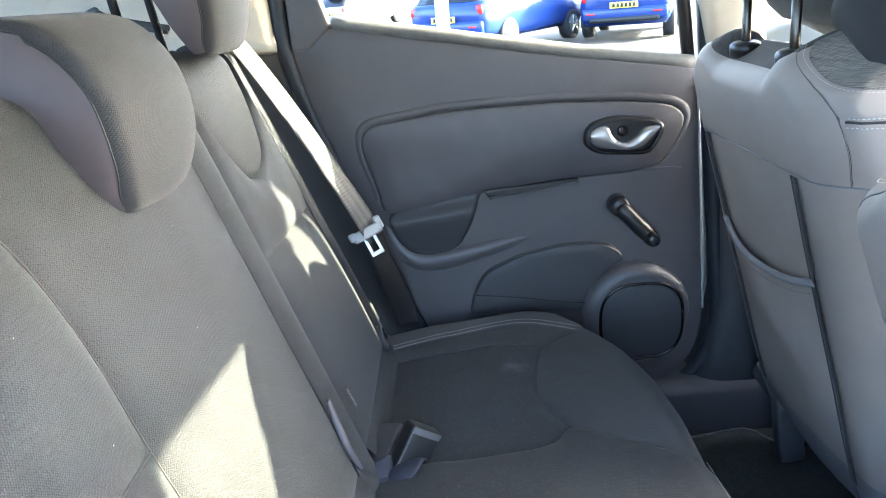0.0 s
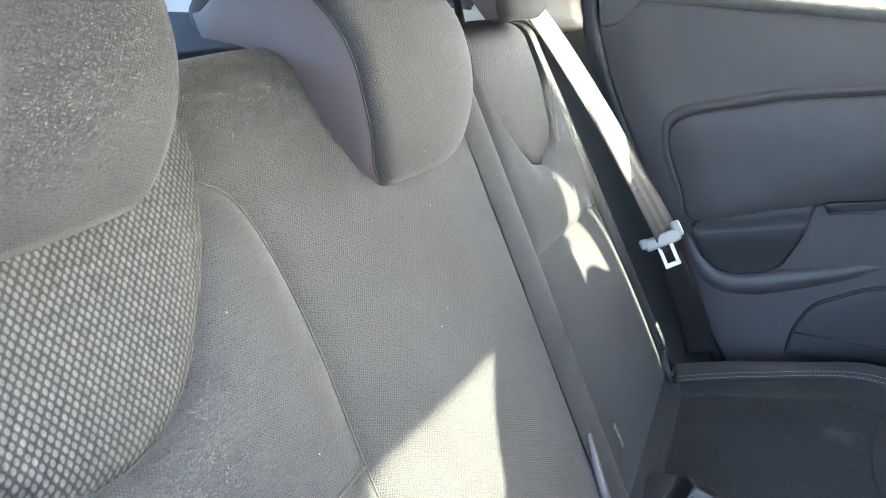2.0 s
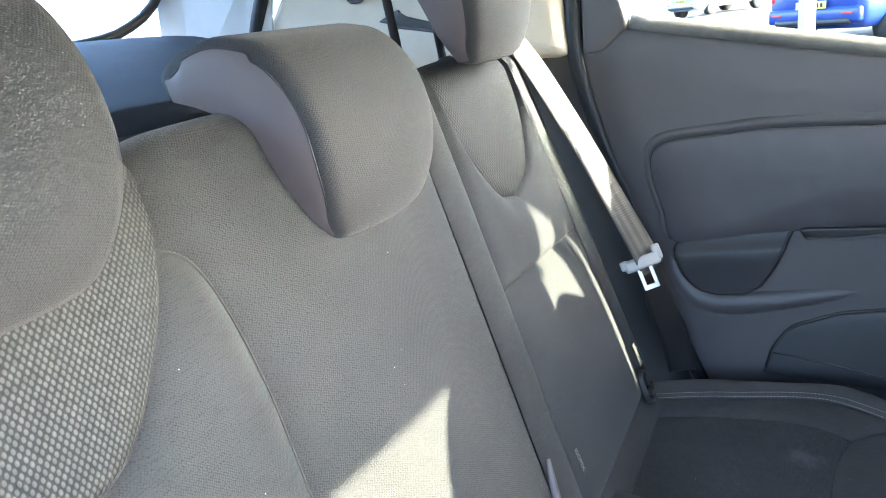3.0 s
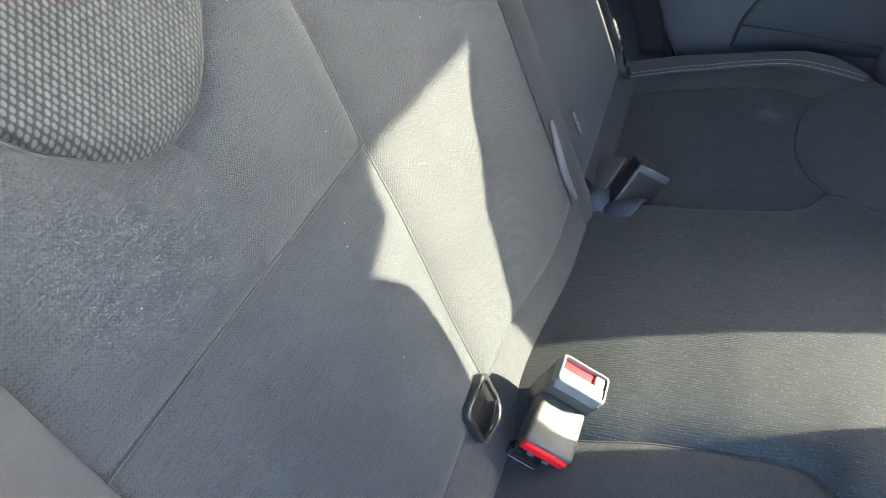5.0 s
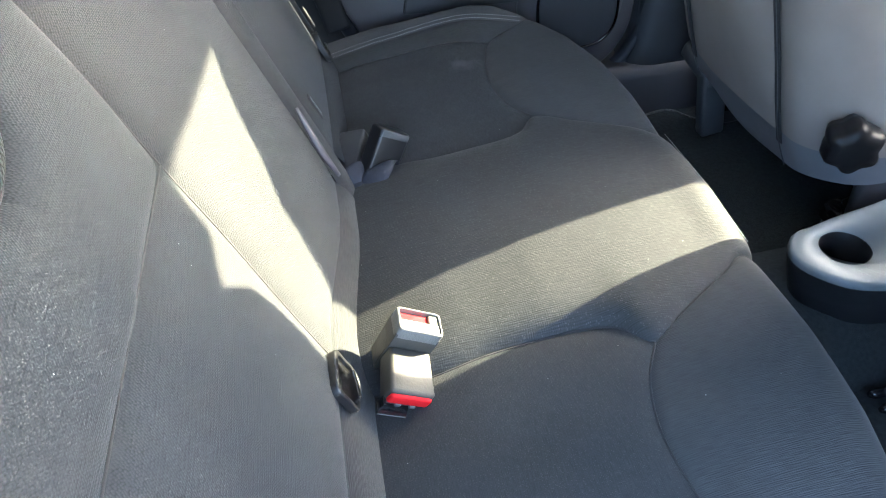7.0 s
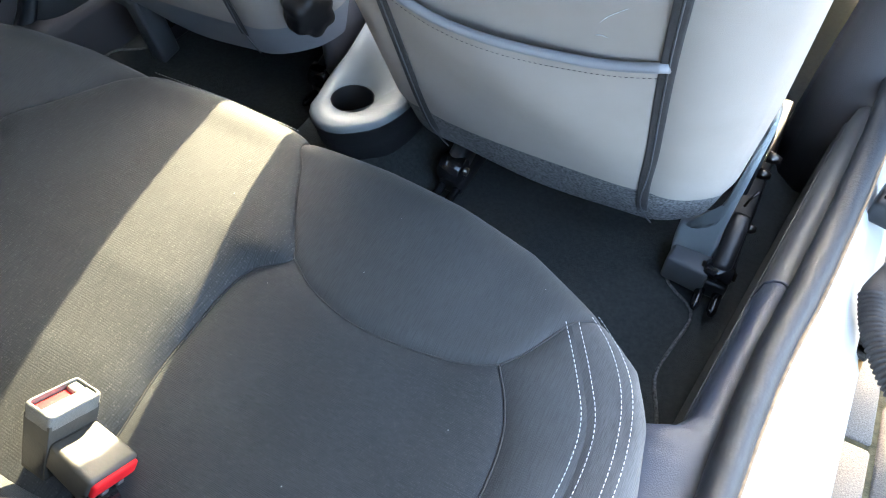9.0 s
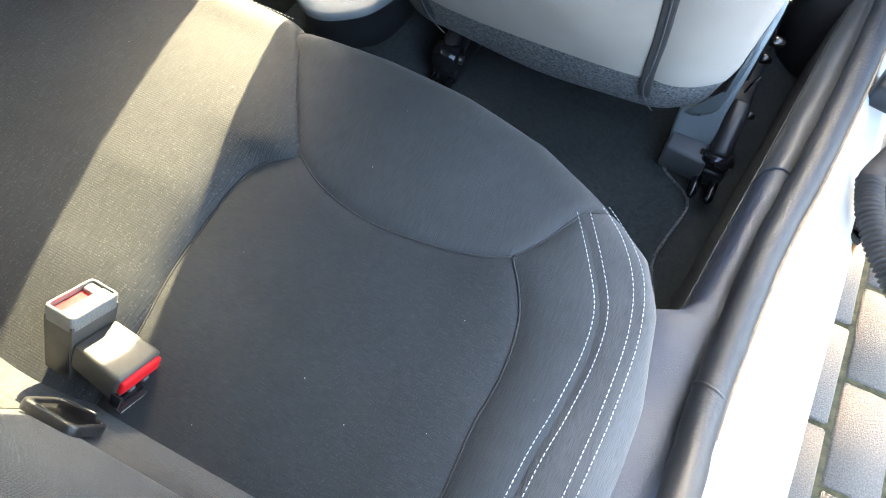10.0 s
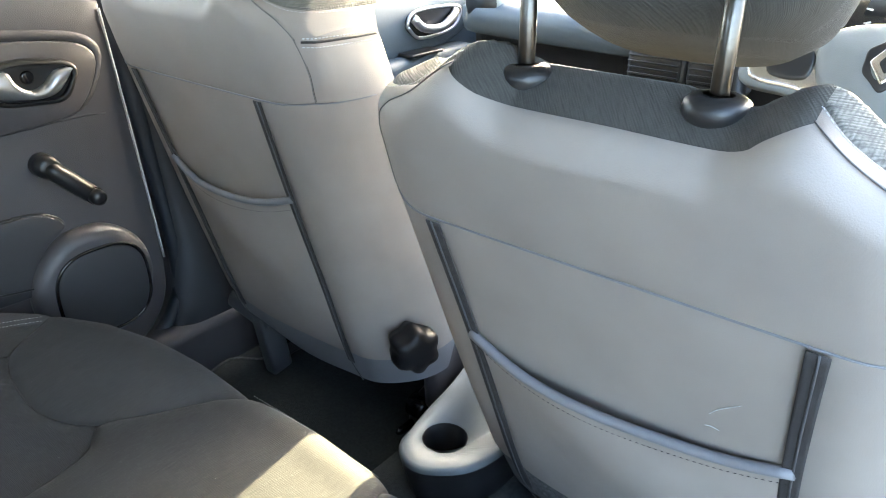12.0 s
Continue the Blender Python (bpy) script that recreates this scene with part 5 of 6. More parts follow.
spare = thing("seat_belt_buckle", (-0.21, 0.042, 0.56), "dark grey belt buckle lying at the backrest's foot", "seat belt buckle", "rear belt buckles")
sx_, sy_, sz_ = frame_axes((0.10, -0.25, 0.96), (0.93, -0.30, -0.15))
part("body", block((0.080, 0.040, 0.026), (-0.214, 0.042, 0.566), sx_, sy_, sz_, 0.004), M_DOORPAD, spare)
part("rim", block((0.003, 0.041, 0.005), Vector((-0.214, 0.042, 0.566)) + sx_ * 0.040 + sz_ * 0.010, sx_, sy_, sz_, 0.001), M_TONGUE, spare, "pale edge strip")
knot = thing("buckle_strap", (-0.165, 0.05, 0.55), "crumpled slate blue webbing at the buckle's foot", "strap")
for pts, nrm, wid in (([(-0.136, 0.056, 0.548), (-0.142, 0.066, 0.566), (-0.152, 0.080, 0.575), (-0.166, 0.088, 0.572), (-0.178, 0.090, 0.560)], [(0.5, -0.5, 0.6), (0.6, -0.3, 0.7), (0.1, 0.2, 1), (-0.2, -0.3, 0.9), (-0.7, 0.2, 0.5)], 0.034),
                      ([(-0.150, 0.020, 0.548), (-0.152, 0.032, 0.566), (-0.160, 0.046, 0.572), (-0.170, 0.056, 0.566), (-0.172, 0.066, 0.552)], [(0.4, -0.6, 0.6), (0.7, -0.1, 0.6), (0.2, 0.4, 0.9), (0.5, 0.6, 0.5), (0.1, 0.9, 0.2)], 0.030),
                      ([(-0.128, 0.042, 0.545), (-0.136, 0.046, 0.556), (-0.146, 0.052, 0.560), (-0.156, 0.060, 0.556)], [(0.7, -0.4, 0.5), (0.5, 0.1, 0.8), (0.1, 0.5, 0.9), (-0.1, 0.8, 0.6)], 0.026)):
    part("fold", strap("fold", pts, nrm, wid, 0.0022, 8, 0.0045), M_CRUMPLE, knot)
left_belt = thing("seat_belt", (-0.56, 0.0, 0.6), "silver grey seat belt with hanging latch tongue", "seat belt", "rear seat belts")
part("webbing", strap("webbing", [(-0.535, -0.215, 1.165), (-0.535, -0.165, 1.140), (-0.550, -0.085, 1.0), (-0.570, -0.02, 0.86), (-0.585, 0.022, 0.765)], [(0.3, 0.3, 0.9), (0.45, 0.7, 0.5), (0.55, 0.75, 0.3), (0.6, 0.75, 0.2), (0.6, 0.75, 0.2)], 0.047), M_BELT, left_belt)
part("webbing_tail", strap("webbing_tail", [(-0.585, 0.018, 0.768), (-0.600, 0.030, 0.70), (-0.622, 0.05, 0.62), (-0.63, 0.06, 0.56)], [(0.6, 0.75, 0.2), (0.75, 0.6, 0.1), (0.9, 0.3, 0.1), (1, 0.1, 0.1)], 0.046), M_BLACK, left_belt, "black lower webbing")
tx, ty, tz = frame_axes((0.22, 0.40, -0.89), (-0.40, 0.80, 0.42))
tc_ = Vector((-0.572, 0.008, 0.780))
part("tongue_grip", block((0.058, 0.011, 0.020), tc_, tx, ty, tz, 0.005), M_TONGUE, left_belt, "grey plastic grip")
part("tongue_ear", block((0.014, 0.010, 0.026), tc_ + tx * 0.027 - tz * 0.008, tx, ty, tz, 0.004), M_TONGUE, left_belt)
part("tongue_ear", block((0.014, 0.010, 0.016), tc_ - tx * 0.028 - tz * 0.004, tx, ty, tz, 0.004), M_TONGUE, left_belt)
for s in (-1, 1):
    part("tongue_side", block((0.006, 0.0025, 0.034), tc_ + tx * (0.0095 * s) + tz * 0.024, tx, ty, tz, 0.001), M_SATIN, left_belt)
part("tongue_end", block((0.025, 0.0025, 0.008), tc_ + tz * 0.041, tx, ty, tz, 0.001), M_SATIN, left_belt)
part("belt_guide", box((0.07, 0.03, 0.02), (-0.535, -0.225, 1.160), 0.006, (0, 0, 10)), M_BLACK, left_belt)
right_belt = thing("seat_belt", (0.55, 0.0, 0.6), "silver grey seat belt over the outer bolster", "seat belt", "rear seat belts")
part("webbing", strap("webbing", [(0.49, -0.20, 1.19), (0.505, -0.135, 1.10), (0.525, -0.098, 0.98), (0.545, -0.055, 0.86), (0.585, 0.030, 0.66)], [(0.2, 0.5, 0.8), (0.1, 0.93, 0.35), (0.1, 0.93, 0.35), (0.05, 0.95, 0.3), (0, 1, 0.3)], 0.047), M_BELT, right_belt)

for s in (-1, 1):
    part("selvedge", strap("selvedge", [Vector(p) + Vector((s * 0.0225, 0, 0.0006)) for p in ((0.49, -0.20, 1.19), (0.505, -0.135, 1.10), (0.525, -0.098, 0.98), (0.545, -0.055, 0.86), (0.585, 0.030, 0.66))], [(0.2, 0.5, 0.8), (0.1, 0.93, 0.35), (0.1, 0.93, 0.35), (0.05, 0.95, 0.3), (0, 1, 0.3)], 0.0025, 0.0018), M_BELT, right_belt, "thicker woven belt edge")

# child seat anchor covers in the backrest's foot
bezel = [(0.019, 0.039), (0.001, 0.032), (0.010, 0.013), (0.006, -0.025), (0.028, -0.032), (0.046, -0.026), (0.056, -0.010), (0.050, 0.018), (0.036, 0.034)]
for cx_, sg, lab, mat_ in ((0.194, 1, "black child seat anchor bezel in the cloth", M_BLACK), (-0.515, 1, "dark child seat anchor bezel beside the bolster", M_DARKPL)):
    iso = thing("anchor_bezel", (cx_, 0.0, 0.60), lab, "anchor bezel", "child seat anchors")
    lay = lambda a, b, h: back_surf(a, b, h + 0.003)
    o = [(cx_ + sg * (0.029 + (a - 0.029) * 0.86), 0.600 + q * 0.9) for a, q in bezel]
    if cx_ < -0.4:
        o = [(cx_ + 0.029 + (a - cx_ - 0.029) * 0.6, 0.600 + (q - 0.600) * 0.8) for a, q in o]
    if cx_ > 0:
        o = poly([(0.188, 0.627), (0.190, 0.588), (0.204, 0.578), (0.243, 0.588), (0.241, 0.629), (0.213, 0.628)], 0.006)
    mx, mz = cx_ + sg * 0.026, 0.604
    part("rim", plate("rim", o, lay, 0.0045, 0.002, 60, hole=[(mx + (a - mx) * 0.82, mz + (b - mz) * 0.82) for a, b in o]), mat_, iso)
    part("well", plate("well", [(mx + (a - mx) * 0.85, mz + (b - mz) * 0.85) for a, b in o], lay, 0.001, 0.0005, 60), M_GLOSS, iso)
    if cx_ > 0:
        part("flap", box((0.034, 0.004, 0.016), lay(0.217, 0.596, 0.002), 0.0015, (-50, 0, 6)), M_GLOSS, iso, "glossy hinged flap")
    if cx_ < 0:
        part("anchor_bar", tube("anchor_bar", [lay(mx - sg * 0.016, 0.598, 0.003), lay(mx + sg * 0.016, 0.596, 0.003)], 0.003, 8), M_STEEL, iso)

slip = thing("anchor_bezel", (-0.11, 0.0, 0.65), "slim slate strip for a highlight at the backrest's split", "anchor bezel", "child seat anchors")
# the bar paints a gloss highlight on the split's plastic edge
part("edge", tube("edge", [back_surf(a, q, 0.004) for a, q in curve([(-0.128, 0.706), (-0.121, 0.692), (-0.112, 0.672), (-0.104, 0.645), (-0.106, 0.612)], 24)], [0.0015 + 0.0035 * math.sin(math.pi * (0.1 + 0.8 * i / 23)) for i in range(24)], 10, flat=0.6), M_VINYL, slip)

# woven tags that name the child seat anchors
def lettering(text, size, place, across, up, out):
    """Letters of the built-in font as a thin mesh, centred at a place."""
    fc = bpy.data.curves.new("letters", "FONT")
    fc.body, fc.size, fc.align_x, fc.align_y, fc.extrude = text, size, "CENTER", "CENTER", 0.0002
    ob = bpy.data.objects.new("letters", fc)
    me = bpy.data.meshes.new_from_object(ob)
    bpy.data.objects.remove(ob)
    bpy.data.curves.remove(fc)
    m = Matrix((Vector(across), Vector(up), Vector(out))).transposed().to_4x4()
    m.translation = Vector(place)
    me.transform(m)
    return me


for tx_, tz_ in ((-0.178, 0.672), (-0.481, 0.658)):
    p = Vector(back_surf(tx_, tz_, 0.012))
    out, down = Vector((0, NY, NZ)), Vector((0, NZ, -NY))
    tag = thing("seat_tag", p, "small black woven tag lettered ISOFIX", "tag", "child seat tags")
    part("cloth", block((0.036, 0.011, 0.0016), p, down, Vector((-1, 0, 0)), down.cross(Vector((-1, 0, 0))), 0.0004, 1), M_ZIP, tag)
    part("lettering", lettering("ISOFIX", 0.0098, p + down.cross(Vector((-1, 0, 0))) * 0.0014, down, Vector((-1, 0, 0)), down.cross(Vector((-1, 0, 0)))), M_GREYPL, tag, "grey letters")


# ---- front seats ----
def front_seat(cx, dy, dz, label, slope=0.42):
    seat = thing("front_seat", (cx, 0.85 + dy, 0.24), label, "car seat", "front seats")
    half = lambda v: float(np.interp(v, [0.38, 0.47, 0.65, 0.85, 0.92, 0.98, 1.03, 1.07, 1.12, 1.2], [0.238, 0.248, 0.252, 0.248, 0.248, 0.241, 0.220, 0.194, 0.16, 0.14]))
    y_back = lambda v: 0.5099 + dy - slope * (v - 0.90)

    def surf(x, v, h):
        """Rear face of the seat back: bends forward round the sides and over the top."""
        lx = x - cx
        w = half(v)
        d = max(0.0, min(abs(lx), w) - (w - 0.075))
        y = y_back(v) + 7.0 * d * d
        z = v
        over = max(0.0, abs(lx) - w)
        y += over
        px = cx + math.copysign(min(abs(lx), w), lx) + math.copysign((0.020 if dz > 0 and lx < 0 else 0.030 - 0.024 * math.exp(-((v - 0.785) / 0.055) ** 2) if dz == 0 and lx < 0 else 0.016 if dz == 0 else 0.030) * (float(np.interp(v, [0.88, 0.96, 1.05], [1.0, 0.35, 0.1])) if dz > 0 else 1.0) * math.sin(min(1.0, over / 0.07) * math.pi / 2), lx)
        ease = lambda q: min(1.0, max(0.0, q)) ** 2 * (3 - 2 * min(1.0, max(0.0, q)))
        top = 0.996 + 0.024 * ease((abs(lx) - 0.075) / 0.05) - 0.024 * ease((abs(lx) - 0.125) / 0.06)
        round_ = ease((abs(lx) - 0.125) / 0.06)
        if v > top:
            # a quick roll, then a slope that rises to the front edge, then a drop
            r = 0.030
            a = min((v - top) / r, 1.14)
            lip = 0.060 + ((0.012 * round_ if dz > 0 else -0.016 * ease((lx - 0.03) / 0.07) - 0.014 * ease((lx - 0.125) / 0.05)) if lx > 0 else -0.030 * ease((abs(lx) - 0.09) / 0.05))
            ramp = min(max(0.0, v - top - 1.14 * r), lip)
            rest = max(0.0, v - top - 1.14 * r - lip)
            y0 = y_back(top) + 7.0 * d * d + over
            y, z = y0 + r * (1 - math.cos(a)) + 0.91 * ramp + 0.5 * rest, top + r * math.sin(a) + 0.41 * ramp - 0.85 * rest
            if lx < 0:
                z -= 0.25 * over
            return (px, y - h * 0.92 * math.cos(a), z + h * math.sin(a) + dz)
        return (px - (math.copysign(h, lx) if over > 0 else 0) * -1, y - h * 0.92, z - h * 0.39 + dz)

    zl, zr = (cx - 0.168, cx + 0.160) if dz == 0 else (cx - 0.162, cx + 0.142)
    far = 0.34
    TV = 1.12
    low = 0.472 if dz == 0 else 0.440
    crest = [(-0.134, 1.062), (-0.112, 1.044), (-0.086, 1.036), (0.0, 1.035), (0.086, 1.034), (0.106, 1.046), (0.128, 1.066)]
    corner = [(0.230, 0.905), (0.230, 0.945), (0.222, 0.985), (0.204, 1.006), (0.178, 1.022), (0.150, 1.043), (0.128, 1.066)]
    at = lambda c, s=1: [(cx + s * a, q) for a, q in c]
    low_line = [(cx - 0.230, 0.905), (zl, 0.900), (zr, 0.900), (cx + 0.230, 0.905)]
    pad("upper_back", [(low_line, at(crest), at(corner[:-1], -1) + [(cx - 0.134, 1.062)], at(corner), "lrbt")], surf, M_LEATHER, seat, depth=0.0012, amp=0.002, roll=0.004, step=0.008)
    pad("top_cover", [(at(crest), [(cx - 0.13, TV), (cx + 0.13, TV)], [(cx - 0.134, 1.062), (cx - 0.13, TV)], [(cx + 0.128, 1.066), (cx + 0.13, TV)], "b")], surf, M_TWILL, seat, depth=0.003, amp=0.002, step=0.003, label="black ribbed cloth top")
    for s in (-1, 1):
        fl = (lambda q: q) if s > 0 else (lambda q: (q[0][::-1], q[1][::-1], q[3], q[2], q[4].replace("l", "r")))
        pad("shoulder_side", [fl((at([(0.230, 0.905), (far, 0.915)], s), at([(0.222, 0.985), (far, 1.000)], s), at(corner[:3], s), at([(far, 0.915), (far, 1.000)], s), "lbt"))], surf, M_LEATHER, seat, depth=0.002, amp=0.002, roll=0.005, step=0.008)
        net = [(0.128, 1.082), (0.150, 1.056), (0.185, 1.032), (0.235, 1.018), (far, 1.016)]
        pad("shoulder_top", [fl((at([(0.222, 0.985), (far, 1.000)], s), at(net, s), at(corner[2:] + [(0.128, 1.082)], s), at([(far, 1.000), (far, 1.016)], s), "lbt"))], surf, M_LEATHER, seat, depth=0.002, amp=0.001, roll=0.005, step=0.006)
        pad("shoulder_net", [fl((at(net, s), at([(0.124, TV), (0.16, TV), (0.22, TV)], s), at([(0.128, 1.082), (0.124, TV)], s), at([(far, 1.016), (0.22, TV)], s), "b"))], surf, M_SHOULDER_LIT, seat, depth=0.002, amp=0.001, roll=0.005, step=0.006, label="net shoulder panel paled for sun")
        stitches("stitching", [surf(cx + s * a, q - 0.005, 0.0022) for a, q in curve(net, 60)], (0, -0.7, 0.7), seat, radius=0.0004)
    part("back_seam", tube("back_seam", [surf(a, q, -0.0004) for a, q in curve([(cx - 0.30, 0.911)] + low_line + [(cx + 0.30, 0.911)], 60)], 0.0011, 6), M_HEM, seat)
    pad("centre_back", [([(zl, low), (zr, low)], [(zl, 0.900), (zr, 0.900)], [(zl, low), (zl, 0.900)], [(zr, low), (zr, 0.900)], "lrt")], surf, M_LEATHER, seat, depth=0.0015, amp=0.0, step=0.010)
    sag = [(zl, 0.748), (zl + 0.07, 0.730), (cx, 0.724), (zr - 0.07, 0.730), (zr, 0.750)]
    pocket_lift = lambda x, v, h: surf(x, v, h + 0.003 + 0.014 * (1 - ((2 * x - zl - zr) / (zr - zl)) ** 2) * (0.4 + 0.6 * max(0.0, min(1.0, (v - low) / 0.2))) * (1 + 0.35 * math.sin(14 * (x - cx) + 22 * v)))
    pad("map_pocket", [([(zl, low), (zr, low)], sag, [(zl, low), (zl, 0.745)], [(zr, low), (zr, 0.747)], "lr")], pocket_lift, M_LEATHER, seat, depth=0.003, amp=0.002, step=0.008)
    part("pocket_hem", tube("pocket_hem", [pocket_lift(a, b, 0.001) for a, b in curve(sag, 30)], 0.0055, 10), M_HEM, seat, "rolled slate pocket hem")
    stitches("pocket_stitching", [pocket_lift(a, b - 0.016, 0.0022) for a, b in curve(sag, 60)], (0, -0.92, -0.39), seat, M_ZIP, 0.0035, 0.0025, 0.0004)
    for s, z0 in ((-1, zl), (1, zr)):
        fl = (lambda q: q) if s > 0 else (lambda q: (q[0][::-1], q[1][::-1], q[3], q[2], q[4].replace("l", "r")))
        pad("side_back", [fl(([(z0, low), (cx + s * far, 0.47)], [(z0, 0.900), (cx + s * 0.20, 0.905), (cx + s * far, 0.915)], [(z0, low), (z0, 0.900)], [(cx + s * far, 0.47), (cx + s * far, 0.915)], "lt"))],
            surf, M_LEATHER, seat, depth=0.0015, amp=0.003, step=0.008)
        line = curve([(z0, 0.900), (z0 - s * 0.002, 0.75), (z0 + s * 0.002, 0.55), (z0 - 0.001, 0.45), (z0 + 0.008, 0.41), (z0 + 0.020, 0.385)], 40)
        tape = strap("zip_tape", [surf(a, b, 0.003) for a, b in line[::6]], [(0, -0.92, -0.39)] * len(line[::6]), 0.016, 0.001)
        part("zip_tape", tape, M_ZIP, seat, "black elastic edge tape")
        part("zip_teeth", tube("zip_teeth", [surf(a + s * 0.001, b, 0.0044) for a, b in line], 0.0010, 6), M_MIDPL, seat)
    pad("lower_flap", [([(cx - 0.30, 0.385), (cx - 0.15, 0.378), (cx, 0.352), (cx + 0.15, 0.374), (cx + 0.25, 0.392), (cx + 0.30, 0.405)], [(cx - far, 0.47), (zl, low), (zr, low), (cx + far, 0.47)], [(cx - 0.30, 0.40), (cx - far, 0.47)], [(cx + 0.30, 0.405), (cx + far, 0.47)], "t")],
        surf, M_FELT if dz == 0 else M_HEM, seat, depth=0.003, amp=-0.002, step=0.010, label="grey felt flap" if dz == 0 else "slate lower flap")
    if dz == 0:
        for mark in ([(0.424, 0.779), (0.432, 0.791), (0.449, 0.808)], [(0.420, 0.760), (0.426, 0.762), (0.433, 0.761)]):
            part("scuff", tube("scuff", [surf(a, q, 0.0012) for a, q in curve(mark, 16)], [0.0002 + 0.0003 * math.sin(math.pi * i / 15) for i in range(16)], 6), M_STITCH, seat, "pale scuff on the cover")
    # front half of the back and the seat squab
    loops = []
    for v in np.linspace(0.42, 1.004, 16):
        w = half(v) + (0.016 - 0.024 * math.exp(-((v - 0.785) / 0.055) ** 2) if dz == 0 else 0.004 - 0.016 * min(1.0, max(0.0, (v - 0.80) / 0.10))) - 0.05 * max(0.0, (v - 0.97) / 0.05) ** 2
        y0 = y_back(v)
        ring = []
        for k in range(28):
            a = 2 * math.pi * k / 28
            ca, sa = math.cos(a), math.sin(a)
            ring.append((cx + w * math.copysign(abs(ca) ** 0.5, ca), y0 + 0.105 + 0.065 * math.copysign(abs(sa) ** 0.6, sa), v + dz))
        loops.append(ring)
    part("back_front", rings("back_front", loops), M_RIB_BACK, seat)
    # unseen bolsters added to block sun; the inner one shapes the sun patch
    if dz > 0:
        for s in (-1, 1):
            line = curve([(0.085, 1.045), (0.12, 1.038), (0.15, 1.022), (0.178, 0.99), (0.198, 0.94), (0.21, 0.87)] if s < 0 else [(0.07, 1.112), (0.132, 1.120), (0.172, 1.075), (0.195, 1.01), (0.207, 0.95), (0.215, 0.87)], 30)
            fat = 0.014 if s < 0 else 0.026
            part("front_bolster", tube("front_bolster", [(cx + s * a, y_back(q - dz) + 0.13, q) for a, q in line], [0.014 + fat * min(1.0, i / 4, (29 - i) / 6) for i in range(30)], 14), M_SMOOTH, seat)
    part("squab", box((0.47, 0.46, 0.15), (cx, 0.97 + dy, 0.44), 0.05, (4, 0, 0), 4), M_RIB_BACK, seat)
    for s in (-1, 1):
        seam = curve(corner[::-1], 30)
        part("corner_seam", tube("corner_seam", [surf(cx + s * a, v, 0.0) for a, v in seam], 0.0005, 6), M_MIDPL, seat)
    # head restraint on two posts
    for s in (-1, 1):
        px = cx + s * 0.075 - 0.014 * (1 if cx > 0 else 0)
        part("post", tube("post", [(px, 0.529 + dy, 1.00 + dz), (px, 0.527 + dy, 1.06 + dz), (px, 0.524 + dy, 1.18 + dz)], 0.0065, 14), M_STEEL, seat, "scratched steel post")
        part("guide", tube("guide", [(px, 0.527 + dy, zz + dz) for zz in (1.026, 1.0395, 1.0445, 1.0475, 1.049, 1.049, 1.047)], [0.0215, 0.0228, 0.0215, 0.0180, 0.0142, 0.0105, 0.009], 32), M_BLACK, seat, "black plastic post guide")
    loops = []
    for k, v in enumerate(np.linspace(0, 1, 20)):
        grow = math.sqrt(max(0.01, 1 - abs(2 * v - 1) ** 3.5))
        w, dpt = 0.123 * (0.72 + 0.28 * grow), 0.062 * (0.5 + 0.5 * grow)
        ring = []
        for a in [2 * math.pi * q / 36 for q in range(36)]:
            ca, sa = math.cos(a), math.sin(a)
            oy = dpt * math.copysign(abs(sa) ** 0.75, sa)
            z = 1.060 + 0.20 * v + 0.034 * (1 - v) * (-oy / 0.062) * 0.9 + 0.025 * (1 - v) * (w * ca / 0.128) ** 2
            ring.append((cx - 0.004 + w * math.copysign(abs(ca) ** 0.6, ca), 0.606 + dy - 0.12 * (z - 1.06) + oy, z + dz))
        loops.append(ring)
    part("headrest", rings("headrest", loops, uvs=[(0.12 * q / 6, 0.20 * j / 19) for j in range(20) for q in range(36)]), M_TWILL, seat, "black ribbed cloth headrest")
    # floor rails and feet
    outer = 1 if cx > 0 else -1
    for s in (-1, 1):
        rx = cx + (s * 0.297 if s == outer == 1 else s * 0.155 if s != outer and outer > 0 else s * 0.20)
        fat_ = 0.6 if s == outer == 1 else 1.0
        part("rail", box((0.045, 0.50, 0.035), (rx, 0.99 + dy, 0.272), 0.006), M_BLACK, seat)
        for q in (-0.013, 0.013):
            part("rail_guide", tube("rail_guide", [(rx + q, 0.700 + dy, 0.268), (rx + q, 0.708 + dy, 0.268), (rx + q, 0.95 + dy, 0.270)], [0.004, 0.0075, 0.0075], 10), M_GLOSS, seat)
        part("bracket", box((0.03, 0.10, 0.06), (rx, 0.80 + dy, 0.315), 0.01, (20, 0, 0)), M_BLACK, seat)
        part("roller", tube("roller", [(rx - 0.021, 0.752 + dy, 0.306), (rx - 0.018, 0.752 + dy, 0.306), (rx + 0.018, 0.752 + dy, 0.306), (rx + 0.021, 0.752 + dy, 0.306)], [0.018 * fat_, 0.024 * fat_, 0.024 * fat_, 0.018 * fat_], 18), M_GLOSS, seat, "greasy black roller")
        part("bolt", tube("bolt", [(rx - 0.026, 0.755 + dy, 0.305), (rx + 0.026, 0.755 + dy, 0.305)], 0.008, 6), M_STEEL, seat)
    if outer > 0:
        part("foot_base", box((0.066, 0.090, 0.050), (0.592, 0.782, 0.284), 0.006, (0, 0, -6), 3), M_MIDPL, seat, "dark plastic foot")
        arm = [(0.559, 0.285), (0.588, 0.297), (0.616, 0.306), (0.615, 0.353), (0.616, 0.40), (0.618, 0.459), (0.619, 0.53), (0.608, 0.53), (0.607, 0.445), (0.602, 0.395), (0.596, 0.366), (0.575, 0.350), (0.553, 0.344)]
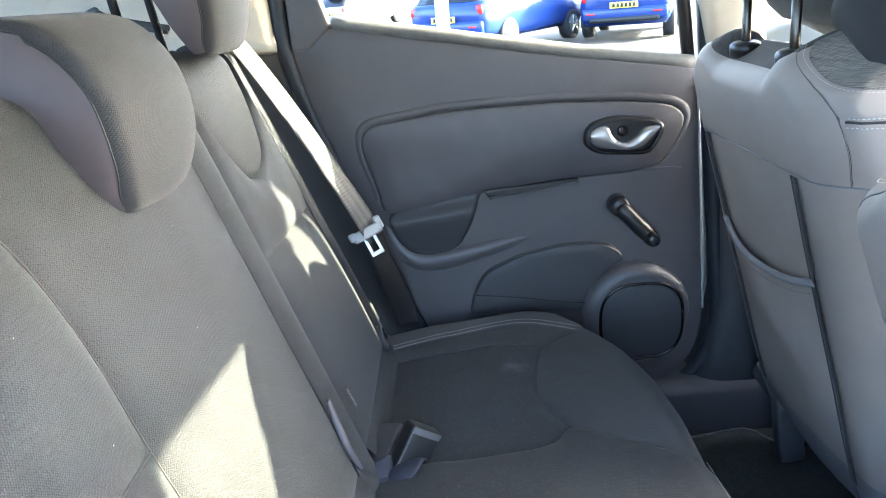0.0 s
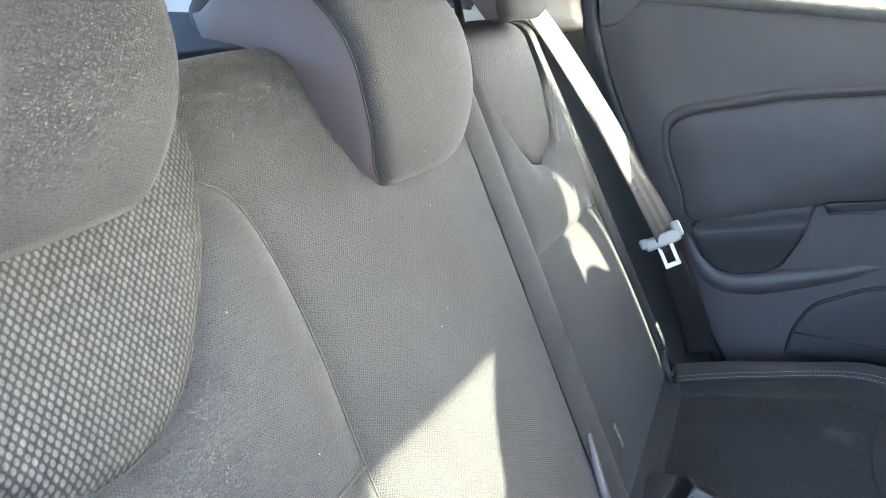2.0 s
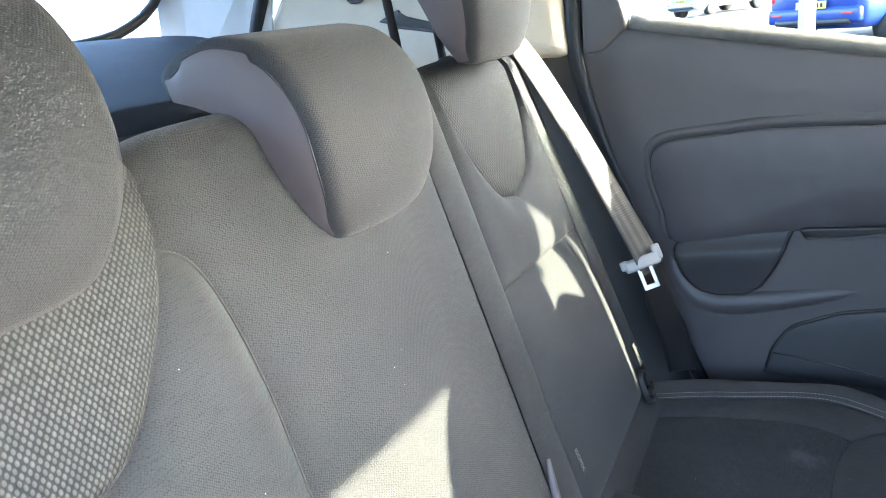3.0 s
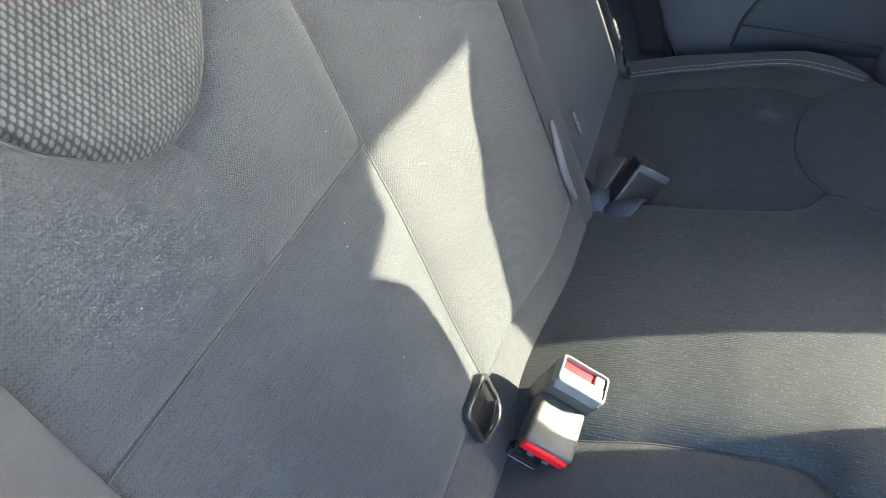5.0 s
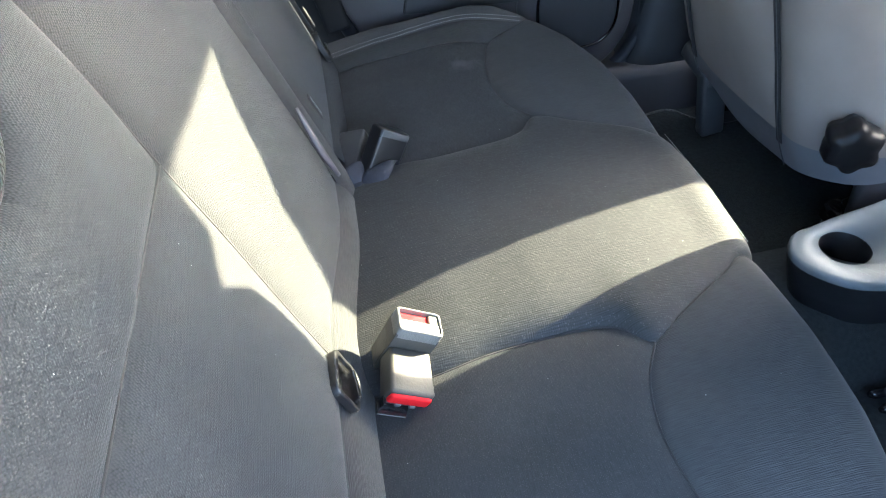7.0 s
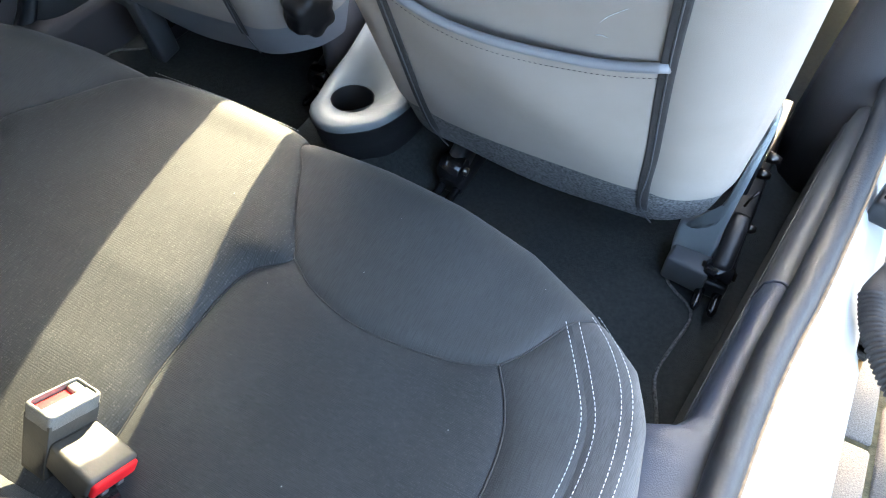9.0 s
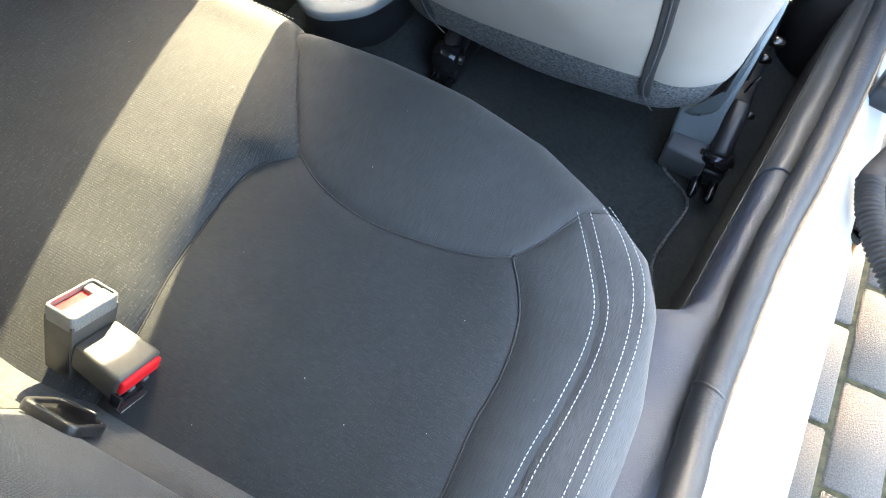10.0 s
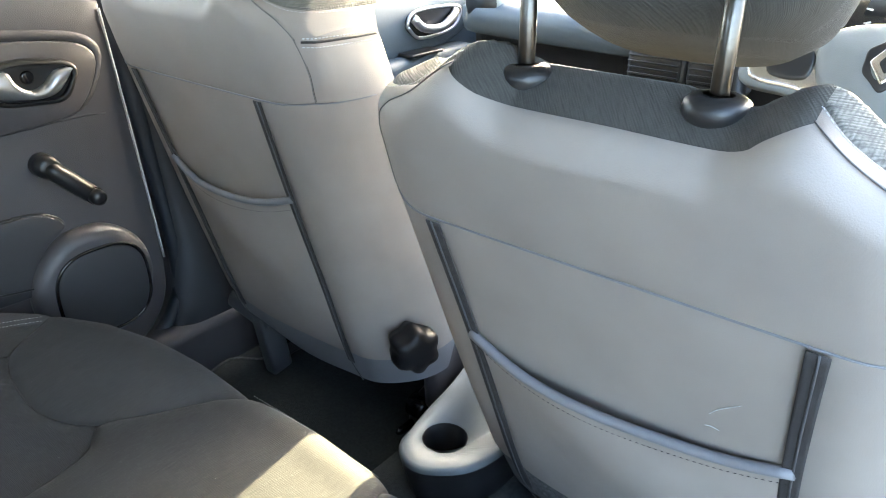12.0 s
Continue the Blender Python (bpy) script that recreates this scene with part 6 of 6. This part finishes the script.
        part("foot_cover", plate("foot_cover", arm, lambda a, q, h: (a, 0.80 + 0.25 * (q - 0.3) - h, q), 0.030, 0.005, 90), M_GREYPL, seat, "grey plastic foot cover with an upright arm")
        part("bolt", tube("bolt", [(0.648, 0.86, 0.306), (0.655, 0.86, 0.308), (0.662, 0.86, 0.310)], [0.009, 0.009, 0.005], 6), M_STEEL, seat)
        # thin steel strip added for the glint lines beside the recliner
        part("steel_strip", tube("steel_strip", [(0.630, 0.858, 0.350), (0.633, 0.86, 0.365), (0.640, 0.862, 0.384)], 0.0022, 6), M_STEEL, seat)
        for zb, yb in ((0.36, 0.93), (0.42, 0.90), (0.33, 0.84)):
            part("bolt", tube("bolt", [(0.630, yb, zb), (0.640, yb, zb), (0.650, yb, zb)], [0.009, 0.009, 0.005], 10), M_STEEL, seat)
        part("recliner_plate", box((0.008, 0.13, 0.10), (0.622, 0.93, 0.40), 0.003, (-20, 0, 0)), M_KNOB, seat)
    else:
        part("leg", box((0.034, 0.050, 0.150), (-0.507, 0.782, 0.336), 0.007, (8, 0, 0), 3), M_MIDPL, seat, "grey plastic seat leg")
        part("leg_arm", box((0.105, 0.040, 0.040), (-0.535, 0.765, 0.412), 0.010, (0, 24, 12), 3), M_MIDPL, seat, "grey plastic seat leg")
        part("valance", box((0.03, 0.40, 0.13), (cx - outer * 0.235, 0.93 + dy, 0.40), 0.014, (3, 0, 0), 3), M_PLASTIC, seat, "charcoal side valance")
    return seat, surf


driver, dsurf = front_seat(0.335, 0.0, 0.0, "grey covered front seat with black edge tapes and map pocket")
mate, psurf = front_seat(-0.353, 0.095, 0.028, "grey covered front seat, pocket slack, with recline knob", 0.27)
kc, kd = Vector((-0.083, 0.742, 0.536)), Vector((0.92, -0.38, 0.05)).normalized()
kx, ky, kz = frame_axes(kd, (0, 0, 1))
kl = [[kc + kz * d + (kx * math.cos(a) + ky * math.sin(a)) * r * (1 + 0.10 * math.cos(6 * a)) for a in [2 * math.pi * q / 48 for q in range(48)]] for d, r in ((-0.01, 0.030), (0.012, 0.037), (0.034, 0.036), (0.042, 0.031), (0.044, 0.018))]
part("recline_knob", rings("recline_knob", kl), M_KNOB, mate, "black lobed recline knob")
for seat_, sf, c in ((driver, dsurf, 0.335), (mate, psurf, -0.353)):
    for off in (-0.005, 0.005):
        stitches("stitching", [sf(c + a, 0.983 + off, 0.0042) for a in np.linspace(0.232, 0.335, 40)], (0.8, -0.5, -0.2), seat_, radius=0.0008)
    part("side_seam", tube("side_seam", [sf(c + a, 0.983, 0.0022) for a in np.linspace(0.230, 0.336, 40)], 0.0016, 6), M_ZIP, seat_)

# ---- centre console ----
console = thing("centre_console", (0.01, 0.8, 0.24), "grey plastic console end with a round cup holder", "console")
co = [(-0.045, 0.70), (-0.035, 0.662), (0.0, 0.640), (0.04, 0.650), (0.085, 0.70), (0.10, 0.80), (0.09, 1.0), (-0.07, 1.0), (-0.062, 0.80)]
hole_c = [(0.012 + 0.036 * math.cos(a), 0.717 + 0.036 * math.sin(a)) for a in [2 * math.pi * k / 12 for k in range(12)]]
lay_con = lambda a, b, h: (a, b, 0.405 + h + max(0, b - 0.78) ** 1.4 * 0.25)
part("tray", plate("tray", co, lay_con, 0.008, 0.006, 72, hole=hole_c), M_GREYPL, console, "light grey moulded top")
body_r = np.array(curve(co, 72, True))
part("body", rings("body", [[(0.012 + (a - 0.012) * q, 0.78 + (b - 0.78) * q, z + max(0, b - 0.78) ** 1.4 * 0.25 * (z > 0.3)) for a, b in body_r] for z, q in ((0.404, 0.995), (0.385, 0.975), (0.36, 0.93), (0.33, 0.86), (0.24, 0.84))], True, False), M_DARKPL, console)
cup = [[(0.012 + r * math.cos(a), 0.717 + r * math.sin(a), z) for a in [2 * math.pi * k / 32 for k in range(32)]] for z, r in ((0.412, 0.037), (0.408, 0.035), (0.36, 0.033), (0.345, 0.031), (0.345, 0.012), (0.345, 0.001))]
part("cup_well", rings("cup_well", cup, True, False), M_BLACK, console)

# ---- floor mats, tunnel ----
mat_d = thing("floor_mat", (0.40, 0.70, 0.245), "black carpet floor mat with stitched edge", "floor mat", "rear floor mats")
mo = [(0.17, 0.45), (0.17, 0.90), (0.30, 1.02), (0.50, 1.02), (0.56, 0.90), (0.560, 0.76), (0.615, 0.71), (0.622, 0.68), (0.605, 0.58), (0.60, 0.45)]
part("carpet", plate("carpet", mo, lambda a, b, h: (a, b, 0.246 + h), 0.008, 0.003, 90), M_CARPET, mat_d)
part("edging", tube("edging", [(a, b, 0.2545) for a, b in curve(mo, 110, True)], 0.0028, 6), M_FELT, mat_d, "grey overlocked edging")
mat_p = thing("floor_mat", (-0.40, 0.75, 0.245), "black carpet floor mat in shade", "floor mat", "rear floor mats")
part("carpet", plate("carpet", [(-a, b + 0.05) for a, b in mo], lambda a, b, h: (a, b, 0.246 + h), 0.008, 0.003, 90), M_CARPET, mat_p)
part("edging", tube("edging", [(-a, b + 0.05, 0.2545) for a, b in curve(mo, 110, True)], 0.0028, 6), M_FELT, mat_p, "grey overlocked edging")
tagged(part("tunnel", rings("tunnel", [[(a, y, b) for a, b in ((-0.15, 0.24), (-0.11, 0.30), (-0.05, 0.325), (0.06, 0.325), (0.12, 0.30), (0.16, 0.24))] for y in np.linspace(0.30, 1.9, 12)], False, False), M_CARPET, None), "black carpeted floor tunnel", "tunnel", kind="structure")

# ---- dashboard, wheel ----
dash = thing("dashboard", (0, 1.55, 0.6), "grey and black dashboard with air vents", "dashboard", kind="structure")
dl, face = [], []
for x in np.linspace(-0.70, 0.70, 57):
    hood = 0.05 * math.exp(-((x - 0.37) / 0.17) ** 4)
    q = min(1.0, max(0.0, (-0.52 - x) / 0.06))
    sweep = 0.30 * q * q * (3 - 2 * q)
    at_dash = lambda y, z: (x, min(1.92, y - 0.06 * (1 - (x / 0.7) ** 2) + sweep), z + (hood if z > 0.93 else 0))
    dl.append([at_dash(y, z) for y, z in ((1.92, 0.945), (1.75, 0.958), (1.55, 0.955), (1.48, 0.948), (1.458, 0.935), (1.455, 0.915), (1.462, 0.887), (1.475, 0.876))])
    face.append([at_dash(y, z) for y, z in ((1.474, 0.877), (1.51, 0.866), (1.522, 0.80), (1.54, 0.72), (1.64, 0.66))])
part("top_pad", rings("top_pad", dl, False, False), M_DASH, dash, "blue-grey soft dashboard top")
part("dash_face", rings("dash_face", face, False, False), M_DARKPL, dash)
part("lower_panel", box((1.22, 0.10, 0.40), (0.08, 1.66, 0.56), 0.03), M_BLACK, dash)
for vx in (-0.005, 0.115):
    part("vent_frame", box((0.118, 0.03, 0.075), (vx, 1.385, 0.880), 0.01), M_MIDPL, dash, "grey vent surround")
    part("vent_mouth", box((0.104, 0.03, 0.062), (vx, 1.380, 0.880), 0.006), M_BLACK, dash)
    for k in range(5):
        part("vent_slat", box((0.100, 0.020, 0.003), (vx, 1.366, 0.857 + 0.0115 * k), 0.001, (-20, 0, 0)), M_BLACK, dash)
part("side_vent", tube("side_vent", [(-0.47, 1.50, 0.945), (-0.465, 1.44, 0.945), (-0.465, 1.43, 0.945)], [0.055, 0.053, 0.046], 28), M_TONGUE, dash, "round chrome-edged vent")
part("side_vent_core", tube("side_vent_core", [(-0.465, 1.45, 0.945), (-0.465, 1.426, 0.945)], 0.043, 28), M_BLACK, dash)
part("screen", box((0.17, 0.02, 0.11), (0.06, 1.42, 0.79), 0.006, (-12, 0, 0)), M_GLOSS, dash)
cl = box((0.30, 0.02, 0.12), (0.40, 1.40, 1.005), 0.01, (-20, 0, 0))
part("instrument_panel", cl, M_GLOSS, dash)
dial = tube("dial", [(0.375, 1.392, 1.0), (0.375, 1.386, 0.998)], 0.052, 30)
part("dial", dial, M_BLACK, dash)
for k in range(9):
    a = math.pi * (0.0 + 1.15 * k / 8) - 0.2
    part("dial_mark", box((0.003, 0.002, 0.010), (0.375 + 0.046 * math.cos(a), 1.383, 0.999 + 0.046 * math.sin(a)), 0, (0, -math.degrees(a) + 90, 0)), M_STITCH, dash)

wheel = thing("steering_wheel", (0.40, 1.12, 0.97), "grey three-spoke steering wheel with silver trim", "steering wheel")
wm = pose(0.416, 1.10, 0.962, 66, 0, 0)
wl_ = lambda x, y, z: tuple(wm @ Vector((x, y, z)))
part("rim", rings("rim", [[wl_((0.183 + 0.015 * math.cos(b)) * math.cos(a), (0.183 + 0.015 * math.cos(b)) * math.sin(a), 0.017 * math.sin(b)) for b in [2 * math.pi * q / 10 for q in range(10)]] for a in [2 * math.pi * k / 48 for k in range(49)]], True, False), M_BLACK, wheel)
hub_o = [(-0.075, 0.045), (0.0, 0.062), (0.075, 0.045), (0.085, 0.0), (0.05, -0.06), (0.0, -0.075), (-0.05, -0.06), (-0.085, 0.0)]
part("hub", plate("hub", hub_o, lambda a, b, h: wl_(a, b, h), 0.03, 0.015, 60, dome=0.015), M_GREYPL, wheel, "grey airbag cover")
for s in (-1, 1):
    sp = [(s * 0.06, 0.03), (s * 0.12, 0.028), (s * 0.178, 0.02), (s * 0.178, -0.03), (s * 0.12, -0.04), (s * 0.06, -0.04)]
    spoke = part("spoke", plate("spoke", sp, lambda a, b, h: wl_(a, b, h - 0.006), 0.022, 0.006, 40), M_GREYPL, wheel)
    part("trim", plate("trim", [(s * 0.075 + (a - s * 0.075) * 0.85, b * 0.85) for a, b in sp], lambda a, b, h: wl_(a, b, h + 0.004), 0.014, 0.004, 40), M_CHROME, spoke, "silver trim ring")
    part("buttons", plate("buttons", [(s * 0.09, 0.018), (s * 0.135, 0.016), (s * 0.138, -0.018), (s * 0.09, -0.02)], lambda a, b, h: wl_(a, b, h + 0.010), 0.012, 0.003, 30), M_BLACK, spoke, "black push buttons")
part("badge", plate("badge", poly([(0, 0.027), (0.020, 0), (0, -0.027), (-0.020, 0)], 0.003), lambda a, b, h: wl_(a, b + 0.005, h + 0.04), 0.008, 0.002, 40), M_CHROME, wheel, "chrome diamond badge")
part("badge_ground", plate("badge_ground", poly([(0, 0.034), (0.026, 0.016), (0.026, -0.012), (0, -0.036), (-0.026, -0.012), (-0.026, 0.016)], 0.004), lambda a, b, h: wl_(a, b + 0.005, h + 0.036), 0.008, 0.002, 40), M_BLACK, wheel)
part("badge_centre", plate("badge_centre", poly([(0, 0.013), (0.009, 0), (0, -0.013), (-0.009, 0)], 0.002), lambda a, b, h: wl_(a, b + 0.005, h + 0.046), 0.004, 0.001, 30), M_BLACK, wheel)
part("column", tube("column", [wl_(0, 0, -0.02), (0.395, 1.35, 0.86), (0.39, 1.5, 0.80)], 0.05, 16), M_BLACK, wheel)


# ---- parked cars ----
def parked_car(at, heading, paint, label):
    """A hatchback; built along +x (its rear at -x), then turned and set down."""
    car = thing("parked_car", at, label, "car", "parked cars")
    first = len(bpy.data.objects)
    secs = []
    xs = [-2.0, -1.96, -1.85, -1.4, -0.6, 0.3, 0.9, 1.4, 1.85, 2.0]
    belt = [0.88, 0.92, 0.95, 0.97, 0.97, 0.96, 0.93, 0.88, 0.78, 0.65]
    wide = [0.72, 0.80, 0.84, 0.87, 0.88, 0.88, 0.87, 0.85, 0.78, 0.66]
    for x, b, w in zip(xs, belt, wide):
        low_ = 0.28 if abs(x) < 1.9 else 0.36
        secs.append([(at[0] + x, at[1] + yy * w, zz) for yy, zz in ((-0.90, low_), (-1.0, 0.45), (-1.0, 0.70), (-0.96, b - 0.05), (-0.88, b), (0.88, b), (0.96, b - 0.05), (1.0, 0.70), (1.0, 0.45), (0.90, low_))])
    body_ = part("body", rings("body", secs), paint, car)
    cab = []
    for x, z, w in ((-1.90, 0.94, 0.76), (-1.55, 1.36, 0.62), (-1.2, 1.45, 0.58), (-0.2, 1.47, 0.58), (0.25, 1.40, 0.60), (1.0, 0.95, 0.74)):
        cab.append([(at[0] + x, at[1] + w * k, (0.93 if abs(k) == 1 and z > 1 else z) if abs(k) == 1 else z) for k in (-1, -0.92, -0.6, 0.6, 0.92, 1)])
    part("glasshouse", rings("glasshouse", cab, False, False), M_GLOSS, car, "dark glass cabin")
    part("roof", plate("roof", [(-1.6, -0.56), (0.2, -0.56), (0.3, 0), (0.2, 0.56), (-1.6, 0.56)], lambda a, b, h: (at[0] + a, at[1] + b, 1.46 + h - 0.02 * (a + 0.6) ** 2), 0.03, 0.015, 40), paint, car)
    part("bumper", box((0.16, 1.60, 0.24), (at[0] - 1.98, at[1], 0.50), 0.06, seg=4), paint, car)
    part("bumper_insert", box((0.10, 1.30, 0.10), (at[0] - 2.03, at[1], 0.40), 0.03), M_BLACK, car)
    for s in (-1, 1):
        part("tail_lamp", box((0.10, 0.26, 0.16), (at[0] - 1.95, at[1] + s * 0.66, 0.80), 0.03), M_LAMP, car, "red tail lamp")
        part("reflector", box((0.02, 0.16, 0.03), (at[0] - 2.065, at[1] + s * 0.62, 0.52), 0.005), M_LAMP, car)
        for wx in (-1.25, 1.25):
            # wheels face sideways
            wh = part("wheel", tube("wheel", [(at[0] + wx, at[1] + s * 0.68, 0.31), (at[0] + wx, at[1] + s * 0.88, 0.31), (at[0] + wx, at[1] + s * 0.90, 0.31)], [0.31, 0.31, 0.28], 26), M_TYRE, car)
            part("rim", tube("rim", [(at[0] + wx, at[1] + s * 0.88, 0.31), (at[0] + wx, at[1] + s * 0.905, 0.31)], 0.21, 22), M_GREYPL, wh, "silver alloy rim")
            for k in range(5):
                a = 2 * math.pi * k / 5
                part("spoke", box((0.05, 0.02, 0.19), (at[0] + wx + math.sin(a) * 0.11, at[1] + s * 0.91, 0.31 + math.cos(a) * 0.11), 0.006, (0, math.degrees(a), 0)), M_CHROME, wh)
    pl = part("plate", box((0.02, 0.52, 0.11), (at[0] - 2.065, at[1], 0.66), 0.004), M_PLATE, car, "yellow plate with dark bars")
    for k in range(6):
        part("plate_bar", box((0.004, 0.045, 0.07), (at[0] - 2.077, at[1] - 0.19 + 0.075 * k, 0.66), 0), M_INK, pl)
    car.rotation_euler = (0, 0, radians(heading))
    return car


parked_car((-31.0, -3.1, 0), 143, M_WHITE, "white parked hatchback in sunlight")
parked_car((-14.1, 1.46, 0), 143, M_BLUE, "blue parked hatchback showing its tail")
parked_car((-15.2, 4.35, 0), 160, M_BLUE, "deep blue parked hatchback with yellow plate")
post_ob = thing("post", (-7.0, 0.197, 0), "white painted post beside the car", "post")
part("shaft", tube("shaft", [(-7.0, 0.197, -0.01), (-7.0, 0.197, 1.0), (-7.0, 0.197, 2.6)], 0.072, 16), M_WHITE, post_ob)
part("foot", box((0.2, 0.2, 0.02), (-7.0, 0.197, 0.0), 0.004), M_GREYPL, post_ob)

# ---- block paving beside the open door ----
paving = thing("pavement", (1.2, 0.8, 0.0), "grey brown block paving with sandy mossy joints", "paving", kind="structure")
part("bed", box((1.66, 2.95, 0.02), (1.40, 1.12, 0.004), 0), M_GRIT, paving, "sandy joints")
paver_me = bpy.data.meshes.new("block_stone")
pb = box((0.0895, 0.1895, 0.03), (0, 0, 0), 0.004, seg=1)
pb.to_mesh(paver_me)
pb.free()
paver_me.materials.append(M_PAVER)
rng = random.Random(4)
for i in range(16):
    for j in range(14):
        x = 0.635 + i * 0.1
        y = -0.235 + j * 0.2 + (0.1 if i % 2 else 0.0)
        st = new("block_stone", paver_me)
        st.parent = paving
        st.location = Vector((x, y, 0.004 + rng.uniform(-0.002, 0.002))) - Vector(paving.location)
        st.rotation_euler = (rng.uniform(-0.008, 0.008), rng.uniform(-0.008, 0.008), rng.uniform(-0.012, 0.012))
